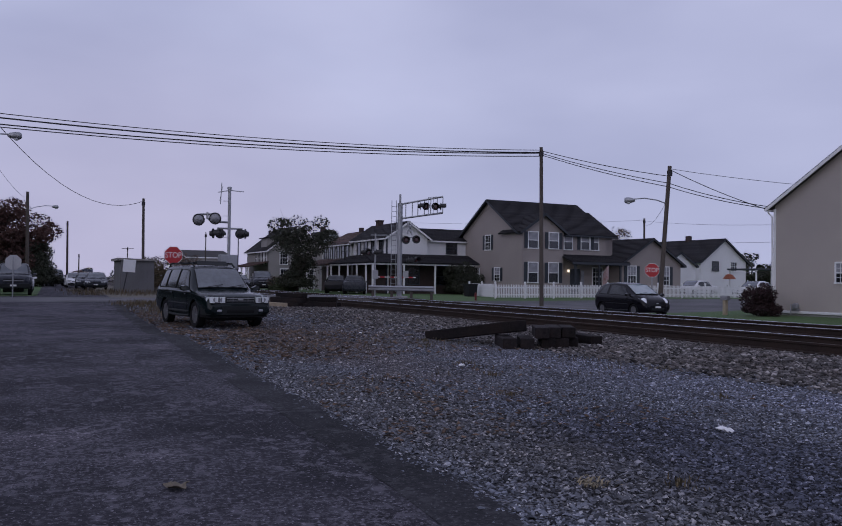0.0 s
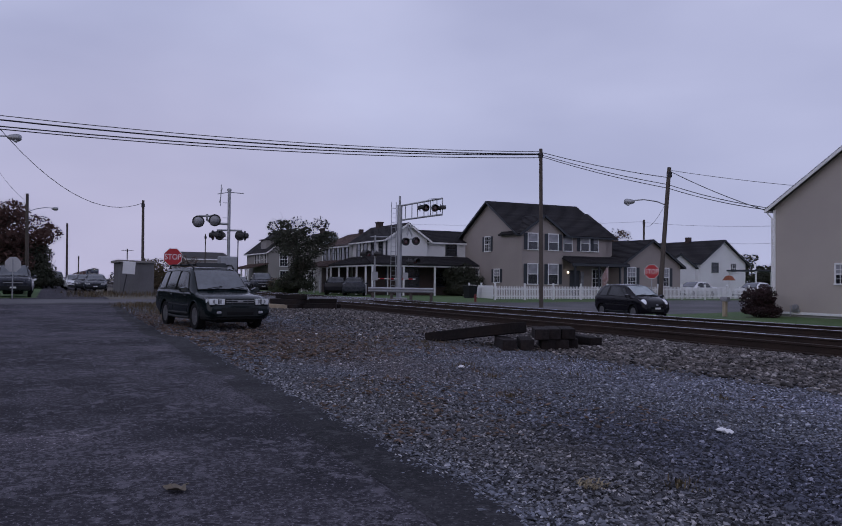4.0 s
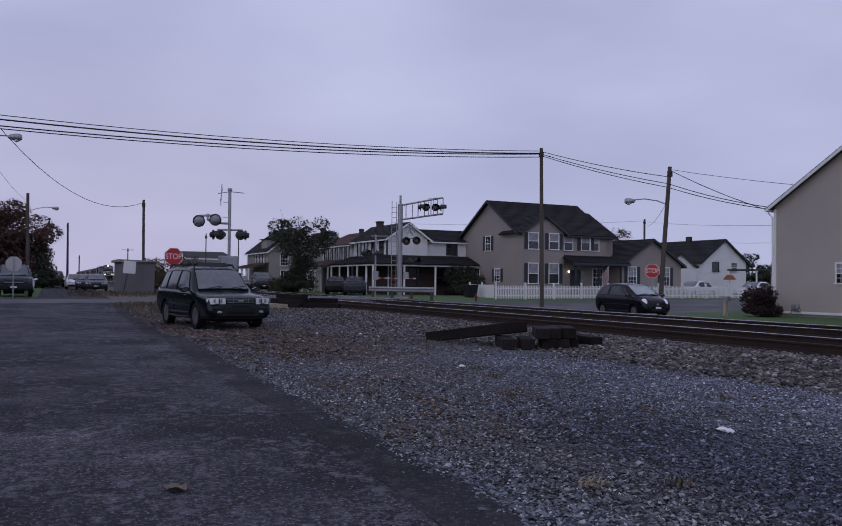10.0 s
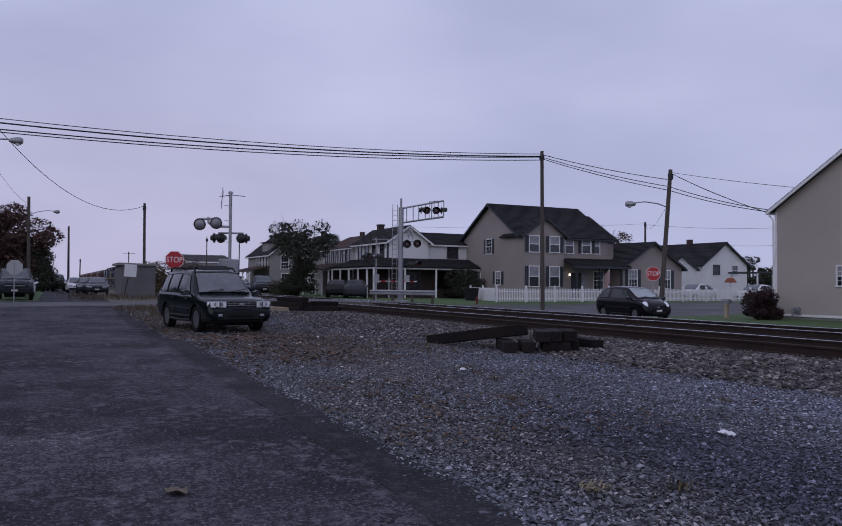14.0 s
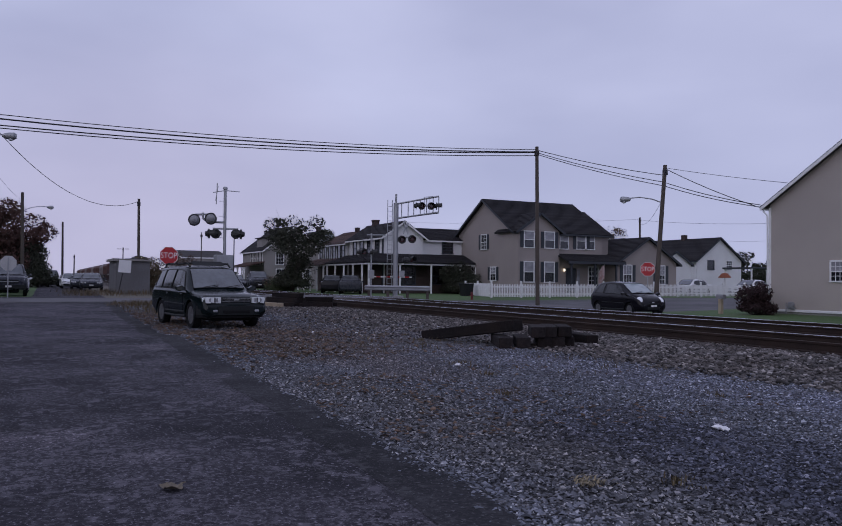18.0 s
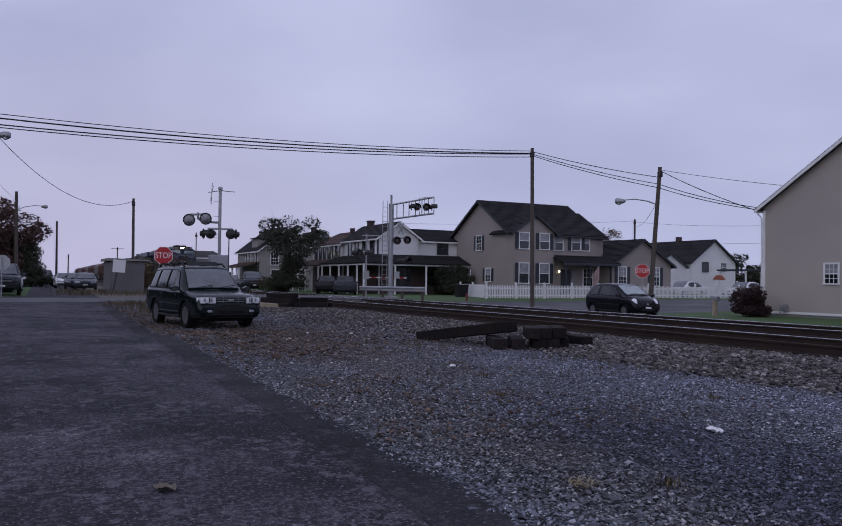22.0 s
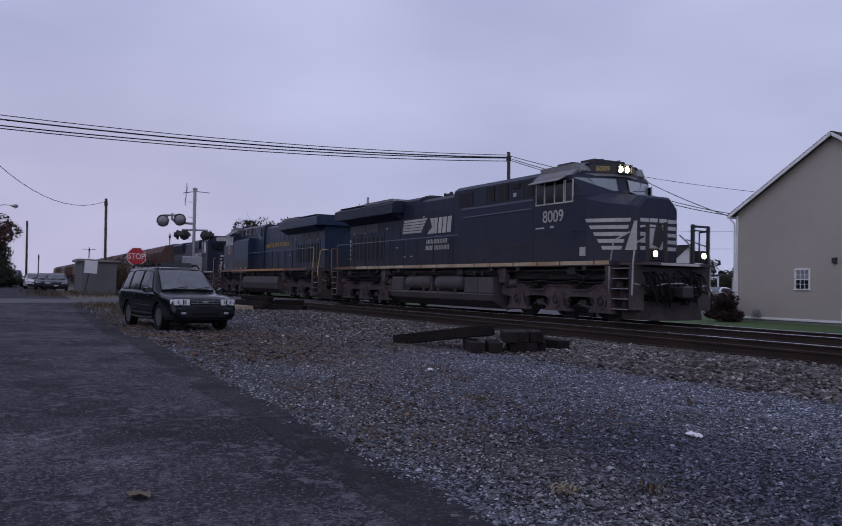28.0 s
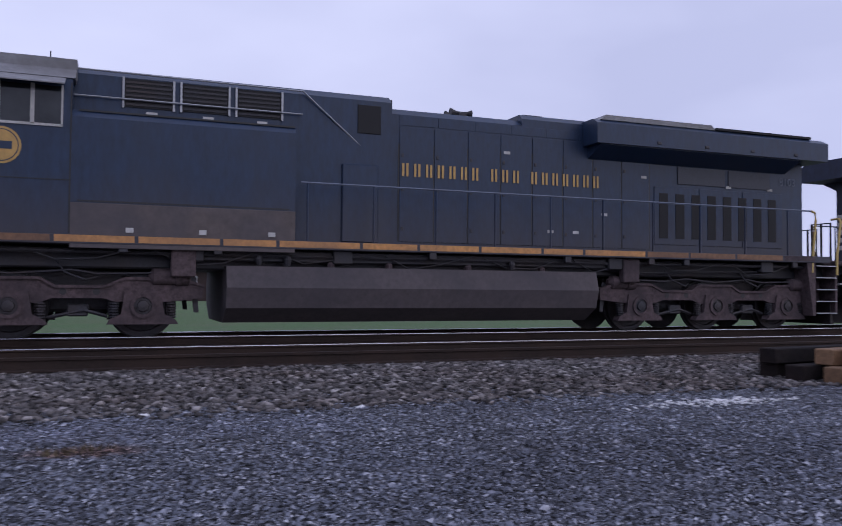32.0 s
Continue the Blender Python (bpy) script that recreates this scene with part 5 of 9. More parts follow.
    part("nose", Geo().loft([ring(18.93, 1.493, 3.56, 3.68, 0.9), ring(19.8, 1.487, 3.40, 3.62, 0.7), ring(20.3, 1.225, 3.28, 3.56, 0.58), ring(20.95, 0.883, 3.20, 3.50, 0.48), ring(21.22, 0.742, 3.16, 3.46, 0.44), ring(21.3, 0.69, 3.10, 3.40, 0.42)]), body, L)
    # the roof slopes are paler than the cab and the skin on top
    part("cab_roof", Geo().prism([(17.15, 4.20), (18.98, 4.20), (19.08, 4.30), (18.95, 4.53), (17.15, 4.53)], -1.22, 1.22, "y").prism([(-1.52, 4.15), (1.52, 4.15), (1.02, 4.50), (-1.02, 4.50)], 17.16, 18.97, "x"), "loco_roof", cab, "pale cab roof edge")
    part("roof_skin", Geo().prism([(-1.0, 4.495), (1.0, 4.495), (0.9, 4.56), (-0.9, 4.56)], 17.15, 19.05, "x"), body, cab)
    part("roof_unit", Geo().box(17.35, 18.1, -0.75, 0.6, 4.55, 4.70, 0.02).box(18.4, 19.02, -0.7, 0.5, 4.55, 4.69, 0.02).disc([(0, 0.05), (0.12, 0.05)], (18.55, -0.5, 4.6), "z", 8).disc([(0, 0.05), (0.12, 0.05)], (18.9, -0.3, 4.6), "z", 8).disc([(0, 0.05), (0.12, 0.05)], (18.95, 0.3, 4.6), "z", 8), "steel_dark", cab)
    part("visor", Geo().prism([(18.9, -1.1), (19.03, -1.1), (19.47, -0.2), (19.47, 0.2), (19.03, 1.1), (18.9, 1.1)], 4.15, 4.225, "z"), "loco_roof", cab, "pale ledge over the windscreen")
    board = part("number_board", Geo().prism([(19.02, -0.90), (19.50, -0.24), (19.50, 0.24), (19.02, 0.90)], 4.226, 4.50, "z"), "black_paint", cab)
    for s in (-1, 1):
        words("8009" if not blue else "8103", 0.21, "rail_yellow", board, pose(19.268, s * 0.575, 4.365, 90, 0, 90 + s * 36), "road_number", 0.003, 0.95)
    for y in (-0.12, 0.12):
        part("headlight", Geo().disc([(0, 0.092), (0.012, 0.092), (0.02, 0.06)], (19.502, y, 4.365), "x", 16), "lamp_warm" if not blue else "car_lamp", board, "lit twin headlight" if not blue else "")
    # baffle added round the lamps to keep their glow off the nose
    part("headlight_hood", Geo().box(19.49, 19.58, -0.26, 0.26, 4.235, 4.25).box(19.49, 19.60, -0.26, 0.26, 4.485, 4.50).box(19.49, 19.58, -0.26, -0.24, 4.24, 4.49).box(19.49, 19.58, 0.24, 0.26, 4.24, 4.49).box(19.49, 19.56, -0.015, 0.015, 4.24, 4.49), "black_paint", board)
    part("nose_antenna", Geo().disc([(0, 0.10), (0.05, 0.10), (0.09, 0.06)], (20.2, -0.35, 3.57), "z", 12), "black_paint", L)
    part("nose_rail", Geo().tube([(20.6, -0.4, 3.5), (20.62, -0.4, 3.62), (21.15, -0.38, 3.58), (21.18, -0.38, 3.44)], 0.014, 5), "loco_rail", L)
    # windscreen: two raked panes and wipers
    for s in (-1, 1):
        def pane(k, z, o):
            return Vector((lerp(18.95, 19.6 - (z - 3.6) * 0.333, k) + 0.91 * o, s * (lerp(1.5, 0.12, k) + 0.41 * o), z + 0.2 * o))
        gl = Geo().add([pane(k, z, o) for o in (0.008, 0.022) for k, z in ((0.07, 4.08), (0.93, 4.08), (0.93, 3.72), (0.05, 3.64))], [(0, 1, 2, 3), (4, 5, 6, 7), (0, 1, 5, 4), (1, 2, 6, 5), (2, 3, 7, 6), (3, 0, 4, 7)])
        # the pane's pale colour stands in for reflected sky
        ws = part("windscreen", gl, "screen_pale", cab, "raked windscreen pane, sky reflection in its colour")
        part("wiper", Geo().tube([pane(0.35, 4.08, 0.03), pane(0.5, 3.86, 0.035)], 0.012, 5), "black_paint", ws)
        # side windows with pale frames, sunshade
        for a, b in ((17.36, 17.74), (17.80, 18.22), (18.27, 18.66), (18.76, 19.06)):
            wn_ = part("cab_window", Geo().box(a, b, s * 1.50 - 0.012, s * 1.50 + 0.012, 3.40, 4.0), "car_glass", cab, "dark cab side window")
            part("window_frame", Geo().box(a - 0.03, a, s * 1.505 - 0.015, s * 1.505 + 0.015, 3.38, 4.02).box(b, b + 0.03, s * 1.505 - 0.015, s * 1.505 + 0.015, 3.38, 4.02).box(a - 0.03, b + 0.03, s * 1.505 - 0.015, s * 1.505 + 0.015, 3.36, 3.40), "loco_white", wn_)
        part("sunshade", Geo().prism([(s * 1.5, 4.12), (s * 1.80, 3.98), (s * 1.80, 4.0), (s * 1.5, 4.15)][::s], 17.3, 18.75, "x"), "loco_roof", cab, "grey window sunshade")
        part("cab_seam", Geo().box(17.2, 17.225, s * 1.502 - 0.005, s * 1.502 + 0.005, 1.68, 4.08).box(17.2, 19.5, s * 1.502 - 0.005, s * 1.502 + 0.005, 2.52, 2.535), "black_paint", cab)
        for x in (18.25,) if blue else ():
            for k in range(10):
                part("louvre", Geo().box(x, x + 0.7, s * 1.503 - 0.005, s * 1.503 + 0.005, 1.86 + k * 0.055, 1.885 + k * 0.055), "black_paint", cab)
        part("tank_placard", Geo().box(19.46, 19.76, s * 1.503 - 0.006, s * 1.503 + 0.006, 1.81, 2.06), "loco_white", cab)
        # the road number and the maker's small print as bars
        if not blue:
            words("8009", 0.50, "loco_white", cab, pose(18.17, s * 1.506, 2.99, 90, 0, 0 if s < 0 else 180), "road_number", 0.004, 1.0)
            part("small_print", Geo().box(17.35, 17.75, s * 1.506 - 0.004, s * 1.506 + 0.004, 2.66, 2.70), "loco_white", cab)
            part("small_print", Geo().box(18.05, 18.22, s * 1.506 - 0.004, s * 1.506 + 0.004, 2.66, 2.73), "loco_white", cab)
        else:
            part("round_emblem", Geo().disc([(0, 0.29), (s * 0.008, 0.29)], (18.2, s * 1.503, 3.02), "y", 24), "loco_gold", cab, "round gold railway emblem")
            part("emblem_ring", Geo().disc([(0, 0.255), (s * 0.004, 0.255)], (18.2, s * 1.511, 3.02), "y", 24), body, cab)
            part("emblem_core", Geo().disc([(0, 0.24), (s * 0.004, 0.24)], (18.2, s * 1.515, 3.02), "y", 24), "loco_gold", cab)
            part("emblem_bar", Geo().box(18.04, 18.36, s * 1.521 - 0.003, s * 1.521 + 0.003, 2.96, 3.08), body, cab)
        # nose stripes follow the taper of the side
        for k in range(5):
            z = 2.79 - k * 0.19
            x0 = 19.80 + k * 0.12
            def at_x(x):
                return 1.487 - (x - 19.8) * 0.525 + 0.012
            e = [(x, s * at_x(x), q) for x, q in ((x0, z - 0.05), (20.80 + (z - 2.02) * 0.32, z - 0.05), (20.83 + (z - 2.02) * 0.32, z + 0.05), (x0 - 0.05, z + 0.05))]
            part("nose_stripe", Geo().loft([e, [(x, y - s * 0.02, q) for x, y, q in e]]), line, L)
            for y0, y1 in ((0.35, 0.66),):
                part("nose_stripe", Geo().box(21.29, 21.306, min(s * y0, s * y1), max(s * y0, s * y1), z - 0.05, z + 0.05), line, L)
    for s in (-1, 1):
        e = [(x, s * (1.487 - (x - 19.8) * 0.525 + 0.014), z) for x, z in ((20.92, 1.97), (21.24, 1.97), (21.24, 2.76), (21.17, 2.76))]
        part("side_patch", Geo().loft([e, [(x, y - s * 0.02, z) for x, y, z in e]]), line, L, "plain pale patch with a slanted edge")
    part("nose_patch", Geo().box(21.292, 21.308, -0.32, -0.03, 2.0, 2.85).box(21.292, 21.308, 0.03, 0.32, 2.0, 2.85), line, L, "plain pale patch on the nose")
    part("nose_emblem", Geo().prism([(-0.22, 2.12), (0.05, 2.05), (0.2, 2.3), (0.12, 2.72), (-0.05, 2.78), (-0.15, 2.5)], 21.309, 21.314, "x"), "black_paint", L)
    part("nose_door", Geo().box(21.24, 21.318, -0.34, 0.34, 1.7, 1.98, 0.01), body, L)
    # lettering on the hood: plain slanted shapes
    for s in (-1, 1):
        y = s * 0.978
        if blue:
            x = 11.48
            for n in (7, 3, 7):
                for i in range(n):
                    part("lettering_bar", Geo().box(x - 0.17, x - 0.125, y - 0.004, y + 0.004, 3.0, 3.25).box(x - 0.085, x - 0.04, y - 0.004, y + 0.004, 3.0, 3.25), "loco_gold", L)
                    x -= 0.245
                x -= 0.17
        else:
            for k in range(5):
                z = 2.99 + k * 0.115
                sh = 0.04 * k
                part("logo_stripe", Geo().prism([(7.39 + sh * 0.6, z), (9.0 + sh * 2.8, z), (9.06 + sh * 2.8, z + 0.085), (7.42 + sh * 0.6, z + 0.085)], y - 0.004, y + 0.004, "y"), line, L)
            part("logo_block", Geo().prism([(9.50, 2.9), (10.02, 2.9), (10.10, 3.5), (9.74, 3.5), (9.90, 3.16)], y - 0.004, y + 0.004, "y"), line, L)
            for a, b in ((10.05, 10.28), (10.36, 10.64), (10.70, 10.98), (11.04, 11.34)):
                part("logo_block", Geo().prism([(a, 2.9), (b - 0.02, 2.9), (b + 0.06, 3.5), (a + 0.08, 3.5)], y - 0.004, y + 0.004, "y"), line, L)
            for z, a, n in ((2.51, 9.46, 7), (2.27, 9.40, 8)):
                for i in range(n):
                    g = Geo()
                    for q in (0.0, 0.115):
                        g.prism([(a + i * 0.235 + q, z), (a + i * 0.235 + q + 0.06, z), (a + i * 0.235 + q + 0.09, z + 0.17), (a + i * 0.235 + q + 0.03, z + 0.17)], y - 0.004, y + 0.004, "y")
                    part("lettering_bar", g, line, L)
        if blue:
            words("8103", 0.25, "loco_rail", L, pose(1.86, s * 0.962, 3.40, 90, 0, 0 if s < 0 else 180), "road_number", 0.004, 1.0)
        else:
            words("8009", 0.24, "loco_white", L, pose(2.22, s * 0.966, 3.30, 90, 0, 0 if s < 0 else 180), "road_number", 0.004, 1.0)
        # rear corner stripes
        for k in range(5):
            if not blue:
                part("end_stripe", Geo().box(1.842, 1.85, min(s * 0.35, s * 0.93), max(s * 0.35, s * 0.93), 2.0 + k * 0.21, 2.12 + k * 0.21), line, L)
            if not blue:
                part("end_stripe", Geo().prism([(1.87, 2.0 + k * 0.21), (2.10 + 0.07 * k, 2.0 + k * 0.21), (2.16 + 0.07 * k, 2.11 + k * 0.21), (1.87, 2.11 + k * 0.21)], s * 0.953 - 0.004, s * 0.953 + 0.004, "y"), line, L)
    # roof furniture
    part("exhaust", Geo().box(7.95, 8.55, -0.4, 0.4, 4.40, 4.52, 0.02).box(8.02, 8.48, -0.3, 0.3, 4.51, 4.57), "steel_dark", L)
    for y in (-0.28, 0.0, 0.28):
        part("horn", Geo().disc([(-0.20, 0.08), (-0.11, 0.04), (0, 0.03), (0.14, 0.04), (0.27, 0.09)], (9.88, y, 4.48), "x", 10), "steel_dark", L)
        part("horn_foot", Geo().box(9.8, 9.98, y - 0.05, y + 0.05, 4.30, 4.48), "steel_dark", L)
    part("roof_edge", Geo().box(11.6, 11.72, -0.85, 0.85, 4.28, 4.47, 0.01), "steel_dark", L)
    part("antenna", Geo().tube([(17.6, 0.4, 4.6), (17.6, 0.4, 4.85)], 0.012, 5).tube([(17.4, -0.3, 4.6), (17.7, -0.3, 4.76), (18.0, -0.3, 4.6)], 0.012, 5), "steel_dark", L)
    # handrails
    for s in (-1, 1):
        y = s * 1.49
        end = wide - 0.1
        posts = [((x, y, 1.66), (x, y, 2.70)) for x in np.arange(2.4, end, 1.22)]
        hand_rail(L, [(1.68, y, 2.70), (end, y, 2.70)] + ([] if blue else [(end + 0.35, y * 1.01, 3.28), (17.1, y * 1.01, 3.30)]), [], "loco_rail")
        for a_, b_ in posts:
            part("rail_post", Geo().tube([a_, b_], 0.021, 6), body, L)
        hand_rail(L, [(1.70, y, 2.70), (1.58, y, 2.66), (1.56, y, 2.5), (1.66, y, 1.6), (1.68, y, 1.3)], [], "rail_yellow" if blue else "loco_stripe_dull", 0.028, "grab_iron")
        hand_rail(L, [(0.92, y, 1.25), (0.92, y, 1.65), (0.74, y * 0.97, 2.5), (0.66, y * 0.9, 2.58), (0.62, y * 0.72, 2.58)], [], "rail_yellow" if blue else "loco_stripe_dull", 0.028, "grab_iron")
        hand_rail(L, [(20.62, y * 0.99, 0.55), (20.64, y, 1.5), (20.7, y * 0.95, 2.2), (20.78, y * 0.62, 2.45)], [], "sign_back", 0.022, "grab_iron")
        hand_rail(L, [(21.42, y * 0.95, 0.75), (21.45, y * 0.95, 1.6), (21.44, y * 0.9, 2.1), (21.2, y * 0.50, 2.3)], [], "sign_back", 0.022, "grab_iron")
        step_well(L, 1.25, s, -1)
        step_well(L, 21.05, s, 1)
        # end platforms: posts, rails
        hand_rail(L, [(0.62, s * 1.05, 1.6), (0.62, s * 1.05, 2.5), (0.62, s * 0.5, 2.5), (0.62, s * 0.5, 1.6)], [((0.62, s * 0.78, 1.6), (0.62, s * 0.78, 2.5))], "black_paint", 0.03, "end_railing")
        hand_rail(L, [(21.85, s * 1.1, 1.6), (21.85, s * 1.1, 2.52), (21.85, s * 0.45, 2.52), (21.85, s * 0.45, 1.6)], [((21.4, s * 1.12, 1.66), (21.4, s * 1.12, 2.5)), ((21.4, s * 1.12, 2.5), (21.85, s * 1.1, 2.52))], "black_paint", 0.028, "end_railing")
        part("end_post", Geo().box(21.80, 21.92, s * 0.5 - 0.05, s * 0.5 + 0.05, 1.6, 2.68, 0.015).box(21.78, 21.88, s * 1.1 - 0.05, s * 1.1 + 0.05, 1.6, 2.66, 0.015).box(21.81, 21.87, min(s * 0.5, s * 1.1), max(s * 0.5, s * 1.1), 2.60, 2.66, 0.01), "black_paint", L)
        dl = part("ditch_light", Geo().disc([(-0.2, 0.10), (-0.16, 0.13), (0.02, 0.13)], (21.9, s * 0.88, 1.84), "x", 14).box(21.6, 21.86, s * 0.88 - 0.14, s * 0.88 + 0.14, 1.66, 1.98, 0.02), "black_paint", L)
        part("lens", Geo().disc([(0, 0.085), (0.012, 0.08), (0.02, 0.05)], (21.915, s * 0.88, 1.84), "x", 14), "lamp_ditch" if not blue else "car_lamp", dl, "lit ditch light lens" if not blue else "")
    part("rear_platform", Geo().box(0.55, 1.9, -1.3, 1.3, 1.5, 1.6, 0.01), "loco_under", L)
    part("front_platform", Geo().box(20.76, 21.95, -1.25, 1.25, 1.54, 1.62, 0.01), "loco_under", L)
    part("front_edge", Geo().box(21.945, 21.955, -0.7, 0.7, 1.545, 1.615), "loco_white", L)
    for x, f in ((0.72, -1), (21.75, 1)):
        part("end_plate", Geo().box(min(x, x + f * 0.08), max(x, x + f * 0.08), -1.0, 1.0, 0.75, 1.52, 0.02), "steel_dark", L)
        part("pilot", Geo().loft([[(x - f * 0.35, -1.42, 0.62), (x - f * 0.35, 1.42, 0.62), (x - f * 0.35, 1.42, 0.12), (x - f * 0.35, -1.42, 0.12)], [(x - f * 0.05, -1.05, 0.60), (x - f * 0.05, 1.05, 0.60), (x + f * 0.12, 1.1, 0.11), (x + f * 0.12, -1.1, 0.11)], [(x + f * 0.02, -0.5, 0.58), (x + f * 0.02, 0.5, 0.58), (x + f * 0.38, 0.45, 0.10), (x + f * 0.38, -0.45, 0.10)]]), "loco_grime", L, "grimy steel plough")
        coupler(L, x - f * 0.05, f)
    # the nose is short; platform, steps and draft gear stand ahead of it
    def ease(name):
        if name.startswith(("platform", "front_", "end_railing", "end_post", "ditch_light", "lens")):
            return 21.05, 0.75, 0.0
        if name.startswith(("coupler", "cable", "air_hose", "hose", "cut_lever", "pilot", "end_plate")):
            return 19.2, 0.84, 0.02
        if name.startswith(("nose", "side_patch", "tank_placard")):
            return 19.2, 0.81, 0.0
        return 99.0, 1.0, 0.0
    done = set()
    for ob in L.children_recursive:
        if ob.data.name in done or ob.location.length > 0.01:
            continue
        done.add(ob.data.name)
        start, rate, ahead = ease(ob.name)
        for p in ob.data.vertices:
            if p.co.x > start:
                p.co.x = start + (p.co.x - start) * rate + ahead
    return L


def third_unit():
    """An older four-window road switcher behind the two big units."""
    L = thing("locomotive", "older black diesel locomotive with white stripes on a low nose", "locomotive")
    part("underframe", Geo().box(0.9, 20.1, -1.1, 1.1, 1.15, 1.5).box(0.7, 20.3, -1.5, 1.5, 1.46, 1.62, 0.02), "steel_dark", L)
    part("fuel_tank", Geo().prism([(-0.9, 0.25), (0.9, 0.25), (1.4, 0.6), (1.4, 1.2), (-1.4, 1.2), (-1.4, 0.6)], 7.2, 13.2, "x"), "loco_under", L)
    for xc in (4.0, 17.0):
        bogie(L, xc)
    part("hood", Geo().prism([(-0.92, 1.62), (0.92, 1.62), (0.92, 4.0), (0.75, 4.15), (-0.75, 4.15), (-0.92, 4.0)], 1.6, 16.0, "x"), "loco_black", L)
    part("radiator", Geo().prism([(-0.98, 3.3), (0.98, 3.3), (1.2, 4.0), (1.0, 4.2), (-1.0, 4.2), (-1.2, 4.0)], 2.0, 6.5, "x"), "loco_black", L)
    part("dynamic_brake", Geo().prism([(-1.1, 3.5), (1.1, 3.5), (1.1, 4.1), (0.9, 4.25), (-0.9, 4.25), (-1.1, 4.1)], 9.6, 13.2, "x"), "loco_black", L)
    cab = part("cab", Geo().prism([(-1.5, 1.62), (1.5, 1.62), (1.5, 3.95), (0.9, 4.35), (-0.9, 4.35), (-1.5, 3.95)], 16.0, 18.2, "x"), "loco_black", L)
    part("short_hood", Geo().box(18.2, 19.7, -0.9, 0.9, 1.62, 3.0, 0.08), "loco_black", L)
    part("number_board", Geo().box(18.19, 18.26, -0.85, 0.85, 3.95, 4.25), "loco_white", cab)
    for s in (-1, 1):
        part("cab_window", Geo().box(16.4, 17.6, s * 1.502 - 0.01, s * 1.502 + 0.01, 3.1, 3.8), "glass", cab)
        part("window_frame", Geo().box(16.33, 17.67, s * 1.496 - 0.01, s * 1.496 + 0.01, 3.03, 3.87), "loco_white", cab)
        part("windscreen", Geo().box(18.195, 18.22, min(s * 0.3, s * 1.2), max(s * 0.3, s * 1.2), 3.2, 3.8), "car_glass", cab)
        part("sill_stripe", Geo().box(1, 20, s * 1.503 - 0.004, s * 1.503 + 0.004, 1.52, 1.60), "loco_white", L)
        for k in range(5):
            part("nose_stripe", Geo().box(19.69, 19.706, min(s * 0.1, s * 0.86), max(s * 0.1, s * 0.86), 1.75 + k * 0.24, 1.87 + k * 0.24), "loco_white", L)
            part("logo_stripe", Geo().box(12.3, 13.6, s * 0.924 - 0.005, s * 0.924 + 0.005, 2.6 + k * 0.12, 2.68 + k * 0.12), "loco_white", L)
        part("lettering_bar", Geo().box(10.2, 12.1, s * 0.924 - 0.005, s * 0.924 + 0.005, 2.62, 3.15), "loco_white", L)
        posts = [((x, s * 1.46, 1.62), (x, s * 1.46, 2.65)) for x in np.arange(1.2, 15.8, 1.5)]
        hand_rail(L, [(0.8, s * 1.46, 1.62), (0.9, s * 1.46, 2.65), (15.8, s * 1.46, 2.65)], posts, "steel_dark")
        hand_rail(L, [(20.1, s * 1.46, 0.5), (20.1, s * 1.46, 2.5), (19.6, s * 1.2, 2.6)], [], "sign_back", 0.022, "grab_iron")
        step_well(L, 1.1, s, -1)
        step_well(L, 19.7, s, 1)
    for x, f in ((0.7, -1), (20.2, 1)):
        part("end_plate", Geo().box(min(x, x + f * 0.1), max(x, x + f * 0.1), -1.4, 1.4, 0.3, 1.5, 0.03), "loco_under", L)
        coupler(L, x, f)
    h = Geo()
    for x in (3.0, 4.3, 5.6, 10.5, 11.8):
        h.disc([(0, 0.55), (0.12, 0.55), (0.14, 0.4)], (x, 0, 4.18), "z", 14)
    part("roof_fans", h, "steel_dark", L)
    return L


def small_bogie(parent, xc):
    b = part("truck", Geo().box(-0.4, 0.4, -0.9, 0.9, 0.5, 0.75, 0.04), "loco_under", parent, at=pose(xc, 0, 0))
    for s in (-1, 1):
        part("side_frame", Geo().prism([(-1.1, 0.38), (-0.6, 0.38), (-0.35, 0.25), (0.35, 0.25), (0.6, 0.38), (1.1, 0.38), (1.05, 0.62), (0.5, 0.78), (-0.5, 0.78), (-1.05, 0.62)], s * 0.95, s * 1.12, "y"), "loco_under", b)
    for a in (-0.88, 0.88):
        g = Geo()
        for s in (-1, 1):
            g.disc([(s * 0.68, 0.48), (s * 0.73, 0.46), (s * 0.82, 0.455), (s * 0.82, 0.1)], (a, 0, 0.455), "y", 18)
        part("wheelset", g, "loco_under", b)


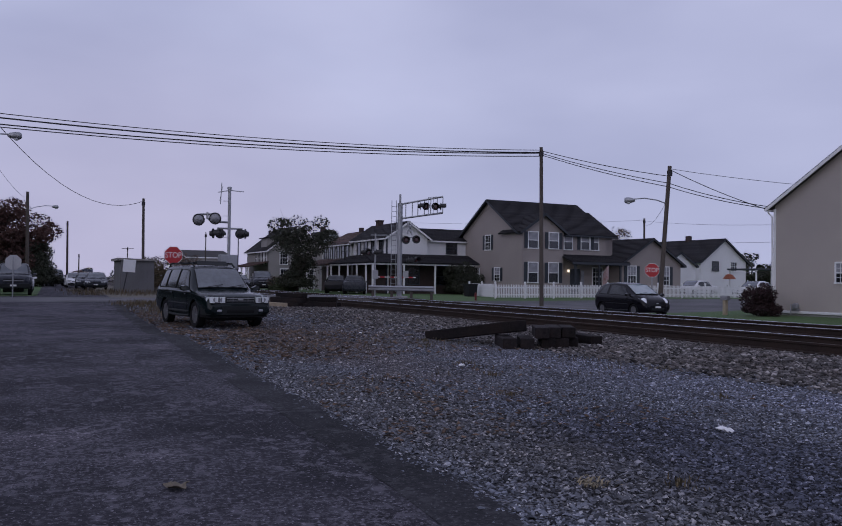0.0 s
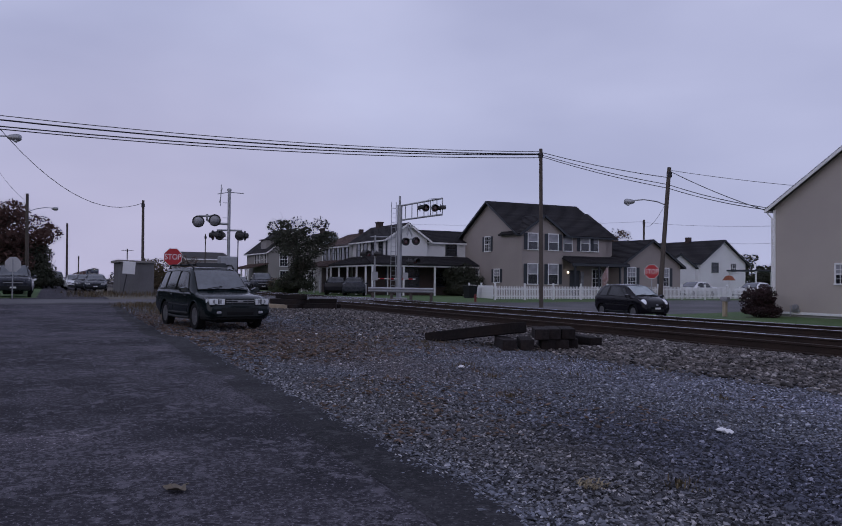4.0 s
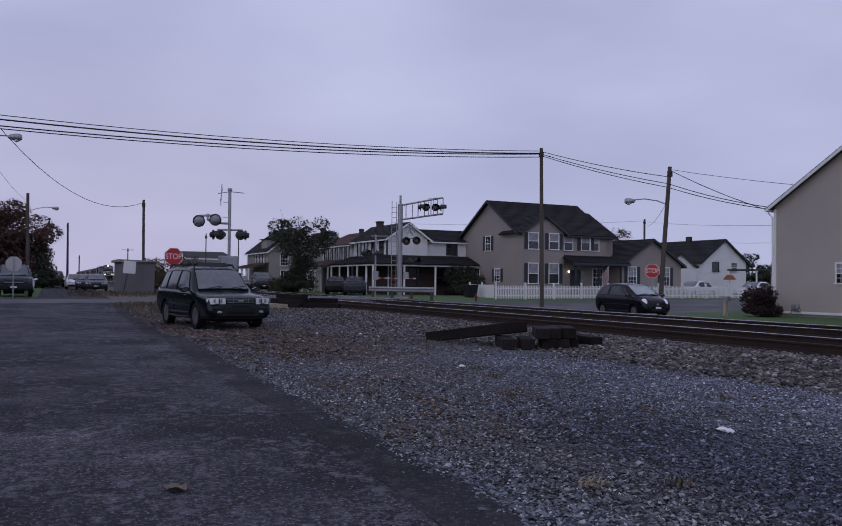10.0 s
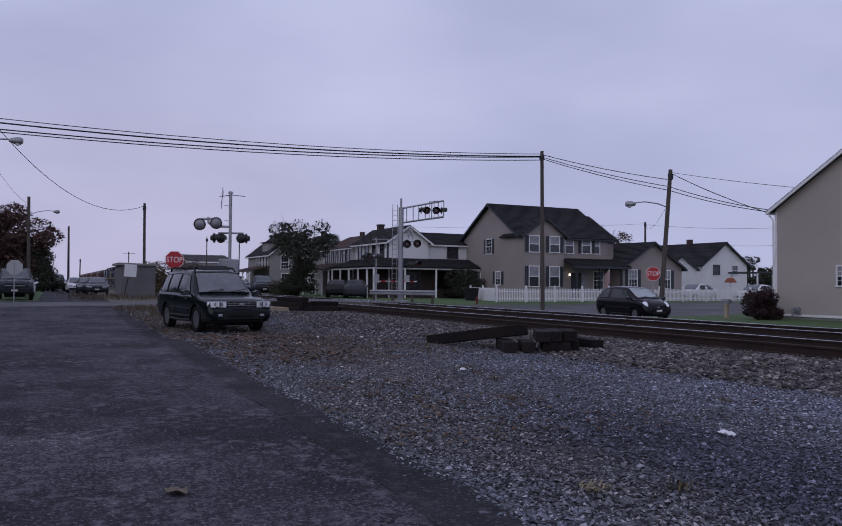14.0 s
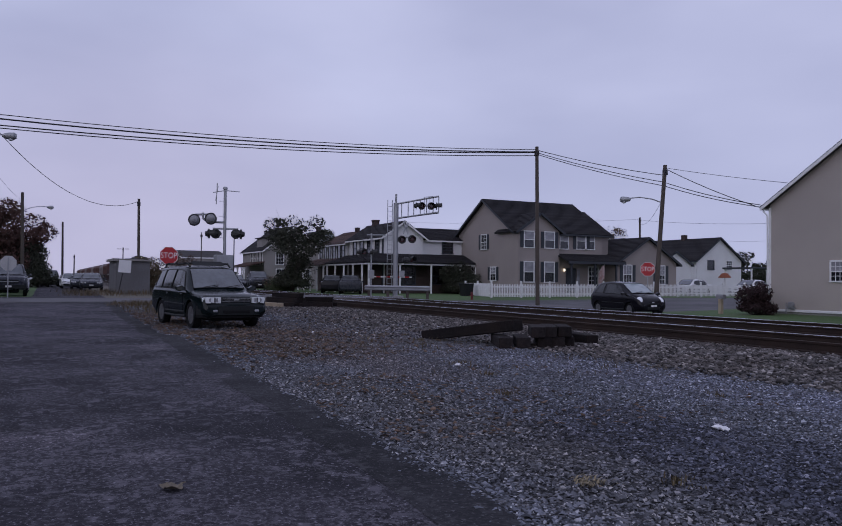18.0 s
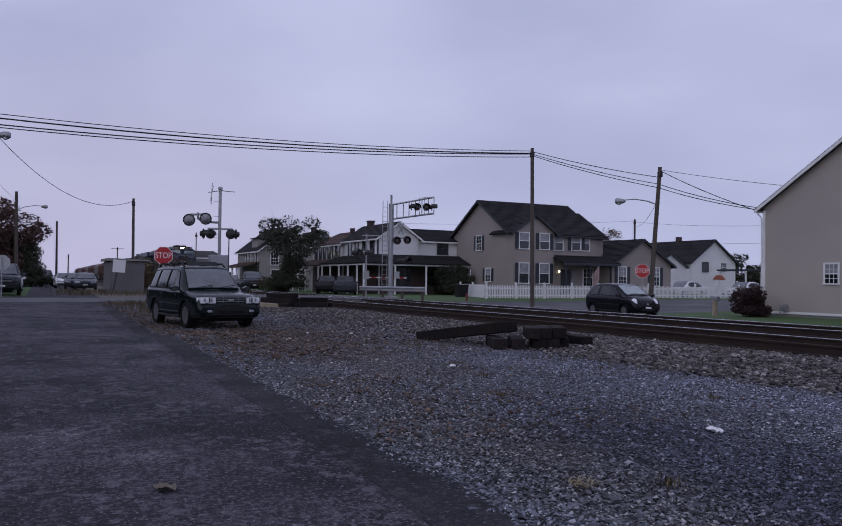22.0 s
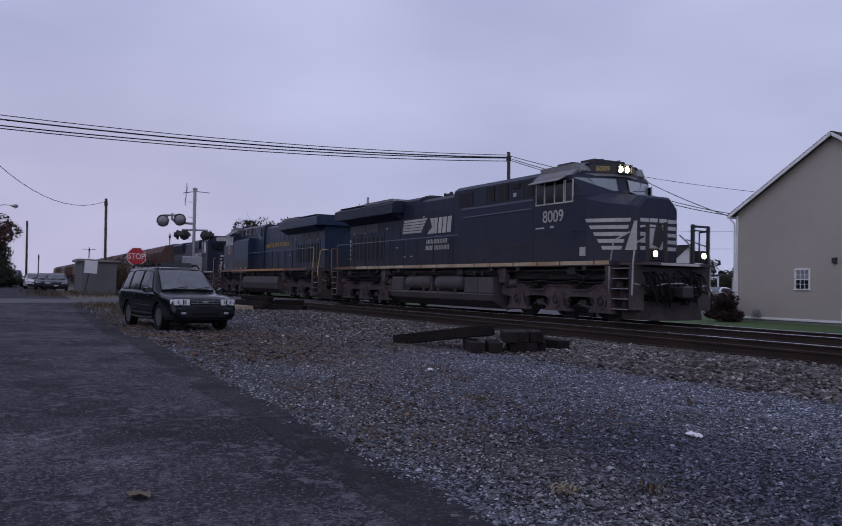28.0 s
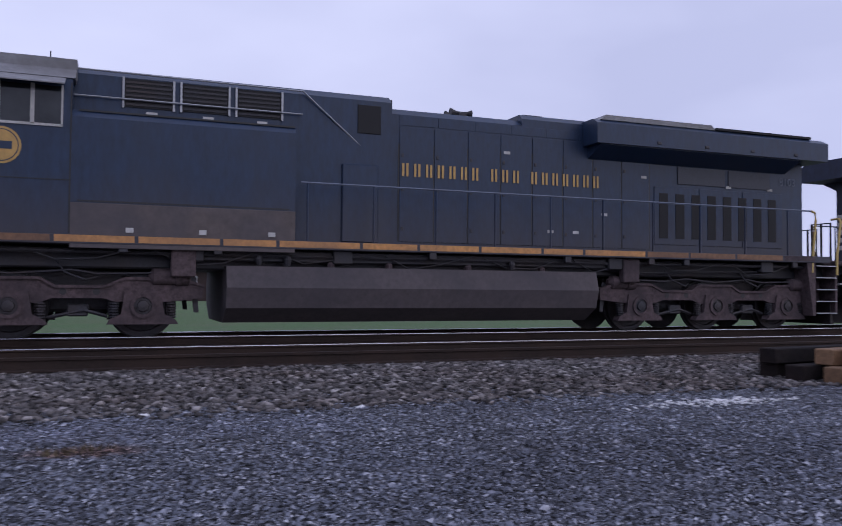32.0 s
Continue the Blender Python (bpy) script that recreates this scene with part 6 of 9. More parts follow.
def hopper(mat, label):
    """A ribbed covered hopper with sloping chutes."""
    W = thing("hopper_wagon", label, "freight wagon", group="freight wagons of the train")
    part("body", Geo().prism([(-1.45, 1.55), (1.45, 1.55), (1.58, 2.2), (1.58, 3.55), (1.2, 4.15), (0.5, 4.4), (-0.5, 4.4), (-1.2, 4.15), (-1.58, 3.55), (-1.58, 2.2)], 1.7, 14.5, "x"), mat, W)
    for s in (-1, 1):
        slab_row("rib", W, mat, 1.6, 14.6, s * 1.6, 1.6, 3.6, 0.05, 14, 0.82)
    for x in (3.4, 6.6, 9.8, 12.8):
        part("chute", Geo().loft([[(x - 1.3, -1.2, 1.56), (x + 1.3, -1.2, 1.56), (x + 1.3, 1.2, 1.56), (x - 1.3, 1.2, 1.56)], [(x - 0.3, -0.6, 0.5), (x + 0.3, -0.6, 0.5), (x + 0.3, 0.6, 0.5), (x - 0.3, 0.6, 0.5)]]), mat, W)
    part("end_sill", Geo().box(0.45, 1.7, -1.3, 1.3, 1.0, 1.25).box(14.5, 15.75, -1.3, 1.3, 1.0, 1.25), mat, W)
    part("running_board", Geo().box(1.2, 15.0, -0.35, 0.35, 4.42, 4.46), "steel_galv", W)
    for x in (0.7, 15.4):
        part("ladder", Geo().tube([(x, -1.3, 1.0), (x, -1.3, 4.3)], 0.03, 5).tube([(x, -0.8, 1.0), (x, -0.8, 4.3)], 0.03, 5), "steel_dark", W)
    for xc in (2.0, 14.2):
        small_bogie(W, xc)
    coupler(W, 0.45, -1)
    coupler(W, 15.75, 1)
    return W


lead_unit = locomotive(False, "grimy black diesel locomotive with lit headlights and white stripes")
second_unit = locomotive(True, "dark blue diesel locomotive with gold striping, coupled back to front")
old_unit = third_unit()
brown = hopper("wagon_brown", "rusty red-brown covered hopper wagon")
grey = hopper("wagon_grey", "weathered grey covered hopper wagon")
wagons = [brown, grey] + [copy_thing((brown, brown, grey)[i % 3], pose(0, 0, 0)) for i in range(12)]


# where the joint between the first two units is, in metres along the track
JOINT = [(0.0, -402.0), (6.0, -324.0), (10.0, -272.0), (14.0, -220.0), (18.5, -161.5), (21.0, -128.5), (23.0, -102.6), (24.0, -89.6), (25.0, -76.6), (25.5, -70.1), (26.5, -56.9), (27.5, -43.8), (28.0, -37.3), (28.5, -30.8), (29.0, -24.1), (29.5, -17.4), (30.0, -10.6), (30.5, -4.15), (31.0, 2.9), (31.5, 9.8), (32.0, 16.5)]


def run(ob, rear, length, flip=False):
    """Key a unit whose rear end lies that far behind the joint."""
    rows = []
    for t, s in JOINT:
        a, b = s + rear + 3.5, s + rear + length - 3.5
        p, q = Vector((a, bend(a), 0)), Vector((b, bend(b), 0))
        turn = math.degrees(math.atan2(q.y - p.y, q.x - p.x))
        d = (q - p).normalized()
        o = p - d * 3.5 if not flip else q + d * 3.5
        rows.append((t, pose(o.x, TRACK_FAR + o.y, RAIL_TOP, 0, 0, turn + (180 if flip else 0))))
    walk(ob, rows)


def motions():
    run(lead_unit, 0.0, 22.3)
    run(second_unit, -22.3, 22.3, True)
    run(old_unit, -22.0 - 21.0, 21.0)
    back = -22.0 - 21.0
    for w in wagons:
        back -= 16.2
        run(w, back, 16.2)


# ---- houses ----
def lap_wall(parent, p, q, z0, top, mat, lap=0.115, label="", name="wall", thick=0.16):
    """A clapboard wall from p to q (outer face to the right of that way); top(k) is its height at the fraction k of its length."""
    a, b = Vector((*p, 0)), Vector((*q, 0))
    d = (b - a)
    n = Vector((d.y, -d.x, 0)).normalized()
    ks = [i / 24 for i in range(25)]
    hs = [top(k) for k in ks]
    high = max(hs)
    g = Geo()
    z = z0
    while z < high - 0.01:
        mid = z + lap * 0.5
        good = [k for k, h in zip(ks, hs) if h > mid]
        fine = []
        for i in range(24):
            h0, h1 = hs[i], hs[i + 1]
            if (h0 - mid) * (h1 - mid) < 0:
                fine.append(ks[i] + (ks[i + 1] - ks[i]) * (mid - h0) / (h1 - h0))
        span_k = good + fine
        if span_k:
            k0, k1 = min(span_k), max(span_k)
            u, v = a + d * k0, a + d * k1
            z1 = z + lap
            o0, o1 = n * 0.014, n * 0.0
            g.add([u + o0 + Vector((0, 0, z)), v + o0 + Vector((0, 0, z)), v + o1 + Vector((0, 0, z1)), u + o1 + Vector((0, 0, z1)), u + Vector((0, 0, z)), v + Vector((0, 0, z))], [(0, 1, 2, 3), (4, 5, 1, 0)])
        z += lap
    # the wall behind the boards
    outline = [(k, h) for k, h in zip(ks, hs)]
    v = [a + d * k + Vector((0, 0, h - 0.02)) - n * 0.004 for k, h in outline] + [b + Vector((0, 0, z0)) - n * 0.004, a + Vector((0, 0, z0)) - n * 0.004]
    m = len(v)
    v += [c - n * thick for c in v]
    back = Geo().add(v, [tuple(range(m)), tuple(range(m, 2 * m))[::-1]] + [(i, (i + 1) % m, m + (i + 1) % m, m + i) for i in range(m)])
    ob = part(name, back.mesh(name, mat), mat, parent, label)
    me = bpy.data.meshes.new("siding_course")
    me.from_pydata(g.v, [], g.f)
    me.materials.append(M[mat])
    tagged(part("siding_course", me, mat, ob), "", "", "", "stuff")
    return ob


def roof_slope(parent, e0, e1, r1, r0, mat, thick=0.10, course=0.20, label="", name="roof"):
    """A sloping roof in overlapping courses between the eave e0-e1 and the ridge r0-r1."""
    e0, e1, r0, r1 = Vector(e0), Vector(e1), Vector(r0), Vector(r1)
    n = (e1 - e0).cross(r0 - e0).normalized()
    if n.z < 0:
        n = -n
    length = ((r0 + r1) / 2 - (e0 + e1) / 2).length
    k = max(2, int(length / course))
    g = Geo()
    for i in range(k):
        s, t = i / k, (i + 1) / k
        a0, a1, b0, b1 = e0.lerp(r0, s), e1.lerp(r1, s), e0.lerp(r0, t), e1.lerp(r1, t)
        up = n * 0.028
        g.add([a0 + up, a1 + up, b1, b0, a0, a1], [(0, 1, 2, 3), (4, 5, 1, 0)])
    lo = [p - n * thick for p in (e0, e1, r1, r0)]
    hi = [p - n * 0.003 for p in (e0, e1, r1, r0)]
    ob = part(name, Geo().add(hi + lo, [(0, 1, 2, 3), (7, 6, 5, 4), (0, 4, 5, 1), (1, 5, 6, 2), (2, 6, 7, 3), (3, 7, 4, 0)]), mat, parent, label)
    me = bpy.data.meshes.new("shingle_course")
    me.from_pydata(g.v, [], g.f)
    me.materials.append(M[mat])
    tagged(part("shingle_course", me, mat, ob), "", "", "", "stuff")
    return ob


def bar(parent, a, b, w, h, mat, name, label=""):
    """A straight board of section w x h from a to b."""
    a, b = Vector(a), Vector(b)
    d = (b - a).normalized()
    side = d.cross(Vector((0, 0, 1)))
    side = side.normalized() if side.length > 0.01 else Vector((1, 0, 0))
    up = side.cross(d).normalized()
    c = [side * (w / 2) * i + up * (h / 2) * j for i, j in ((-1, -1), (1, -1), (1, 1), (-1, 1))]
    g = Geo().add([a + k for k in c] + [b + k for k in c], [(3, 2, 1, 0), (4, 5, 6, 7), (0, 1, 5, 4), (1, 2, 6, 5), (2, 3, 7, 6), (3, 0, 4, 7)])
    return part(name, g, mat, parent, label)


def gable_block(parent, x0, x1, y0, y1, z0, eave, ridge, along, wall, roof, over=0.3, trim="trim_white", lap=0.115, sides="sewn"):
    """A gabled box; along names the ridge's direction. Walls, roof slopes, rake and eave boards."""
    if along == "y":
        gable = lambda k: eave + (ridge - eave) * (1 - abs(2 * k - 1))
        flat = lambda k: eave
        tops = {"s": gable, "n": gable, "e": flat, "w": flat}
    else:
        gable = lambda k: eave + (ridge - eave) * (1 - abs(2 * k - 1))
        flat = lambda k: eave
        tops = {"s": flat, "n": flat, "e": gable, "w": gable}
    ends = {"s": ((x0, y0), (x1, y0)), "e": ((x1, y0), (x1, y1)), "n": ((x1, y1), (x0, y1)), "w": ((x0, y1), (x0, y0))}
    for k in sides:
        lap_wall(parent, *ends[k], z0, tops[k], wall, lap)
    f = over * (ridge - eave) / ((x1 - x0) / 2 if along == "y" else (y1 - y0) / 2)
    if along == "y":
        xm = (x0 + x1) / 2
        for xe in (x0 - over, x1 + over):
            roof_slope(parent, (xe, y0 - over, eave - f + 0.1), (xe, y1 + over, eave - f + 0.1), (xm, y1 + over, ridge + 0.1), (xm, y0 - over, ridge + 0.1), roof)
            for y in (y0 - over - 0.02, y1 + over + 0.02):
                bar(parent, (xe, y, eave - f - 0.03), (xm, y, ridge - 0.02), 0.04, 0.14, trim, "rake_board")
            bar(parent, (xe, y0 - over, eave - f - 0.01), (xe, y1 + over, eave - f - 0.01), 0.1, 0.12, trim, "gutter")
    else:
        ym = (y0 + y1) / 2
        for ye in (y0 - over, y1 + over):
            roof_slope(parent, (x0 - over, ye, eave - f + 0.1), (x1 + over, ye, eave - f + 0.1), (x1 + over, ym, ridge + 0.1), (x0 - over, ym, ridge + 0.1), roof)
            for x in (x0 - over - 0.02, x1 + over + 0.02):
                bar(parent, (x, ye, eave - f - 0.03), (x, ym, ridge - 0.02), 0.04, 0.14, trim, "rake_board")
            bar(parent, (x0 - over, ye, eave - f - 0.01), (x1 + over, ye, eave - f - 0.01), 0.1, 0.12, trim, "gutter")


FACE = {"s": 0, "e": 90, "n": 180, "w": -90}


def window(parent, x, y, z, w, h, face, shutters=False, glass="glass", frame="trim_white", bars=True):
    """A sash window centred at x, y, z on a wall that faces s, e, n or w."""
    m = pose(x, y, z, 0, 0, FACE[face])
    wn_ = part("window", Geo().box(-w / 2 - 0.07, w / 2 + 0.07, -0.05, 0.02, h / 2, h / 2 + 0.08, 0.008).box(-w / 2 - 0.09, w / 2 + 0.09, -0.08, 0.02, -h / 2 - 0.07, -h / 2, 0.008).box(-w / 2 - 0.07, -w / 2, -0.05, 0.02, -h / 2, h / 2).box(w / 2, w / 2 + 0.07, -0.05, 0.02, -h / 2, h / 2).box(-w / 2, w / 2, -0.035, 0.0, -0.025, 0.025), frame, parent, "white sash window frame" if frame == "trim_white" else "", at=m)
    part("pane", Geo().box(-w / 2, w / 2, -0.012, 0.0, 0.025, h / 2), glass, wn_)
    part("pane", Geo().box(-w / 2, w / 2, -0.008, 0.0, -h / 2, -0.025), "glass", wn_)
    if bars:
        for k in (-1, 1):
            part("muntin", Geo().box(k * w / 6 - 0.01, k * w / 6 + 0.01, -0.022, -0.008, -h / 2, h / 2), frame, wn_)
        for k in (-0.25, 0.25):
            part("muntin", Geo().box(-w / 2, w / 2, -0.021, -0.008, k * h - 0.01, k * h + 0.01), frame, wn_)
    if shutters:
        for k in (-1, 1):
            sh = part("shutter", Geo().box(k * (w / 2 + 0.24) - 0.16, k * (w / 2 + 0.24) + 0.16, -0.045, -0.015, -h / 2 - 0.02, h / 2 + 0.04, 0.008), "shutter", wn_, "dark blue-grey shutter")
            for j in range(6):
                z_ = -h / 2 + 0.08 + j * (h - 0.1) / 6
                part("slat", Geo().box(k * (w / 2 + 0.24) - 0.12, k * (w / 2 + 0.24) + 0.12, -0.052, -0.044, z_, z_ + (h - 0.1) / 9), "trim_dark", sh)
    return wn_


def post(parent, x, y, z0, z1, w, mat, name="porch_post"):
    return part(name, Geo().box(x - w / 2, x + w / 2, y - w / 2, y + w / 2, z0, z1, 0.01).box(x - w * 0.75, x + w * 0.75, y - w * 0.75, y + w * 0.75, z1 - 0.12, z1), mat, parent)


# cream house whose gable faces the tracks
H = thing("cream_house", "two-storey cream clapboard house with a grey shingle roof", "house")
gable_block(H, -28.2, -17.6, 33.2, 38.1, -0.15, 5.05, 8.25, "y", "siding_cream", "shingle_grey", 0.32, "trim_white", lap=0.125, sides="sew")
gable_block(H, -27.3, -16.7, 38.12, 47.0, -0.15, 5.05, 8.35, "y", "siding_cream", "shingle_grey", 0.32, "trim_white", lap=0.125)
part("foundation", Geo().box(-28.15, -17.65, 33.25, 38.1, -0.6, -0.1).box(-27.25, -16.75, 38.1, 46.9, -0.6, -0.1), "concrete", H)
part("base_board", Geo().box(-28.22, -17.6, 33.16, 33.24, -0.22, -0.10, 0.01), "trim_white", H)
window(H, -24.48, 33.19, 1.72, 0.66, 0.86, "s", False, "glass_curtain")
for y in (34.15, 36.85):
    window(H, -17.59, y, 4.0, 0.75, 1.3, "e")
for y in (40.4, 44.6):
    window(H, -16.69, y, 4.0, 0.8, 1.3, "e")
window(H, -17.59, 33.75, 1.15, 0.62, 1.5, "e")
window(H, -17.59, 34.5, 1.15, 0.62, 1.5, "e")
dr = part("patio_door", Geo().box(-17.60, -17.54, 36.30, 36.40, -0.1, 2.05, 0.01).box(-17.60, -17.54, 37.75, 37.85, -0.1, 2.05, 0.01).box(-17.60, -17.54, 36.30, 37.85, 2.05, 2.15, 0.01).box(-17.60, -17.55, 37.02, 37.10, -0.1, 2.05, 0.01), "trim_white", H, "glass patio door in a white frame")
part("pane", Geo().box(-17.60, -17.575, 36.4, 37.02, -0.1, 2.05).box(-17.60, -17.575, 37.10, 37.75, -0.1, 2.05), "glass", dr)
window(H, -16.69, 41.0, 1.3, 0.9, 1.4, "e")
part("wall_lamp", Geo().box(-17.58, -17.46, 35.9, 36.02, 1.75, 1.98, 0.02), "trim_dark", H)
part("downspout", Geo().tube([(-28.5, 33.05, 4.75), (-28.3, 33.12, 4.5), (-28.27, 33.12, -0.2)], 0.045, 8), "trim_white", H)
part("downspout", Geo().tube([(-17.3, 33.05, 4.75), (-17.5, 33.12, 4.5), (-17.53, 33.12, -0.2)], 0.045, 8), "trim_white", H)
part("corner_board", Geo().box(-28.25, -28.13, 33.14, 33.26, -0.1, 4.9, 0.008), "trim_white", H)
part("corner_board", Geo().box(-17.67, -17.55, 33.14, 33.26, -0.1, 4.9, 0.008), "trim_white", H)
part("gas_meter", Geo().disc([(0, 0.16), (-0.12, 0.16), (-0.14, 0.1)], (-26.9, 33.15, 0.12), "y", 14).box(-27.1, -26.7, 33.05, 33.16, -0.1, 0.02, 0.01).tube([(-27.15, 33.05, -0.3), (-27.15, 33.05, 0.2), (-26.95, 33.05, 0.25)], 0.025, 6), "steel_galv", H, "grey gas meter with pipes")
part("utility_box", Geo().box(-22.95, -22.75, 33.05, 33.18, 2.45, 2.7, 0.01), "steel_dark", H)
part("dark_hatch", Geo().box(-22.2, -21.6, 33.1, 33.19, -0.15, 0.35, 0.01), "trim_dark", H)
roof_slope(H, (-15.1, 43.4, 2.35), (-15.1, 47.2, 2.35), (-16.7, 47.2, 2.7), (-16.7, 43.4, 2.7), "trim_white", name="porch_roof", label="white porch roof")
for y in (43.6, 47.0):
    post(H, -15.25, y, -0.3, 2.3, 0.12, "trim_white")
part("porch_floor", Geo().box(-16.7, -15.0, 43.4, 47.1, -0.5, -0.1, 0.02), "concrete", H)
part("roof_vent", Geo().box(-21.5, -21.2, 36.0, 36.3, 7.2, 7.55, 0.03), "trim_white", H)
part("roof_vent", Geo().box(-21.0, -20.7, 40.5, 40.8, 6.9, 7.3, 0.03), "trim_white", H)

# tan two-storey house behind the white fence
H = thing("tan_house", "two-storey tan vinyl house with dark roof, shutters and garage wing", "house")
gable_block(H, -61.4, -52.48, 33.9, 42.3, -0.1, 5.05, 7.75, "y", "siding_tan", "shingle_dark", 0.35, "trim_dark", lap=0.14)
part("foundation", Geo().box(-61.3, -52.5, 33.95, 42.2, -0.5, -0.05), "concrete", H)
gable_block(H, -60.6, -53.3, 42.3, 43.6, -0.1, 5.05, 7.15, "y", "siding_tan", "shingle_dark", 0.3, "trim_dark", lap=0.14, sides="enw")
# front cross gable
lap_wall(H, (-51.98, 33.9), (-51.98, 37.7), -0.1, lambda k: 5.05 + 1.35 * (1 - abs(2 * k - 1)), "siding_tan", 0.14)
lap_wall(H, (-52.5, 33.9), (-51.98, 33.9), -0.1, lambda k: 5.05, "siding_tan", 0.14)
lap_wall(H, (-51.98, 37.7), (-52.5, 37.7), -0.1, lambda k: 5.05, "siding_tan", 0.14)
for ye, s in ((33.55, -1), (38.05, 1)):
    roof_slope(H, (-51.7, ye, 4.95), (-55.0, ye, 4.95), (-55.0, 35.8, 6.5), (-51.7, 35.8, 6.5), "shingle_dark")
    bar(H, (-51.68, ye, 4.84), (-51.68, 35.8, 6.38), 0.04, 0.18, "trim_dark", "rake_board")
for y in (34.85, 36.75):
    window(H, -51.96, y, 4.35, 0.85, 1.2, "e", True, "glass_curtain", bars=False)
    window(H, -51.96, y, 1.85, 0.85, 1.5, "e", True, "glass_curtain", bars=False)
window(H, -52.46, 38.5, 4.35, 0.75, 1.2, "e", False, "glass_curtain", bars=False)
window(H, -52.46, 40.2, 4.4, 0.85, 1.25, "e", True, "glass_curtain", bars=False)
window(H, -52.46, 41.05, 4.4, 0.85, 1.25, "e", False, "glass_curtain", bars=False)
window(H, -57.1, 33.88, 4.3, 0.8, 1.15, "s", True)
window(H, -55.6, 33.88, 1.7, 0.8, 1.0, "s", True, "glass_curtain")
window(H, -58.9, 33.88, 1.75, 0.8, 1.0, "s", False)
# porch
roof_slope(H, (-50.6, 37.6, 2.75), (-50.6, 43.2, 2.75), (-52.5, 43.2, 3.35), (-52.5, 37.6, 3.35), "shingle_dark", name="porch_roof")
bar(H, (-50.6, 37.6, 2.62), (-50.6, 43.2, 2.62), 0.1, 0.2, "trim_dark", "porch_beam")
for y in (38.0, 40.3, 42.4):
    post(H, -50.8, y, -0.1, 2.55, 0.14, "trim_dark")
dr = part("front_door", Geo().box(-52.46, -52.40, 38.7, 39.65, 0.1, 2.2, 0.01), "trim_dark", H, "dark front door")
part("side_light", Geo().box(-52.46, -52.41, 39.75, 40.05, 0.3, 2.1), "glass_curtain", dr)
part("porch_lamp", Geo().disc([(0, 0.05), (0.08, 0.08), (0.18, 0.06)], (-52.3, 38.45, 1.95), "z", 10), "porch_glow", H, "small lit porch lamp")
part("porch_floor", Geo().box(-52.5, -50.6, 37.7, 43.0, -0.4, 0.08, 0.02), "concrete", H)
window(H, -52.46, 41.4, 1.6, 0.9, 1.4, "e", False)
# garage wing
gable_block(H, -59.5, -51.0, 42.6, 48.9, -0.1, 2.75, 4.75, "x", "siding_tan", "shingle_dark", 0.32, "trim_dark", lap=0.14)
for y in (43.7, 47.2):
    window(H, -50.98, y, 1.75, 0.8, 1.45, "e", True, "glass_curtain")

# flag on the porch: cloth in rigid folds on a slanted staff
F = thing("porch_flag", "faded cloth flag hanging from a slanted staff", "flag", pose(-50.7, 40.3, 0))
part("staff", Geo().tube([(0, 0, 1.6), (0.7, 0.3, 2.5)], 0.018, 6), "trim_white", F)
for i in range(6):
    part("fold", Geo().box(0.18 + i * 0.09, 0.27 + i * 0.09, 0.1 + 0.03 * (i % 2), 0.13 + 0.03 * (i % 2) + i * 0.02, 0.75 + i * 0.12, 1.85 + i * 0.11, 0.005), "flag_cloth", F)

# white picket fence
FE = thing("picket_fence", "white picket fence along the lawn", "fence")
pk = Geo().prism([(-0.032, 0.08), (0.032, 0.08), (0.032, 0.92), (0, 1.0), (-0.032, 0.92)], -0.012, 0.012, "x").mesh("picket", "trim_white")
fx = -47.5
k = 0
y = 28.9
while y < 53.2:
    z = ground_z(fx, y)
    part("picket", pk, None, FE, at=pose(fx, y, z))
    y += 0.135
    k += 1
for i in range(11):
    y = 28.85 + i * 2.42
    z = ground_z(fx, y)
    part("fence_post", Geo().box(fx - 0.13, fx - 0.02, y - 0.055, y + 0.055, z - 0.1, z + 1.12, 0.01).prism([(y - 0.075, z + 1.12), (y + 0.075, z + 1.12), (y, z + 1.2)], fx - 0.15, fx, "x"), "trim_white", FE)
    if i < 10:
        for h in (0.28, 0.78):
            bar(FE, (fx - 0.04, y, z + h), (fx - 0.04, y + 2.42, ground_z(fx, y + 2.42) + h), 0.05, 0.09, "trim_white", "fence_rail")
pk2 = Geo().prism([(-0.032, 0.08), (0.032, 0.08), (0.032, 0.92), (0, 1.0), (-0.032, 0.92)], -0.012, 0.012, "y").mesh("picket", "trim_white")
for i in range(40):
    part("picket", pk2, None, FE, at=pose(-47.6 - i * 0.16, 28.7 + i * 0.041, ground_z(-48, 28.9)))
for h in (0.28, 0.78):
    bar(FE, (-47.5, 28.72, h), (-53.95, 30.38, h), 0.05, 0.09, "trim_white", "fence_rail")
for x, y in ((-50.7, 29.58), (-54.0, 30.42)):
    part("fence_post", Geo().box(x - 0.055, x + 0.055, y - 0.05, y + 0.06, -0.1, 1.12, 0.01), "trim_white", FE)

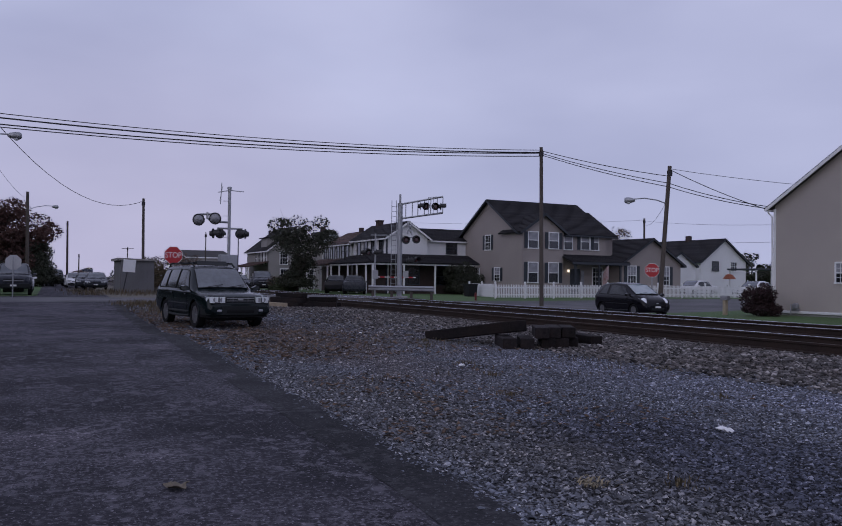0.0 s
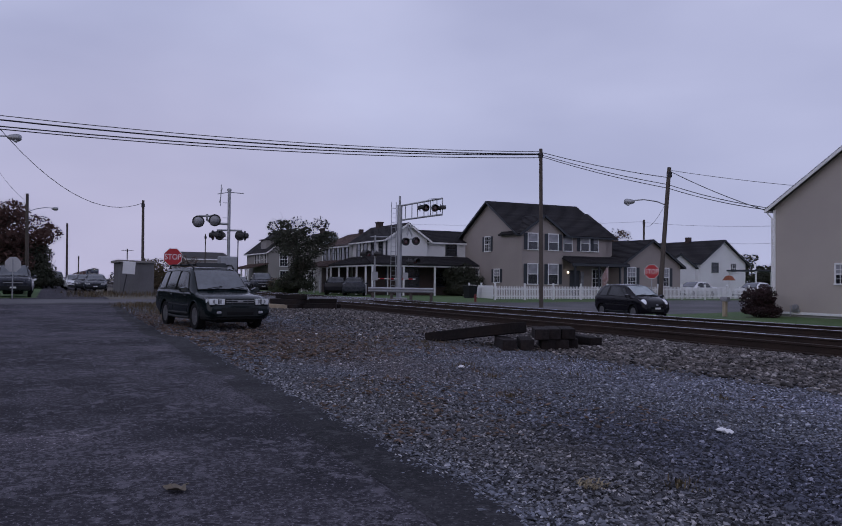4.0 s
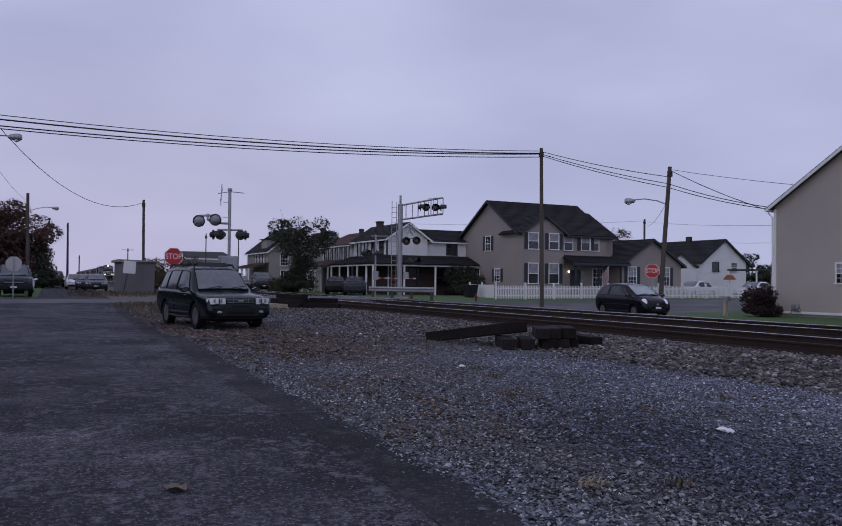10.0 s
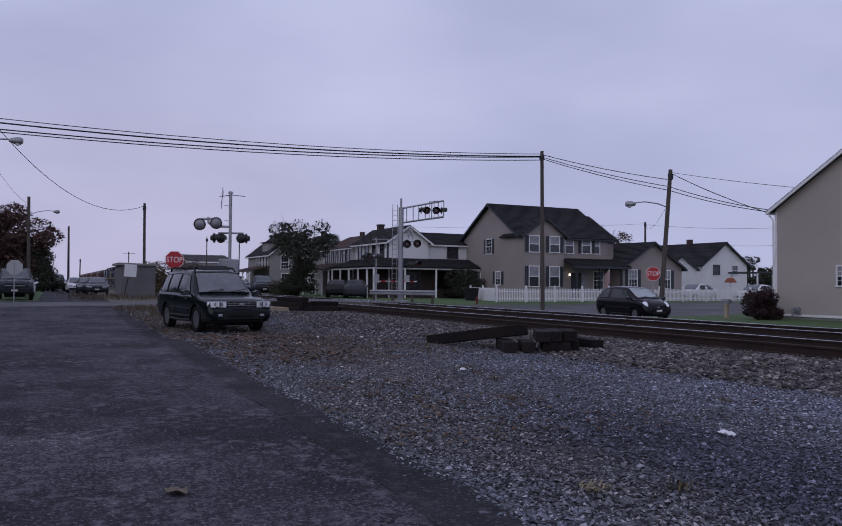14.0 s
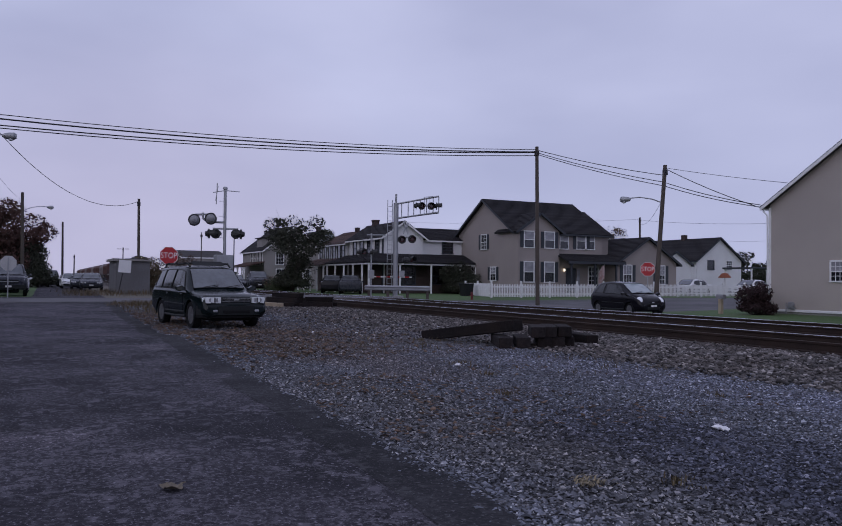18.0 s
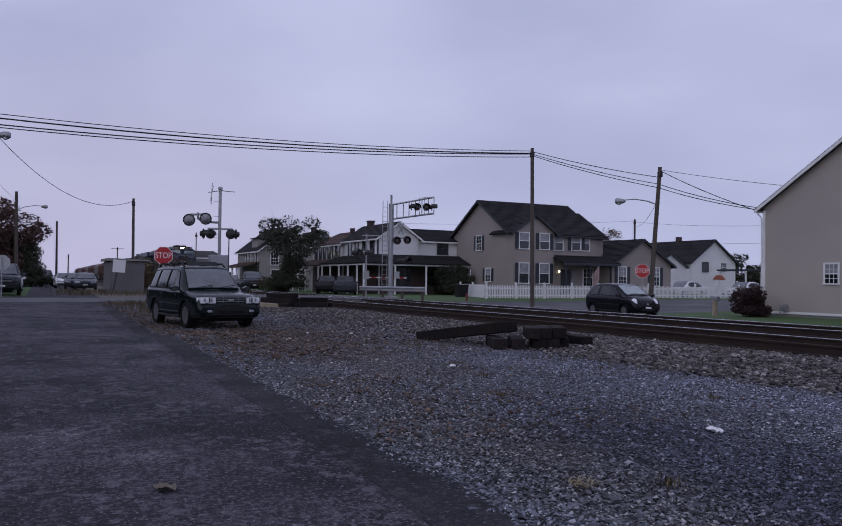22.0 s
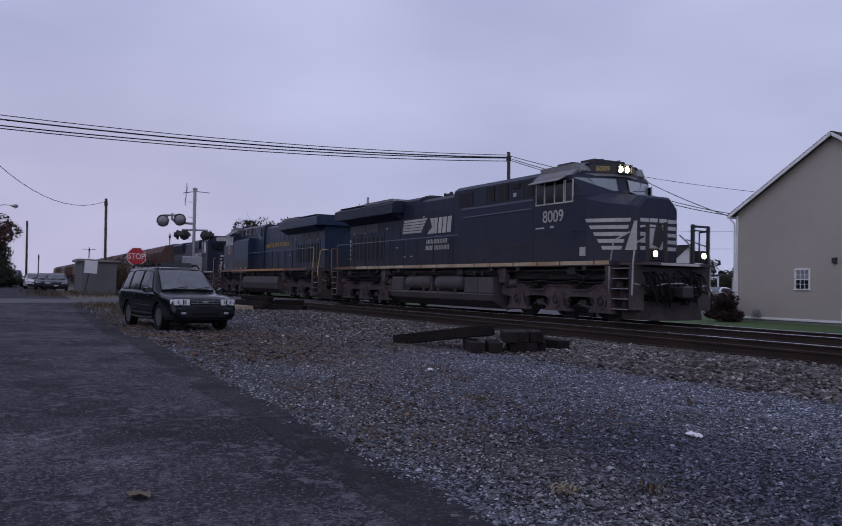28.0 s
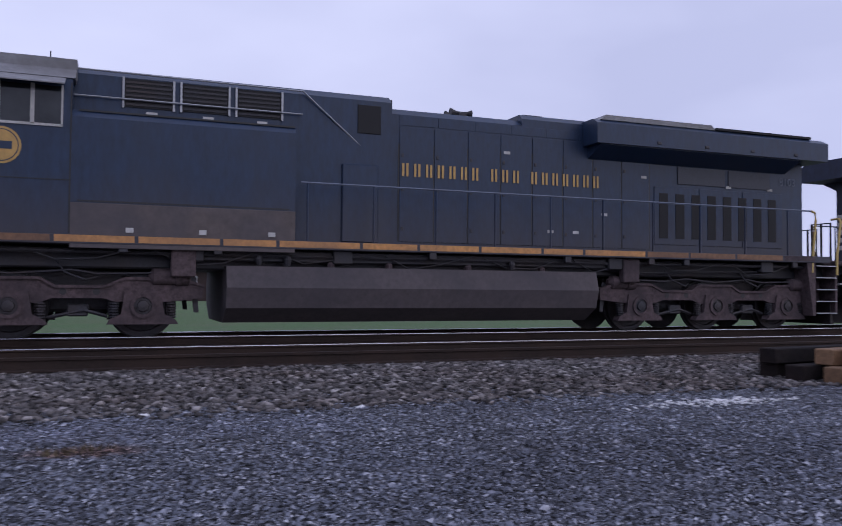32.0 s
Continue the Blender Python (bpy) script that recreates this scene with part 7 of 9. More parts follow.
# white corner house with a long porch
H = thing("white_house", "white clapboard corner house with dark roof and deep porch", "house")
gable_block(H, -68.0, -60.5, 26.3, 30.0, -0.1, 4.7, 5.95, "x", "siding_white", "shingle_dark", 0.3, "trim_white", lap=0.12)
gable_block(H, -66.0, -60.9, 30.0, 35.2, -0.1, 4.55, 5.6, "y", "siding_white", "shingle_dark", 0.25, "trim_white", lap=0.12, sides="ne")
window(H, -60.88, 32.5, 3.95, 0.95, 1.0, "e", False, frame="trim_dark")
for x in (-61.6, -63.3, -65.0, -66.6):
    window(H, x, 26.28, 3.85, 0.75, 1.45, "s", False, frame="trim_dark", bars=False)
part("corner_board", Geo().box(-60.56, -60.44, 26.24, 26.36, -0.1, 4.7), "trim_dark", H)
part("chimney", Geo().box(-66.6, -66.0, 27.85, 28.35, 5.4, 6.45, 0.02).box(-66.64, -65.96, 27.8, 28.4, 6.32, 6.45, 0.02), "brick", H)
roof_slope(H, (-58.4, 24.2, 2.55), (-58.4, 35.6, 2.55), (-60.55, 35.6, 3.3), (-60.55, 24.2, 3.3), "shingle_dark", name="porch_roof")
roof_slope(H, (-68.5, 24.1, 2.55), (-58.4, 24.1, 2.55), (-60.5, 26.3, 3.3), (-68.5, 26.3, 3.3), "shingle_dark", name="porch_roof")
for x in (-68.3, -66.2, -64.1, -62.0, -60.0, -58.6):
    post(H, x, 24.3, -0.1, 2.45, 0.13, "trim_white")
for y in (27.0, 29.8, 32.5, 35.2):
    post(H, -58.6, y, -0.1, 2.45, 0.13, "trim_white")
bar(H, (-58.6, 24.2, 2.42), (-58.6, 35.6, 2.42), 0.12, 0.16, "trim_white", "porch_beam")
bar(H, (-68.4, 24.25, 2.42), (-58.5, 24.25, 2.42), 0.12, 0.16, "trim_white", "porch_beam")
# dark panels set before the ground-floor walls under the porch roof
part("lower_wall", Geo().box(-60.47, -60.43, 26.5, 35.0, 0.0, 2.5), "brick", H, "dark ground-floor wall panel")
part("lower_wall", Geo().box(-67.9, -60.5, 26.24, 26.28, 0.0, 2.5), "brick", H, "dark ground-floor wall panel")
for y in (28.6, 31.4):
    window(H, -60.42, y, 1.5, 1.2, 1.4, "e", False, frame="trim_dark", bars=False)

# attached brown-roofed house
H = thing("brown_roofed_house", "white attached house with red-brown roof and porch", "house")
gable_block(H, -76.5, -68.6, 26.3, 32.0, -0.1, 4.45, 5.75, "x", "siding_white", "shingle_brown", 0.3, "trim_white", sides="sen")
for x in (-69.5, -70.6, -71.9, -73.2, -74.4, -75.6):
    window(H, x, 26.28, 3.75, 0.7, 1.5, "s", False, frame="trim_dark", bars=False)
roof_slope(H, (-76.8, 24.0, 2.45), (-68.6, 24.0, 2.45), (-68.6, 26.3, 3.1), (-76.8, 26.3, 3.1), "shingle_brown", name="porch_roof")
for x in (-76.5, -74.6, -72.7, -70.8, -69.0):
    post(H, x, 24.2, -0.1, 2.35, 0.13, "trim_white")
# dark panel before the ground-floor wall under the porch roof
part("lower_wall", Geo().box(-76.4, -68.6, 26.24, 26.28, 0.0, 2.4), "brick", H, "dark ground-floor wall panel")
part("chimney", Geo().box(-72.9, -72.4, 28.7, 29.05, 5.4, 6.15, 0.02), "brick", H)

# small white gabled house farther along
H = thing("blue_gabled_house", "pale blue-grey house with steep white-trimmed gable", "house")
gable_block(H, -107.0, -99.0, 32.9, 37.9, -0.1, 4.8, 7.5, "x", "siding_blue", "shingle_dark", 0.3)
window(H, -98.98, 35.4, 5.4, 0.8, 1.1, "e")
part("chimney", Geo().box(-103.3, -102.7, 35.1, 35.7, 7.0, 8.2, 0.02), "brick", H)

# grey house beside the big dark tree
H = thing("grey_house", "grey stucco house with steep gable, dormer and front porch", "house")
gable_block(H, -95.5, -86.0, 23.4, 30.0, 0.0, 4.3, 6.9, "x", "siding_grey", "shingle_dark", 0.3, "trim_white", lap=0.2)
window(H, -85.98, 26.6, 5.1, 0.7, 0.9, "e")
window(H, -85.98, 25.1, 3.4, 0.8, 1.4, "e")
window(H, -85.98, 25.2, 1.2, 0.9, 1.9, "e")
window(H, -85.98, 28.2, 1.2, 0.9, 1.9, "e")
for x in (-87.0, -88.4, -89.8, -91.2):
    window(H, x, 23.38, 3.4, 0.7, 1.5, "s", bars=False)
part("dormer", Geo().prism([(23.7, 4.5), (25.4, 4.5), (25.4, 5.75), (23.7, 5.6)], -90.3, -87.9, "x"), "siding_grey", H)
part("dormer_roof", Geo().prism([(23.5, 5.58), (25.9, 5.82), (25.9, 5.92), (23.5, 5.70)], -90.5, -87.7, "x"), "shingle_dark", H)
roof_slope(H, (-93.5, 21.0, 2.4), (-85.8, 21.0, 2.4), (-85.8, 23.4, 3.0), (-93.5, 23.4, 3.0), "shingle_brown", name="porch_roof")
for x in (-93.0, -91.0, -89.0, -87.0, -86.0):
    post(H, x, 21.2, 0, 2.3, 0.14, "trim_white")

# white house and shed down the side street
H = thing("far_white_house", "white gabled house with dark roof down the side street", "house")
gable_block(H, -74.0, -62.0, 62.2, 68.6, -0.1, 3.55, 5.85, "x", "siding_white", "shingle_dark", 0.3, "trim_dark")
window(H, -61.98, 64.2, 3.0, 0.8, 0.9, "e", frame="trim_dark")
window(H, -61.98, 66.8, 3.0, 0.8, 0.9, "e")
part("chimney", Geo().box(-67.2, -66.7, 65.1, 65.6, 5.7, 6.4, 0.02), "brick", H)
H = thing("white_shed", "low white clapboard outbuilding with grey roof", "shed")
gable_block(H, -66.0, -58.5, 54.0, 58.0, -0.1, 2.9, 4.1, "x", "siding_white", "shingle_dark", 0.2, "trim_dark")
H = thing("carport", "open flat-roofed carport beside the far house", "carport")
part("flat_roof", Geo().box(-56.5, -53.0, 60.0, 66.0, 2.5, 2.65, 0.02), "trim_dark", H)
for x, y in ((-56.3, 60.2), (-53.2, 60.2), (-53.2, 65.8), (-56.3, 65.8)):
    post(H, x, y, -0.1, 2.5, 0.12, "trim_white")

# grey shed by the lane, metal building and low houses in the distance
H = thing("grey_shed", "plain grey metal shed beside the lane", "shed")
sh = part("body", Geo().box(-64.5, -59.6, 5.75, 8.0, -0.1, 2.25, 0.02), "shed_grey", H)
part("roof", Geo().prism([(5.55, 2.25), (8.25, 2.25), (8.25, 2.35), (5.55, 2.43)], -64.7, -59.4, "x"), "siding_grey", H, "pale flat roof edge")
for i in range(8):
    part("wall_rib", Geo().box(-59.6, -59.575, 5.8 + i * 0.29, 5.83 + i * 0.29, 0, 2.2), "shed_grey", H)
H = thing("metal_building", "long low grey metal building past the crossing", "building")
gable_block(H, -112.0, -100.0, 17.2, 22.6, 0, 3.6, 4.55, "y", "siding_grey", "shed_grey", 0.2, "trim_white", lap=0.3)
part("canopy", Geo().box(-99.6, -97.0, 17.4, 22.4, 2.2, 2.5, 0.03), "siding_white", H)
H = thing("low_house", "low white house with dark hipped roof behind the lawn", "house")
gable_block(H, -22.0, -8.0, 62.0, 70.0, -0.1, 2.9, 5.2, "x", "siding_white", "shingle_dark", 0.4)
for x in (-20, -17, -12):
    window(H, x, 61.98, 1.5, 1.0, 1.2, "s")
H = thing("brick_house", "distant brick house with dark roof behind the lawn", "house")
gable_block(H, -3.0, 9.0, 78.0, 86.0, -0.1, 3.0, 5.4, "x", "brick", "shingle_dark", 0.4, lap=0.3)
for x in (-1, 3, 7):
    window(H, x, 77.98, 1.6, 1.1, 1.2, "s")
H = thing("far_shed", "small white garage behind the lawn", "shed")
gable_block(H, 14.0, 20.0, 70.0, 76.0, -0.1, 2.6, 4.0, "x", "siding_white", "shingle_brown", 0.3)


# ---- parked vehicles ----
def car_section(st, x):
    """Smooth interpolation of the car's stations (x, half width low, half width belt, z low, z belt, half width top, z top), without overshoot."""
    if x <= st[0][0] or x >= st[-1][0]:
        return list(st[0] if x <= st[0][0] else st[-1])
    i = max(k for k in range(len(st) - 1) if st[k][0] <= x)

    def slope(k, c):
        if k in (0, len(st) - 1):
            return 0.0
        p = (st[k][c] - st[k - 1][c]) / (st[k][0] - st[k - 1][0])
        q = (st[k + 1][c] - st[k][c]) / (st[k + 1][0] - st[k][0])
        return 0.0 if p * q <= 0 else 2 * p * q / (p + q)
    h = st[i + 1][0] - st[i][0]
    t = (x - st[i][0]) / h
    out = [x]
    for c in range(1, 7):
        a, b = st[i][c], st[i + 1][c]
        ma, mb = slope(i, c) * h, slope(i + 1, c) * h
        out.append((2 * t ** 3 - 3 * t * t + 1) * a + (t ** 3 - 2 * t * t + t) * ma + (3 * t * t - 2 * t ** 3) * b + (t ** 3 - t * t) * mb)
    return out


def car_side(st, x, k, out=0.0):
    """A point of the glasshouse: k runs from the belt line to the roof edge."""
    _, wl, wb, zl, zb, wt, zt = car_section(st, x)
    return lerp(wb * 0.965, wt, k) + 0.018 * math.sin(math.pi * k) + out, lerp(zb + 0.012, zt - 0.06, k) + out * 0.35


def car_ring(st, x):
    _, wl, wb, zl, zb, wt, zt = car_section(st, x)
    h = zb - zl
    half = [(wl * 0.90, zl), (wl * 0.99, zl + 0.05), (wb * 0.992, zl + 0.30 * h), (wb * 1.006, zl + 0.52 * h), (wb * 1.004, zl + 0.74 * h), (wb * 0.992, zb - 0.05), (wb * 0.980, zb - 0.012)]
    half += [car_side(st, x, k) for k in (0.0, 0.35, 0.7, 1.0)]
    half += [(wt * 0.955, zt - 0.022), (wt * 0.86, zt - 0.002), (wt * 0.45, zt + 0.014), (0.0, zt + 0.020)]
    return [(x, y, z) for y, z in half] + [(x, -y, z) for y, z in half[-2::-1]]


CAR_SHELLS = {}


def car_shell(key, st, wheel_x, radius):
    """The body with its wheel arches cut out, made once for each kind of car."""
    if key not in CAR_SHELLS:
        xs = sorted(set([p[0] for p in st] + [lerp(a[0], b[0], k / 4) for a, b in zip(st, st[1:]) for k in (1, 2, 3)]))
        body = new("shell", Geo().loft([car_ring(st, x) for x in xs]).mesh("shell", None))
        g = Geo()
        for x in wheel_x:
            g.disc([(-1.4, radius * 1.15), (1.4, radius * 1.15)], (x, 0, radius + 0.015), "y", 32)
        cutter = new("cutter", g.mesh("cutter", None))
        mod = body.modifiers.new("arches", "BOOLEAN")
        mod.operation, mod.solver, mod.object = "DIFFERENCE", "EXACT", cutter
        dg = bpy.context.evaluated_depsgraph_get()
        dg.update()
        me = bpy.data.meshes.new_from_object(body.evaluated_get(dg))
        for ob in (body, cutter):
            bpy.data.objects.remove(ob)
        me.polygons.foreach_set("use_smooth", [True] * len(me.polygons))
        me.polygons.foreach_set("material_index", [0] * len(me.polygons))
        me.set_sharp_from_angle(angle=radians(38))
        CAR_SHELLS[key] = me
    return CAR_SHELLS[key].copy()


def skin(grid, thick):
    """A thin curved pane from a grid of points, drawn back by the vector thick."""
    n, m = len(grid), len(grid[0])
    v = [p for row in grid for p in row]
    k = len(v)
    v += [p - thick for p in v]
    f = []
    for i in range(n - 1):
        for j in range(m - 1):
            q = (i * m + j, (i + 1) * m + j, (i + 1) * m + j + 1, i * m + j + 1)
            f += [q, tuple(k + c for c in q[::-1])]
    edge = [i * m for i in range(n)] + [(n - 1) * m + j for j in range(1, m)] + [i * m + m - 1 for i in range(n - 2, -1, -1)] + [j for j in range(m - 2, 0, -1)]
    for a, b in zip(edge, edge[1:] + edge[:1]):
        f.append((a, b, k + b, k + a))
    return Geo().add(v, f)


def car(name, label, m, paint, st, wheel_x, track, radius, glazing, screen, rear, lamps, grille, group="", cladding=False, rack=False, gate=None, screen_mat="screen_glass"):
    """A car facing +x, its origin on the ground at mid-length. st: stations; glazing: side windows (x0, x1); screen: (x low, x high)."""
    C = thing(name, label, "car", m, group)
    me = car_shell(str(st[0]) + str(radius), st, wheel_x, radius)
    me.materials.clear()
    me.materials.append(M[paint])
    part("body", me, paint, C)
    part("underbody", Geo().box(st[0][0] + 0.25, st[-1][0] - 0.3, -0.52, 0.52, 0.20, 0.62, 0.03), "rubber", C)
    for s in (-1, 1):
        for a, b, a1, b1 in glazing:
            grid = []
            for i in range(7):
                row = []
                for k in (0.06, 0.35, 0.65, 0.93):
                    x = lerp(lerp(a, a1, k), lerp(b, b1, k), i / 6)
                    y, z = car_side(st, x, k, 0.006)
                    row.append(Vector((x, s * y, z)))
                grid.append(row)
            pn = part("side_window", skin(grid, Vector((0, s * 0.015, 0))), "car_glass", C, smooth=True)
            rim = [r_[0] for r_ in grid] + grid[-1][1:] + [r_[-1] for r_ in grid[-2::-1]] + grid[0][-2:0:-1]
            part("window_seal", Geo().tube(rim + rim[:1], 0.010, 4), "rubber", pn)
        mx, mz = glazing[-1][1], car_section(st, glazing[-1][1])[4]
        w = car_section(st, mx)[2]
        part("mirror", Geo().loft([[(mx - 0.10, s * (w - 0.02), mz + 0.03), (mx + 0.02, s * (w - 0.02), mz + 0.03), (mx + 0.02, s * (w - 0.02), mz + 0.09), (mx - 0.10, s * (w - 0.02), mz + 0.09)], [(mx - 0.12, s * (w + 0.10), mz + 0.0), (mx + 0.06, s * (w + 0.09), mz + 0.02), (mx + 0.03, s * (w + 0.09), mz + 0.15), (mx - 0.12, s * (w + 0.10), mz + 0.16)], [(mx - 0.11, s * (w + 0.21), mz + 0.03), (mx + 0.0, s * (w + 0.20), mz + 0.04), (mx - 0.01, s * (w + 0.20), mz + 0.12), (mx - 0.11, s * (w + 0.21), mz + 0.13)]]), paint, C)
        for gx in np.linspace(glazing[0][0] + 0.15, glazing[-1][1] - 0.3, 3)[1:]:
            z = car_section(st, gx)[4] - 0.1
            w = car_section(st, gx)[2]
            part("door_handle", Geo().box(gx - 0.09, gx + 0.07, s * w - 0.02, s * w + 0.028, z, z + 0.032, 0.008), paint, C)
            part("door_seam", Geo().tube([(gx + 0.13, s * (w * 1.0 + 0.001), z + 0.06), (gx + 0.125, s * (w * 1.006 + 0.001), z - 0.2), (gx + 0.10, s * (w * 0.992 + 0.001), 0.40)], 0.006, 4), "rubber", C)
        part("sill", Geo().tube([(wheel_x[1] + radius * 1.2, s * (car_section(st, 0)[2] - 0.01), 0.30), (0, s * (car_section(st, 0)[2] + 0.0), 0.28), (wheel_x[0] - radius * 1.2, s * (car_section(st, 0)[2] - 0.01), 0.30)], 0.035, 6), "car_trim", C)
        part("belt_moulding", Geo().tube([(x, s * (car_section(st, x)[2] * 1.006 + 0.004), lerp(car_section(st, x)[3], car_section(st, x)[4], 0.52)) for x in np.linspace(wheel_x[1] + radius * 1.25, wheel_x[0] - radius * 1.25, 8)], 0.014, 5), "car_trim", C)
    for (xl, xh), nm in ((screen, "windscreen"), (rear, "rear_window")):
        f = 1 if xl > xh else -1
        grid = []
        for i in range(6):
            x = lerp(xl, xh, i / 5)
            _, _, _, _, _, wt, zt = car_section(st, x)
            grid.append([Vector((x + f * 0.010, wt * u, zt + 0.020 - 0.024 * abs(u) ** 3 + 0.012)) for u in (-0.90, -0.6, -0.3, 0.0, 0.3, 0.6, 0.90)])
        gl = part(nm, skin(grid, Vector((f * 0.012, 0, 0.012))), screen_mat if nm == "windscreen" else "car_glass", C, smooth=True)
        rim = grid[0] + [r_[-1] for r_ in grid[1:]] + grid[-1][-2::-1] + [r_[0] for r_ in grid[-2:0:-1]]
        part("window_seal", Geo().tube(rim + rim[:1], 0.011, 4), "rubber", gl)
        if nm == "windscreen":
            for y in (-0.42, 0.18):
                part("wiper", Geo().tube([grid[0][3] + Vector((0.02, y, 0.012)), grid[0][3].lerp(grid[1][3], 0.6) + Vector((0.015, y + 0.42, 0.016))], 0.009, 5), "rubber", gl)
    wheel = Geo().disc([(-0.02, radius * 0.64), (-0.09, radius * 0.67), (-0.1, radius - 0.06), (-0.1, radius - 0.015), (-0.07, radius), (0.07, radius), (0.1, radius - 0.015), (0.1, radius - 0.06), (0.09, radius * 0.67), (0.02, radius * 0.64)], (0, 0, 0), "y", 28).mesh("tyre", "rubber", True)
    rim = Geo().disc([(-0.085, radius * 0.66), (-0.05, radius * 0.62), (-0.03, 0.12), (-0.06, 0.06), (0.06, 0.06), (0.03, 0.12), (0.05, radius * 0.62), (0.085, radius * 0.66)], (0, 0, 0), "y", 20)
    for k in range(6):
        a = 2 * math.pi * k / 6
        for s in (-1, 1):
            rim.tube([(0.05 * math.cos(a), s * 0.065, 0.05 * math.sin(a)), (radius * 0.62 * math.cos(a), s * 0.07, radius * 0.62 * math.sin(a))], 0.028, 5)
    rim = rim.mesh("rim", "alloy")
    for x in wheel_x:
        for s in (-1, 1):
            w = car_section(st, x)[2]
            wl = part("wheel", wheel, None, C, "black tyre", at=pose(x, s * (w - 0.115), radius))
            part("rim", rim, None, wl)
            part("arch_lip", Geo().tube([(x + radius * 1.15 * math.cos(radians(a)), s * (w * 0.998), radius + 0.015 + radius * 1.15 * math.sin(radians(a))) for a in range(-12, 193, 12)], 0.016, 5), paint, C)
    for x0, y0, y1, z0, z1 in lamps:
        for s in (-1, 1):
            xx = x0
            lp = part("headlight", Geo().prism([(xx - 0.25, s * y1), (xx - 0.06, s * y1), (xx + 0.012, s * y0), (xx - 0.1, s * y0)][::s], z0, z1, "z"), "car_lamp", C, "clear headlight")
            yy = s * lerp(y0, y1, 0.42)
            part("lamp_divider", Geo().box(xx - 0.08, xx + 0.004, yy - 0.012, yy + 0.012, z0 + 0.01, z1 - 0.01), "steel_dark", lp)
            for q in (0.22, 0.66):
                part("reflector", Geo().disc([(0, (z1 - z0) * 0.36), (0.008, (z1 - z0) * 0.36)], (xx + 0.006 - 0.075 * q, s * lerp(y0, y1, q), (z0 + z1) / 2), "x", 12), "flasher_back", lp)
            part("lamp_rim", Geo().box(xx - 0.16, xx - 0.0, min(s * y0, s * y1), max(s * y0, s * y1), z0 - 0.02, z0 - 0.002), "car_trim", lp)
    for g in grille:
        part(g[0], Geo().box(*g[1:7], 0.012), g[7], C)
    if cladding:
        for s in (-1, 1):
            part("side_cladding", Geo().tube([(x, s * (car_section(st, x)[2] * 0.995), 0.40) for x in np.linspace(-0.80, 0.84, 6)], 0.03, 6), "car_trim", C)
    if rack:
        for s in (-1, 1):
            part("roof_rail", Geo().tube([(-1.9, s * 0.55, 1.56), (-1.8, s * 0.55, 1.66), (0.1, s * 0.55, 1.66), (0.28, s * 0.55, 1.57)], 0.025, 6), "car_trim", C)
        for x in (-1.45, -0.75, -0.05):
            part("cross_bar", Geo().box(x - 0.03, x + 0.03, -0.62, 0.62, 1.655, 1.69, 0.01), "car_trim", C)
        part("rack_fairing", Geo().prism([(-0.02, 1.65), (0.16, 1.605), (0.17, 1.615), (0.0, 1.725), (-0.02, 1.725)], -0.42, 0.42, "y"), "car_trim", C, "dark wind fairing of the roof rack")
    return C


WAGON = [(-2.22, 0.70, 0.78, 0.45, 0.80, 0.70, 0.86), (-2.18, 0.76, 0.84, 0.30, 0.92, 0.74, 1.02), (-1.98, 0.80, 0.86, 0.28, 0.96, 0.62, 1.50), (-1.85, 0.82, 0.865, 0.27, 0.96, 0.63, 1.57), (-0.6, 0.83, 0.87, 0.25, 0.95, 0.64, 1.60), (0.15, 0.83, 0.87, 0.25, 0.93, 0.64, 1.57), (0.32, 0.83, 0.87, 0.25, 0.93, 0.65, 1.52), (1.02, 0.83, 0.87, 0.25, 0.92, 0.76, 0.98), (1.08, 0.83, 0.87, 0.25, 0.90, 0.77, 0.95), (1.85, 0.82, 0.86, 0.26, 0.82, 0.74, 0.87), (2.08, 0.78, 0.83, 0.28, 0.72, 0.70, 0.80), (2.20, 0.72, 0.78, 0.34, 0.60, 0.66, 0.70), (2.24, 0.66, 0.74, 0.38, 0.56, 0.62, 0.60)]
GLZ_WAGON = ((-1.9, -1.30, -1.82, -1.34), (-1.22, -0.38, -1.24, -0.42), (-0.30, 0.88, -0.32, 0.30))
suv = car("parked_wagon", "dark green estate car with roof rack parked on the gravel", pose(-22.30, 4.47, -0.15, 0, 0, 7.8), "car_green", WAGON, (1.28, -1.24), 1.50, 0.335, GLZ_WAGON, (1.0, 0.36), (-2.15, -1.99), ((2.235, 0.40, 0.76, 0.655, 0.80),),
          (("grille", 2.10, 2.238, -0.38, 0.38, 0.67, 0.80, "car_trim"), ("grille_bar", 2.225, 2.245, -0.37, 0.37, 0.755, 0.767, "sign_back"), ("grille_bar", 2.225, 2.243, -0.37, 0.37, 0.70, 0.708, "flasher_back"), ("grille_rib", 2.225, 2.242, -0.20, -0.19, 0.67, 0.80, "flasher_back"), ("grille_rib", 2.225, 2.242, 0.19, 0.20, 0.67, 0.80, "flasher_back"), ("badge", 2.23, 2.255, -0.07, 0.07, 0.715, 0.765, "steel_galv"), ("bumper_slot", 2.25, 2.272, -0.35, 0.35, 0.40, 0.48, "rubber"), ("number_plate", -2.26, -2.22, -0.25, 0.25, 0.66, 0.78, "sign_white")), cladding=True, rack=True)
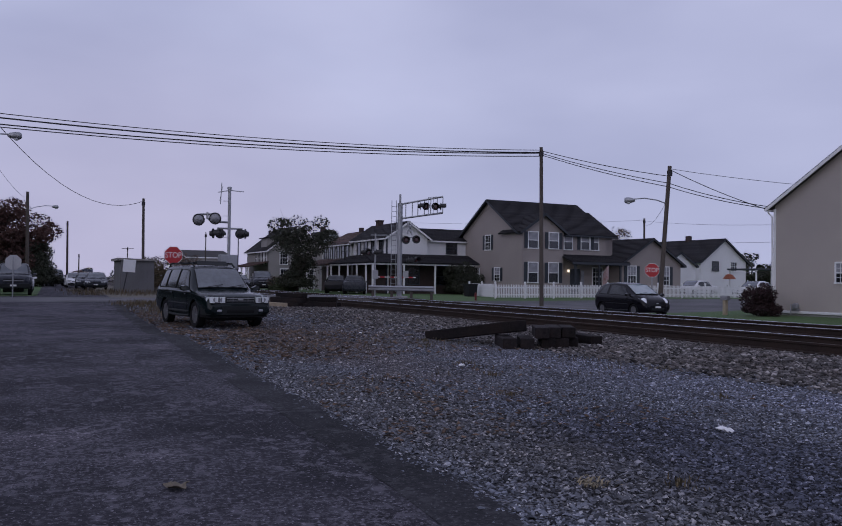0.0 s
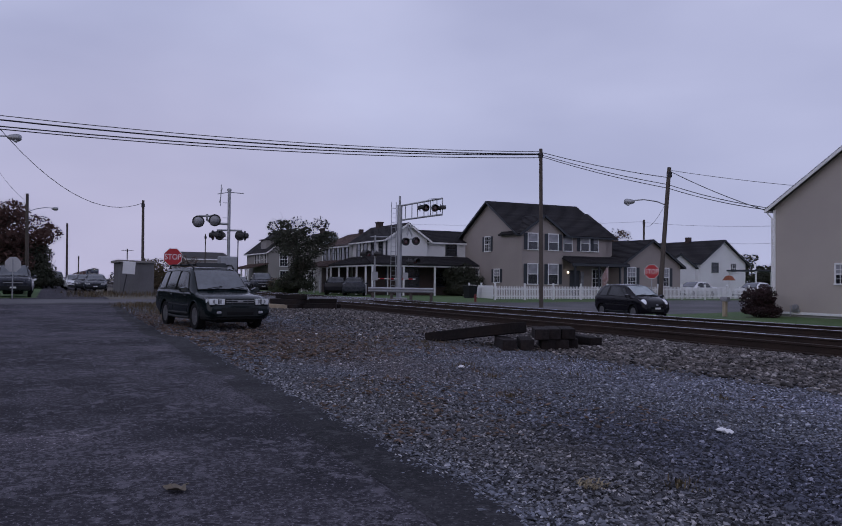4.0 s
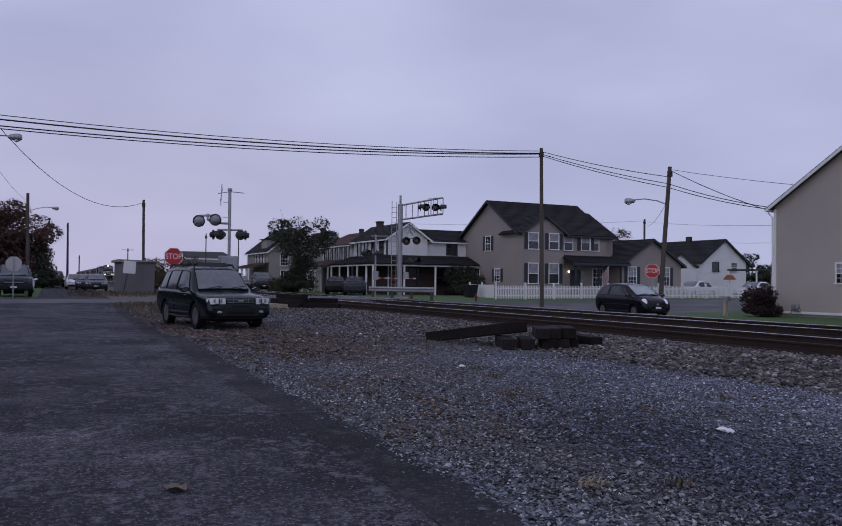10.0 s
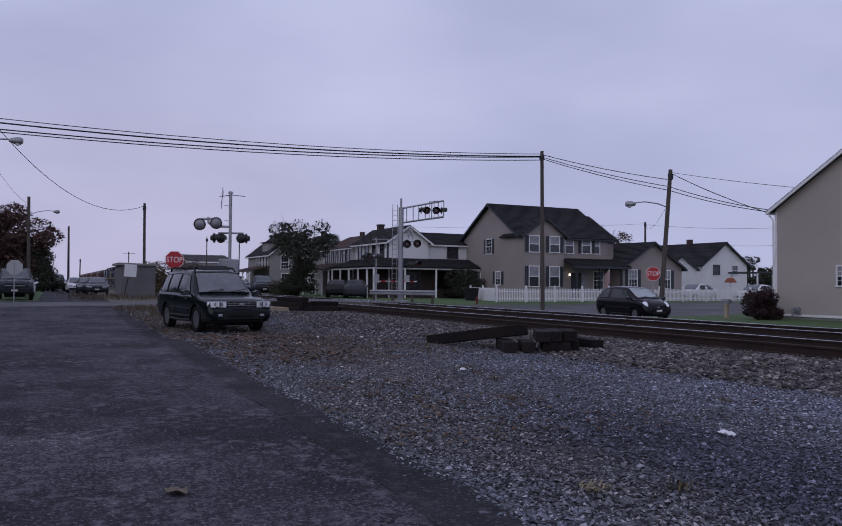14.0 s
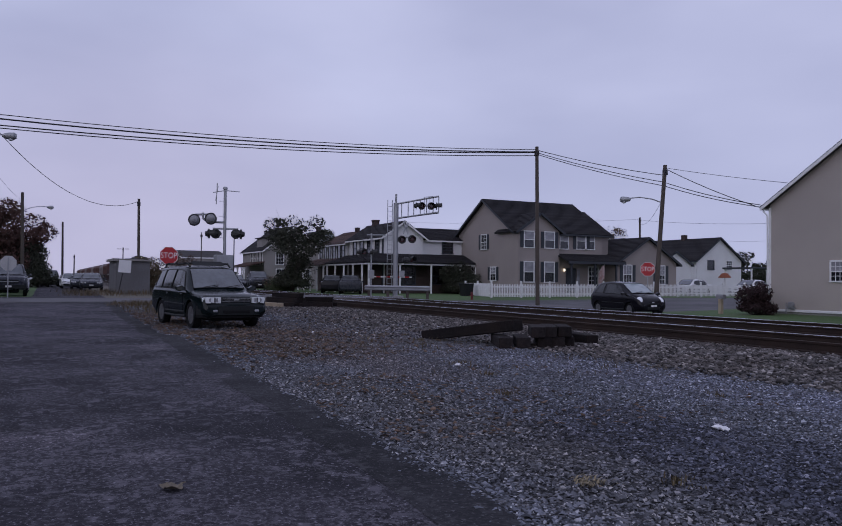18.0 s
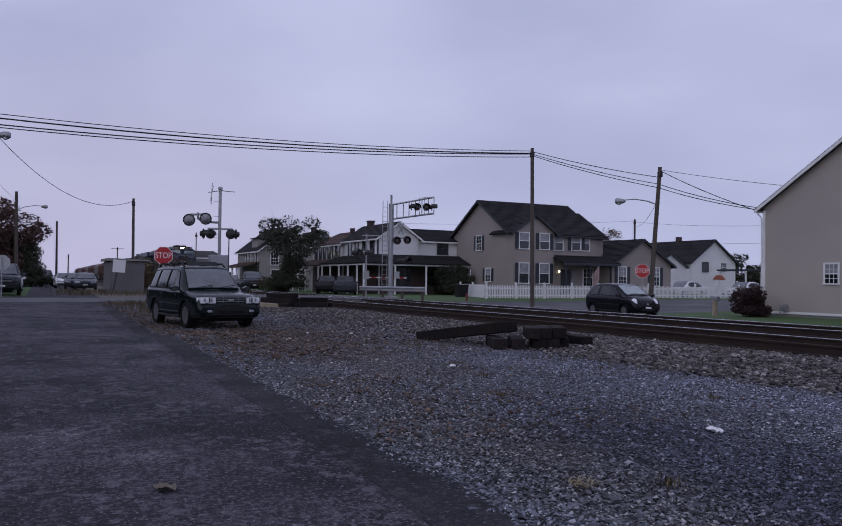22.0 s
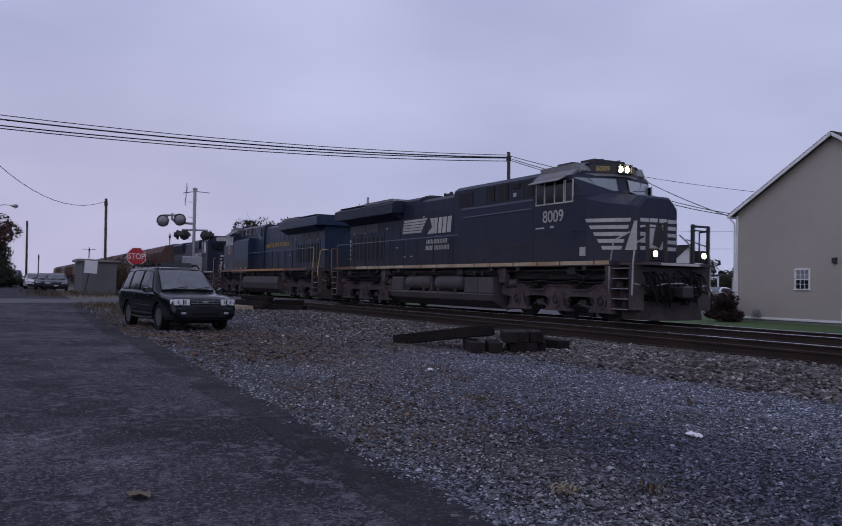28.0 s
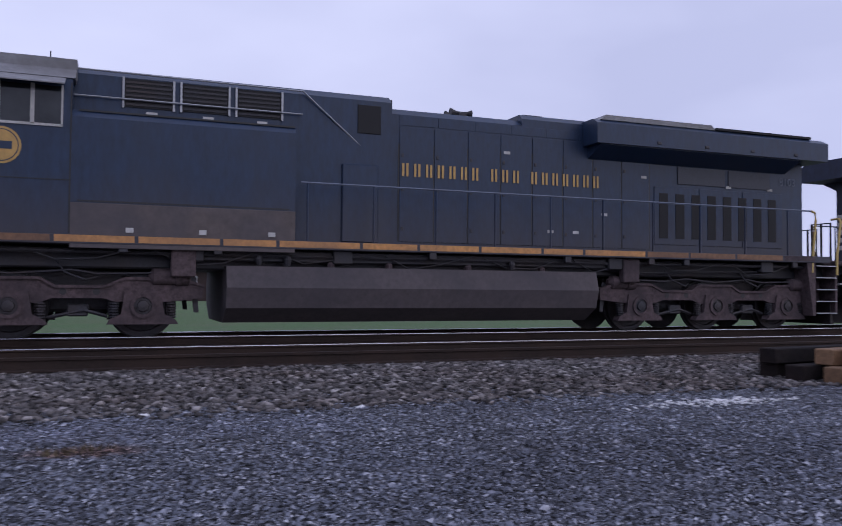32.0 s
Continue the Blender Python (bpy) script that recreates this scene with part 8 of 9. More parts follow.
def wrap(k, z0, z1):
    """A bumper strip that turns round the corners of the car, k times its normal reach."""
    half = [(1.78, 0.875), (2.02, 0.845), (2.14, 0.775), (2.22, 0.62), (2.255, 0.35), (2.265, 0.0)]
    out = [(x * k, y * k) for x, y in half] + [(x * k, -y * k) for x, y in half[-2::-1]]
    return Geo().prism(out[::-1], z0, z1, "z")


part("bumper", wrap(1.0, 0.36, 0.58), "car_trim", suv, "dark plastic front bumper", True)
part("bumper_top", wrap(0.992, 0.575, 0.625), "car_green", suv, smooth=True)
part("bumper_lip", wrap(0.975, 0.29, 0.365), "rubber", suv, smooth=True)
for s in (-1, 1):
    part("fog_lamp", Geo().box(2.20, 2.262, s * 0.54 - 0.06, s * 0.54 + 0.06, 0.43, 0.49, 0.015), "glass_curtain", suv, "rectangular fog lamp")
    part("turn_signal", Geo().box(2.03, 2.09, s * 0.80 - 0.02, s * 0.80 + 0.02, 0.68, 0.78, 0.01), "car_lamp", suv)

HATCH = [(-1.88, 0.60, 0.68, 0.45, 0.78, 0.58, 0.86), (-1.83, 0.72, 0.79, 0.28, 0.92, 0.64, 1.08), (-1.66, 0.78, 0.83, 0.24, 0.96, 0.60, 1.34), (-1.30, 0.80, 0.845, 0.22, 0.96, 0.60, 1.47), (-0.60, 0.81, 0.85, 0.20, 0.95, 0.61, 1.53), (0.05, 0.81, 0.85, 0.20, 0.94, 0.60, 1.50), (0.30, 0.81, 0.85, 0.20, 0.93, 0.60, 1.44), (1.16, 0.81, 0.85, 0.20, 0.91, 0.68, 1.00), (1.26, 0.80, 0.845, 0.20, 0.89, 0.67, 0.965), (1.52, 0.77, 0.82, 0.21, 0.82, 0.60, 0.88), (1.72, 0.70, 0.76, 0.23, 0.72, 0.52, 0.77), (1.83, 0.60, 0.68, 0.27, 0.60, 0.46, 0.63), (1.88, 0.50, 0.58, 0.31, 0.50, 0.42, 0.52)]
GLZ_HATCH = ((-1.52, -0.82, -1.18, -0.78), (-0.70, 1.02, -0.66, 0.30))
hatch = car("parked_hatchback", "small black hatchback standing on the street", pose(-29.6, 25.4, ground_z(-29.6, 25.4) + 0.012, 0, 0, -4), "car_black", HATCH, (1.2, -1.22), 1.46, 0.29, GLZ_HATCH, (1.14, 0.32), (-1.81, -1.64), (),
    (("grille", 1.78, 1.885, -0.3, 0.3, 0.52, 0.57, "car_trim"), ("lower_grille", 1.80, 1.90, -0.34, 0.34, 0.30, 0.42, "car_trim"), ("badge", 1.82, 1.865, -0.06, 0.06, 0.59, 0.64, "steel_galv"), ("number_plate", 1.895, 1.91, -0.15, 0.15, 0.42, 0.50, "sign_white")), screen_mat="screen_pale")
for s in (-1, 1):
    part("headlight", Geo().disc([(-0.5, 0.85), (0.0, 1.0), (0.5, 0.86), (0.9, 0.5), (1.0, 0.15)], (0, 0, 0), "x", 18, pose(1.655, s * 0.60, 0.70, 0, -38, s * 34) @ Matrix.Diagonal((0.085, 0.15, 0.21, 1))), "car_lamp", hatch, "large swept-back clear headlight", True)

SEDAN = [(-2.35, 0.70, 0.78, 0.40, 0.72, 0.66, 0.80), (-2.28, 0.78, 0.85, 0.28, 0.90, 0.72, 0.98), (-1.55, 0.80, 0.87, 0.24, 0.92, 0.72, 1.02), (-0.95, 0.82, 0.88, 0.22, 0.92, 0.60, 1.38), (-0.3, 0.82, 0.88, 0.20, 0.91, 0.62, 1.44), (0.3, 0.82, 0.88, 0.20, 0.90, 0.62, 1.40), (1.15, 0.82, 0.88, 0.20, 0.88, 0.74, 0.94), (1.95, 0.80, 0.86, 0.22, 0.76, 0.70, 0.80), (2.22, 0.72, 0.80, 0.28, 0.62, 0.62, 0.68), (2.32, 0.60, 0.70, 0.34, 0.52, 0.55, 0.56)]
GLZ_SEDAN = ((-1.3, -0.40, -0.95, -0.40), (-0.30, 0.95, -0.30, 0.32))
SED_GR = (("grille", 2.2, 2.31, -0.35, 0.35, 0.52, 0.64, "car_trim"), ("bumper", 2.1, 2.36, -0.7, 0.7, 0.30, 0.46, "car_trim"), ("number_plate", 2.355, 2.37, -0.16, 0.16, 0.42, 0.50, "sign_white"))
SUVB = [(-2.4, 0.78, 0.86, 0.50, 0.92, 0.78, 1.0), (-2.35, 0.82, 0.92, 0.36, 1.1, 0.80, 1.2), (-2.15, 0.86, 0.94, 0.34, 1.12, 0.70, 1.74), (-0.5, 0.88, 0.95, 0.34, 1.12, 0.72, 1.82), (0.25, 0.88, 0.95, 0.34, 1.12, 0.72, 1.78), (0.95, 0.88, 0.95, 0.34, 1.10, 0.84, 1.16), (2.1, 0.86, 0.94, 0.36, 1.02, 0.82, 1.08), (2.32, 0.82, 0.90, 0.42, 0.86, 0.78, 0.94), (2.38, 0.78, 0.86, 0.46, 0.80, 0.74, 0.84)]
GLZ_SUVB = ((-2.0, -1.2, -1.95, -1.2), (-1.1, -0.25, -1.1, -0.25), (-0.15, 0.85, -0.15, 0.28))
SUV_GR = (("grille", 2.3, 2.395, -0.5, 0.5, 0.72, 0.92, "car_trim"), ("chrome_bar", 2.39, 2.405, -0.5, 0.5, 0.79, 0.84, "steel_galv"), ("bumper", 2.2, 2.46, -0.86, 0.86, 0.42, 0.64, "car_trim"), ("number_plate", 2.455, 2.47, -0.16, 0.16, 0.5, 0.6, "sign_white"))


def sedan(paint, label, x, y, turn):
    return car("parked_car", label, pose(x, y, ground_z(x, y), 0, 0, turn), paint, SEDAN, (1.38, -1.35), 1.52, 0.31, GLZ_SEDAN, (1.12, 0.34), (-1.52, -0.98), ((2.27, 0.42, 0.78, 0.58, 0.72),), SED_GR, "parked cars")


def big_suv(paint, label, x, y, turn):
    return car("parked_car", label, pose(x, y, ground_z(x, y), 0, 0, turn), paint, SUVB, (1.45, -1.45), 1.62, 0.38, GLZ_SUVB, (0.92, 0.30), (-2.33, -2.16), ((2.33, 0.54, 0.86, 0.74, 0.92),), SUV_GR, "parked cars")


big_suv("car_dark", "dark pickup-sized sport utility vehicle parked on the verge", -52.4, -0.75, 0)
sedan("car_dark", "dark car parked at the edge of the lane", -44.5, -2.9, 0)
sedan("car_white", "white car parked behind the silver vehicle", -60.5, -0.6, 0)
sedan("car_silver", "silver car parked behind the white one", -67.5, -0.5, 0)
sedan("car_dark", "dark blue sedan parked beside the shed", -71.5, 5.0, -4)
sedan("car_dark", "dark sedan in the row by the lane", -78.0, 4.6, -3)
sedan("car_white", "white sedan far along the lane", -84.0, 4.0, 0)
big_suv("car_dark", "dark van far along the lane", -98.0, 2.6, 0)
sedan("car_silver", "pale car far along the lane", -112.0, 0.5, 0)
sedan("car_white", "white car at the far end of the lane", -128.0, -0.5, 0)
sedan("car_black", "black car parked before the corner house", -61.6, 22.4, 158)
sedan("car_dark", "dark car parked at the corner house", -58.9, 22.9, 158)
sedan("car_dark", "dark car before the grey house", -82.0, 19.3, 0)
big_suv("car_dark", "dark sport utility vehicle before the grey house", -76.5, 20.2, -10)
COUPE = [(-2.25, 0.70, 0.78, 0.42, 0.76, 0.66, 0.82), (-2.18, 0.76, 0.84, 0.28, 0.88, 0.72, 0.95), (-1.75, 0.80, 0.87, 0.24, 0.90, 0.70, 0.98), (-1.0, 0.82, 0.88, 0.22, 0.88, 0.58, 1.22), (-0.35, 0.82, 0.88, 0.20, 0.86, 0.58, 1.29), (0.15, 0.82, 0.88, 0.20, 0.85, 0.60, 1.24), (1.05, 0.82, 0.88, 0.20, 0.83, 0.72, 0.88), (1.85, 0.78, 0.84, 0.22, 0.70, 0.66, 0.74), (2.18, 0.68, 0.76, 0.28, 0.56, 0.58, 0.60), (2.27, 0.56, 0.66, 0.34, 0.46, 0.52, 0.49)]
coupe = car("parked_coupe", "red coupe with pale roof parked beside a white sedan", pose(-15.2, 29.85, ground_z(-15.2, 29.85), 0, 0, 93), "car_red", COUPE, (1.38, -1.32), 1.5, 0.31, ((-0.95, 0.86, -0.72, 0.16),), (1.0, 0.2), (-1.68, -1.04), ((2.16, 0.42, 0.72, 0.56, 0.63),), (("bumper", 2.1, 2.3, -0.66, 0.66, 0.30, 0.44, "car_red"), ("number_plate", 2.295, 2.31, -0.16, 0.16, 0.36, 0.44, "sign_white")))
part("soft_top", skin([[Vector((x, car_section(COUPE, x)[5] * u, car_section(COUPE, x)[6] + 0.03 - 0.05 * abs(u) ** 3)) for u in (-1.04, -0.7, -0.3, 0.0, 0.3, 0.7, 1.04)] for x in np.linspace(-1.62, 0.14, 9)], Vector((0, 0, 0.02))), "car_white", coupe, "pale fabric roof", True)
for y0 in (-0.62, 0.34):
    part("tail_lamp", Geo().box(-2.256, -2.17, y0, y0 + 0.28, 0.62, 0.75, 0.02), "tail_red", coupe, "dark red tail lamp")
part("bumper_gap", Geo().box(-2.262, -2.19, -0.6, 0.6, 0.50, 0.525, 0.006), "rubber", coupe)
white = sedan("car_white", "white sedan parked nose-in beside a red coupe", -17.6, 29.3, 92)
for y0 in (-0.78, 0.36):
    part("tail_lamp", Geo().box(-2.356, -2.26, y0 + 0.02, y0 + 0.40, 0.72, 0.83, 0.02), "tail_red", white, "dark red tail lamp")
part("bumper_skirt", Geo().box(-2.37, -2.22, -0.66, 0.66, 0.28, 0.44, 0.03), "car_trim", white)
sedan("car_white", "white car parked behind the picket fence", -53.5, 53.0, -80)
sedan("car_white", "white car parked down the side street", -50.0, 56.5, -80)


# ---- trees and shrubs ----
def leafy(g, centre, radius, n, size, r, squash=0.8, gaps=0.25):
    """Leaf clumps: small folded blades scattered over a rough shell."""
    c = Vector(centre)
    for _ in range(n):
        d = Vector((r.gauss(0, 1), r.gauss(0, 1), r.gauss(0, 1))).normalized()
        k = r.uniform(0.35, 1.0) ** 0.5
        p = c + Vector((d.x * radius * k, d.y * radius * k, d.z * radius * k * squash))
        if noise.noise(p * (1.6 / max(radius, 0.3))) < -gaps:
            continue
        s = size * r.uniform(0.5, 1.3)
        u = Vector((r.gauss(0, 1), r.gauss(0, 1), r.gauss(0, 0.6))).normalized()
        w = u.cross(Vector((r.gauss(0, 1), r.gauss(0, 1), r.gauss(0, 1)))).normalized()
        b = len(g.v)
        g.v += [tuple(p - u * s), tuple(p + w * s * 0.45), tuple(p + u * s), tuple(p - w * s * 0.45)]
        g.f += [(b, b + 1, b + 2), (b, b + 2, b + 3)]


def quick(g, name, mat):
    me = bpy.data.meshes.new(name)
    me.from_pydata(g.v, [], g.f)
    me.materials.append(M[mat])
    return me


def tree(name, label, x, y, height, spread, leaf, seed, leaves=9000, size=0.13, trunk=0.16, bare=0.0, low=0.25, z=None):
    r = random.Random(seed)
    T = thing(name, label, "tree", pose(x, y, ground_z(x, y) if z is None else z))
    top = height * 0.72
    g = Geo().tube([(0, 0, -0.1), (r.uniform(-0.1, 0.1), r.uniform(-0.1, 0.1), height * 0.25), (r.uniform(-0.2, 0.2), 0.1, height * 0.5), (0.1, -0.1, top)], trunk, 8, r1=trunk * 0.3)
    part("trunk", g, "bark", T)
    crown, limbs = Geo(), []
    for i in range(26):
        a = r.uniform(0, 6.28)
        h0 = height * r.uniform(low, 0.62)
        reach = spread * r.uniform(0.45, 1.0)
        tip = Vector((math.cos(a) * reach, math.sin(a) * reach, min(height * (1.0 - 0.35 * (reach / spread) ** 2), h0 + height * r.uniform(0.05, 0.42))))
        mid = Vector((tip.x * 0.45, tip.y * 0.45, lerp(h0, tip.z, 0.6)))
        part("limb", Geo().tube([(0, 0, h0), mid, tip], trunk * 0.35, 5, r1=trunk * 0.06), "bark", T)
        limbs.append((tip, reach))
    twigs = Geo()
    for tip, reach in limbs:
        if r.random() < 1 - bare:
            leafy(crown, tip, spread * r.uniform(0.16, 0.40), leaves // 34, size, r, 0.75, 0.12)
            leafy(crown, tip * 0.65 + Vector((0, 0, height * 0.12)), spread * r.uniform(0.3, 0.5), leaves // 44, size, r, 0.8, 0.1)
    for _ in range(150):
        tip, _r = r.choice(limbs)
        q = tip * r.uniform(0.6, 1.0)
        d = Vector((r.gauss(0, 0.5), r.gauss(0, 0.5), r.uniform(0.3, 1.0))).normalized()
        twigs.tube([q, q + d * height * r.uniform(0.08, 0.2)], 0.015, 4, r1=0.004)
    tagged(part("twigs", twigs, "bark", T), "", "", "", "stuff")
    part("crown", quick(crown, "crown", leaf), None, T)
    return T


def shrub(name, label, x, y, height, spread, leaf, seed, leaves=5000, size=0.07, z=None):
    r = random.Random(seed)
    T = thing(name, label, "shrub", pose(x, y, ground_z(x, y) if z is None else z))
    g = Geo()
    for _ in range(9):
        a = r.uniform(0, 6.28)
        g.tube([(0, 0, -0.05), (math.cos(a) * spread * 0.3, math.sin(a) * spread * 0.3, height * 0.5), (math.cos(a) * spread * 0.6, math.sin(a) * spread * 0.6, height * 0.85)], 0.03, 5, r1=0.008)
    part("stems", g, "bark", T)
    c = Geo()
    for _ in range(14):
        a, k = r.uniform(0, 6.28), r.uniform(0, 0.62)
        leafy(c, (math.cos(a) * spread * k, math.sin(a) * spread * k, height * r.uniform(0.16, 0.74)), spread * 0.46, leaves // 14, size, r, 0.85, 0.4)
    for _ in range(8):
        a = r.uniform(0, 6.28)
        leafy(c, (math.cos(a) * spread * 0.5, math.sin(a) * spread * 0.5, height * 0.2), spread * 0.4, leaves // 18, size, r, 0.5, 0.6)
    part("crown", quick(c, "crown", leaf), None, T)
    return T


tree("tree", "dark half-bare tree beside the grey house", -69.7, 21.6, 7.5, 2.9, "leaf_dark", 3, 15000, 0.115, 0.15, 0.35, 0.10)
shrub("shrub", "dense dark lower growth round the tree", -69.2, 21.4, 3.9, 1.9, "leaf_dark", 43, 9000, 0.10)
tree("tree", "large rust-red autumn tree beside the lane", -94.0, -2.4, 9.6, 4.6, "leaf_red", 5, 26000, 0.17, 0.25, 0.0, 0.02)
shrub("shrub", "dark undergrowth beneath the red tree", -93.0, -0.8, 5.2, 3.4, "leaf_dark", 41, 12000, 0.16)
shrub("shrub", "dark brush by the lane under the red tree", -90.0, 1.2, 3.4, 2.2, "leaf_dark", 42, 7000, 0.13)
tree("tree", "rust-red autumn tree further back", -102.0, -6.5, 10.5, 5.0, "leaf_red", 6, 16000, 0.2, 0.25, 0.0, 0.06)
tree("tree", "dark evergreen tree behind the lane verge", -100.0, -5.5, 5.5, 3.2, "leaf_dark", 7, 9000, 0.22, 0.2, 0.0, 0.1)
tree("tree", "bare-topped brown tree behind the tan house", -84.0, 68.2, 10.0, 3.0, "leaf_litter", 8, 5000, 0.14, 0.18, 0.2, 0.4)
tree("tree", "half-bare tree standing beyond the lawn", -8.8, 56.0, 8.0, 3.6, "leaf_litter", 9, 6000, 0.13, 0.18, 0.2, 0.2)
tree("tree", "thin bare-branched tree near the crossing", -86.0, 14.4, 4.6, 1.6, "leaf_litter", 12, 1500, 0.1, 0.1, 0.3, 0.2)
tree("tree", "dark round tree beyond the far house", -76.2, 83.3, 6.6, 1.9, "leaf_dark", 13, 7000, 0.16, 0.2, 0.0, 0.1)
tree("tree", "dark hedge-like tree beyond the far house", -64.5, 75.0, 4.6, 2.3, "leaf_dark", 14, 8000, 0.16, 0.2, 0.0, 0.05)
tree("tree", "green tree behind the low house", 12.0, 74.0, 7.0, 3.2, "leaf_green", 15, 5000, 0.2, 0.18, 0.2, 0.3)
shrub("shrub", "rounded wine-red shrub at the cream house corner", -27.6, 31.6, 1.75, 1.05, "leaf_wine", 21, 7000, 0.06)
shrub("shrub", "dark evergreen bush beside the tan house", -58.1, 32.4, 2.8, 2.0, "leaf_dark", 22, 9000, 0.09)
shrub("shrub", "dark evergreen bush by the tan house wall", -60.8, 32.6, 2.0, 1.4, "leaf_dark", 23, 5000, 0.09)
shrub("shrub", "low weeds and bushes under the dark tree", -70.5, 20.6, 1.0, 1.6, "leaf_green", 24, 4000, 0.08)
shrub("shrub", "scrubby bush beside the grey house", -73.5, 21.4, 1.2, 1.5, "leaf_litter", 25, 4000, 0.08)
shrub("shrub", "yellowed bush behind the stop sign", -70.0, 9.8, 3.2, 1.5, "dry_grass", 26, 3500, 0.09)
shrub("shrub", "overgrown brush along the lane", -84.0, -4.5, 2.4, 2.2, "leaf_dark", 27, 5000, 0.12)
shrub("shrub", "overgrown brush at the end of the verge", -90.0, -3.0, 2.6, 2.4, "leaf_dark", 28, 5000, 0.13)
shrub("shrub", "small tree top above the shed roof", -110.0, 11.9, 4.0, 1.1, "leaf_dark", 29, 3000, 0.16)
# far woods on the horizon
g = Geo()
r = random.Random(31)
for i in range(130):
    a = radians(r.uniform(-20, 130))
    d = r.uniform(230, 420)
    x, y = -d * math.cos(a), d * math.sin(a)
    if abs(y - 16 - bend(x)) < 14 and x < 0:
        continue
    leafy(g, (x, y, r.uniform(0.5, 2.5)), r.uniform(4, 8), 120, 1.2, r, 0.6, 0.9)
# unseen woods beside the lane, added to darken reflections in paint and glass
for i in range(190):
    x = r.uniform(-170, -28)
    y = -14 + 0.10 * x - abs(r.gauss(0, 7))
    leafy(g, (x, y, r.uniform(1.5, 8.5)), r.uniform(3.2, 5.0), 150, 0.9, r, 0.9, 0.9)
me = quick(g, "far_woods", "leaf_dark")
solo("far_woods", me, None, "dark distant trees on the horizon, with unseen woods added", "woods", kind="stuff")


# ---- poles, wires, signals and signs ----
def wood_pole(label, foot, top, r0, r1=None, crossarm=0.0, turn=0.0):
    P = thing("utility_pole", label, "utility pole", pose(foot[0], foot[1], foot[2]))
    t = Vector(top) - Vector(foot)
    part("pole", Geo().tube([(0, 0, -0.3), t * 0.5, t], r0, 10, r1=r1 or r0 * 0.7), "wood_pole", P, smooth=True)
    part("insulator_bracket", Geo().box(t.x - 0.1, t.x + 0.1, t.y - 0.12, t.y + 0.12, t.z - 0.55, t.z - 0.25, 0.02), "steel_dark", P)
    if crossarm:
        d = Vector((math.cos(radians(turn)), math.sin(radians(turn)), 0)) * crossarm
        part("crossarm", Geo().tube([t - d + Vector((0, 0, -0.3)), t + d + Vector((0, 0, -0.3))], 0.05, 6), "wood_pole", P)
    return P


def lamp_arm(P, base, tip, mat="steel_galv"):
    b, t = Vector(base), Vector(tip)
    mid = b.lerp(t, 0.6) + Vector((0, 0, 0.22))
    arm = part("lamp_arm", Geo().tube([b, b.lerp(t, 0.25) + Vector((0, 0, 0.16)), mid, t + Vector((0, 0, 0.1))], 0.035, 6), mat, P)
    d = (t - b).normalized()
    g = Geo().disc([(-0.28, 0.05), (-0.2, 0.11), (0.0, 0.16), (0.2, 0.17), (0.3, 0.10)], (0, 0, 0), "x", 12)
    lum = part("luminaire", g, "steel_galv", P, "grey cobra-head street luminaire", True, at=Matrix.Translation(t + Vector((0, 0, 0.05))) @ pose(0, 0, 0, 0, 0, math.degrees(math.atan2(d.y, d.x))))
    part("lens_bowl", Geo().disc([(0, 0.12), (-0.08, 0.10), (-0.12, 0.04)], (0.08, 0, -0.1), "z", 12), "car_lamp", lum)


def wire(a, b, sag, r=0.012, n=18, label="thin black overhead wire", name="overhead_wire"):
    a, b = Vector(a), Vector(b)
    g = Geo().tube([a.lerp(b, k / n) - Vector((0, 0, sag * 4 * (k / n) * (1 - k / n))) for k in range(n + 1)], r, 5)
    return solo(name, g, "wire", label, "wire", group="overhead wires", smooth=True)


MAIN = Vector((-39.95, 27.35, 0))
wood_pole("tall wooden utility pole before the picket fence", (-40.05, 27.5, 0.0), (-39.92, 27.28, 9.15), 0.13, 0.10)
LEAN = Vector((-33.55, 31.35, 7.55))
P = wood_pole("leaning wooden pole with a street lamp", (-33.9, 31.0, -0.1), LEAN, 0.135, 0.105)
lamp_arm(P, (0.2, 0.25, 5.6), (-1.0, -1.25, 5.75))
NEARP = Vector((-40.6, -4.6, 0))
P = wood_pole("wooden pole with a street lamp beside the lane", (-40.6, -4.6, 0), (-40.6, -4.6, 12.6), 0.18, 0.12)
lamp_arm(P, (0, 0.1, 6.9), (0.4, 3.9, 7.3))
wood_pole("dark wooden pole behind the shed", (-65.0, 7.9, 0), (-65.0, 7.82, 7.15), 0.115, 0.095)
P = wood_pole("wooden pole with a street lamp at the red tree", (-83.4, -0.1, 0), (-83.3, -0.25, 8.9), 0.17, 0.13)
lamp_arm(P, (0, 0.1, 7.3), (0.3, 2.2, 7.55))
wood_pole("wooden pole far along the lane", (-109.1, 4.3, 0), (-109.0, 4.2, 7.9), 0.15, 0.11)
wood_pole("small distant wooden pole", (-150.0, 7.7, 0), (-150.0, 7.7, 4.9), 0.12, 0.09)
wood_pole("distant pole with a crossarm beyond the shed", (-160.0, 16.6, 0), (-160.0, 16.6, 6.7), 0.12, 0.09, 1.1, 70)
wood_pole("thin distant pole behind the crossing signal", (-95.0, 18.4, 0), (-95.0, 18.4, 6.4), 0.07, 0.055)
wood_pole("distant pole behind the tan house", (-72.0, 63.5, 0), (-72.0, 63.5, 8.6), 0.13, 0.11)
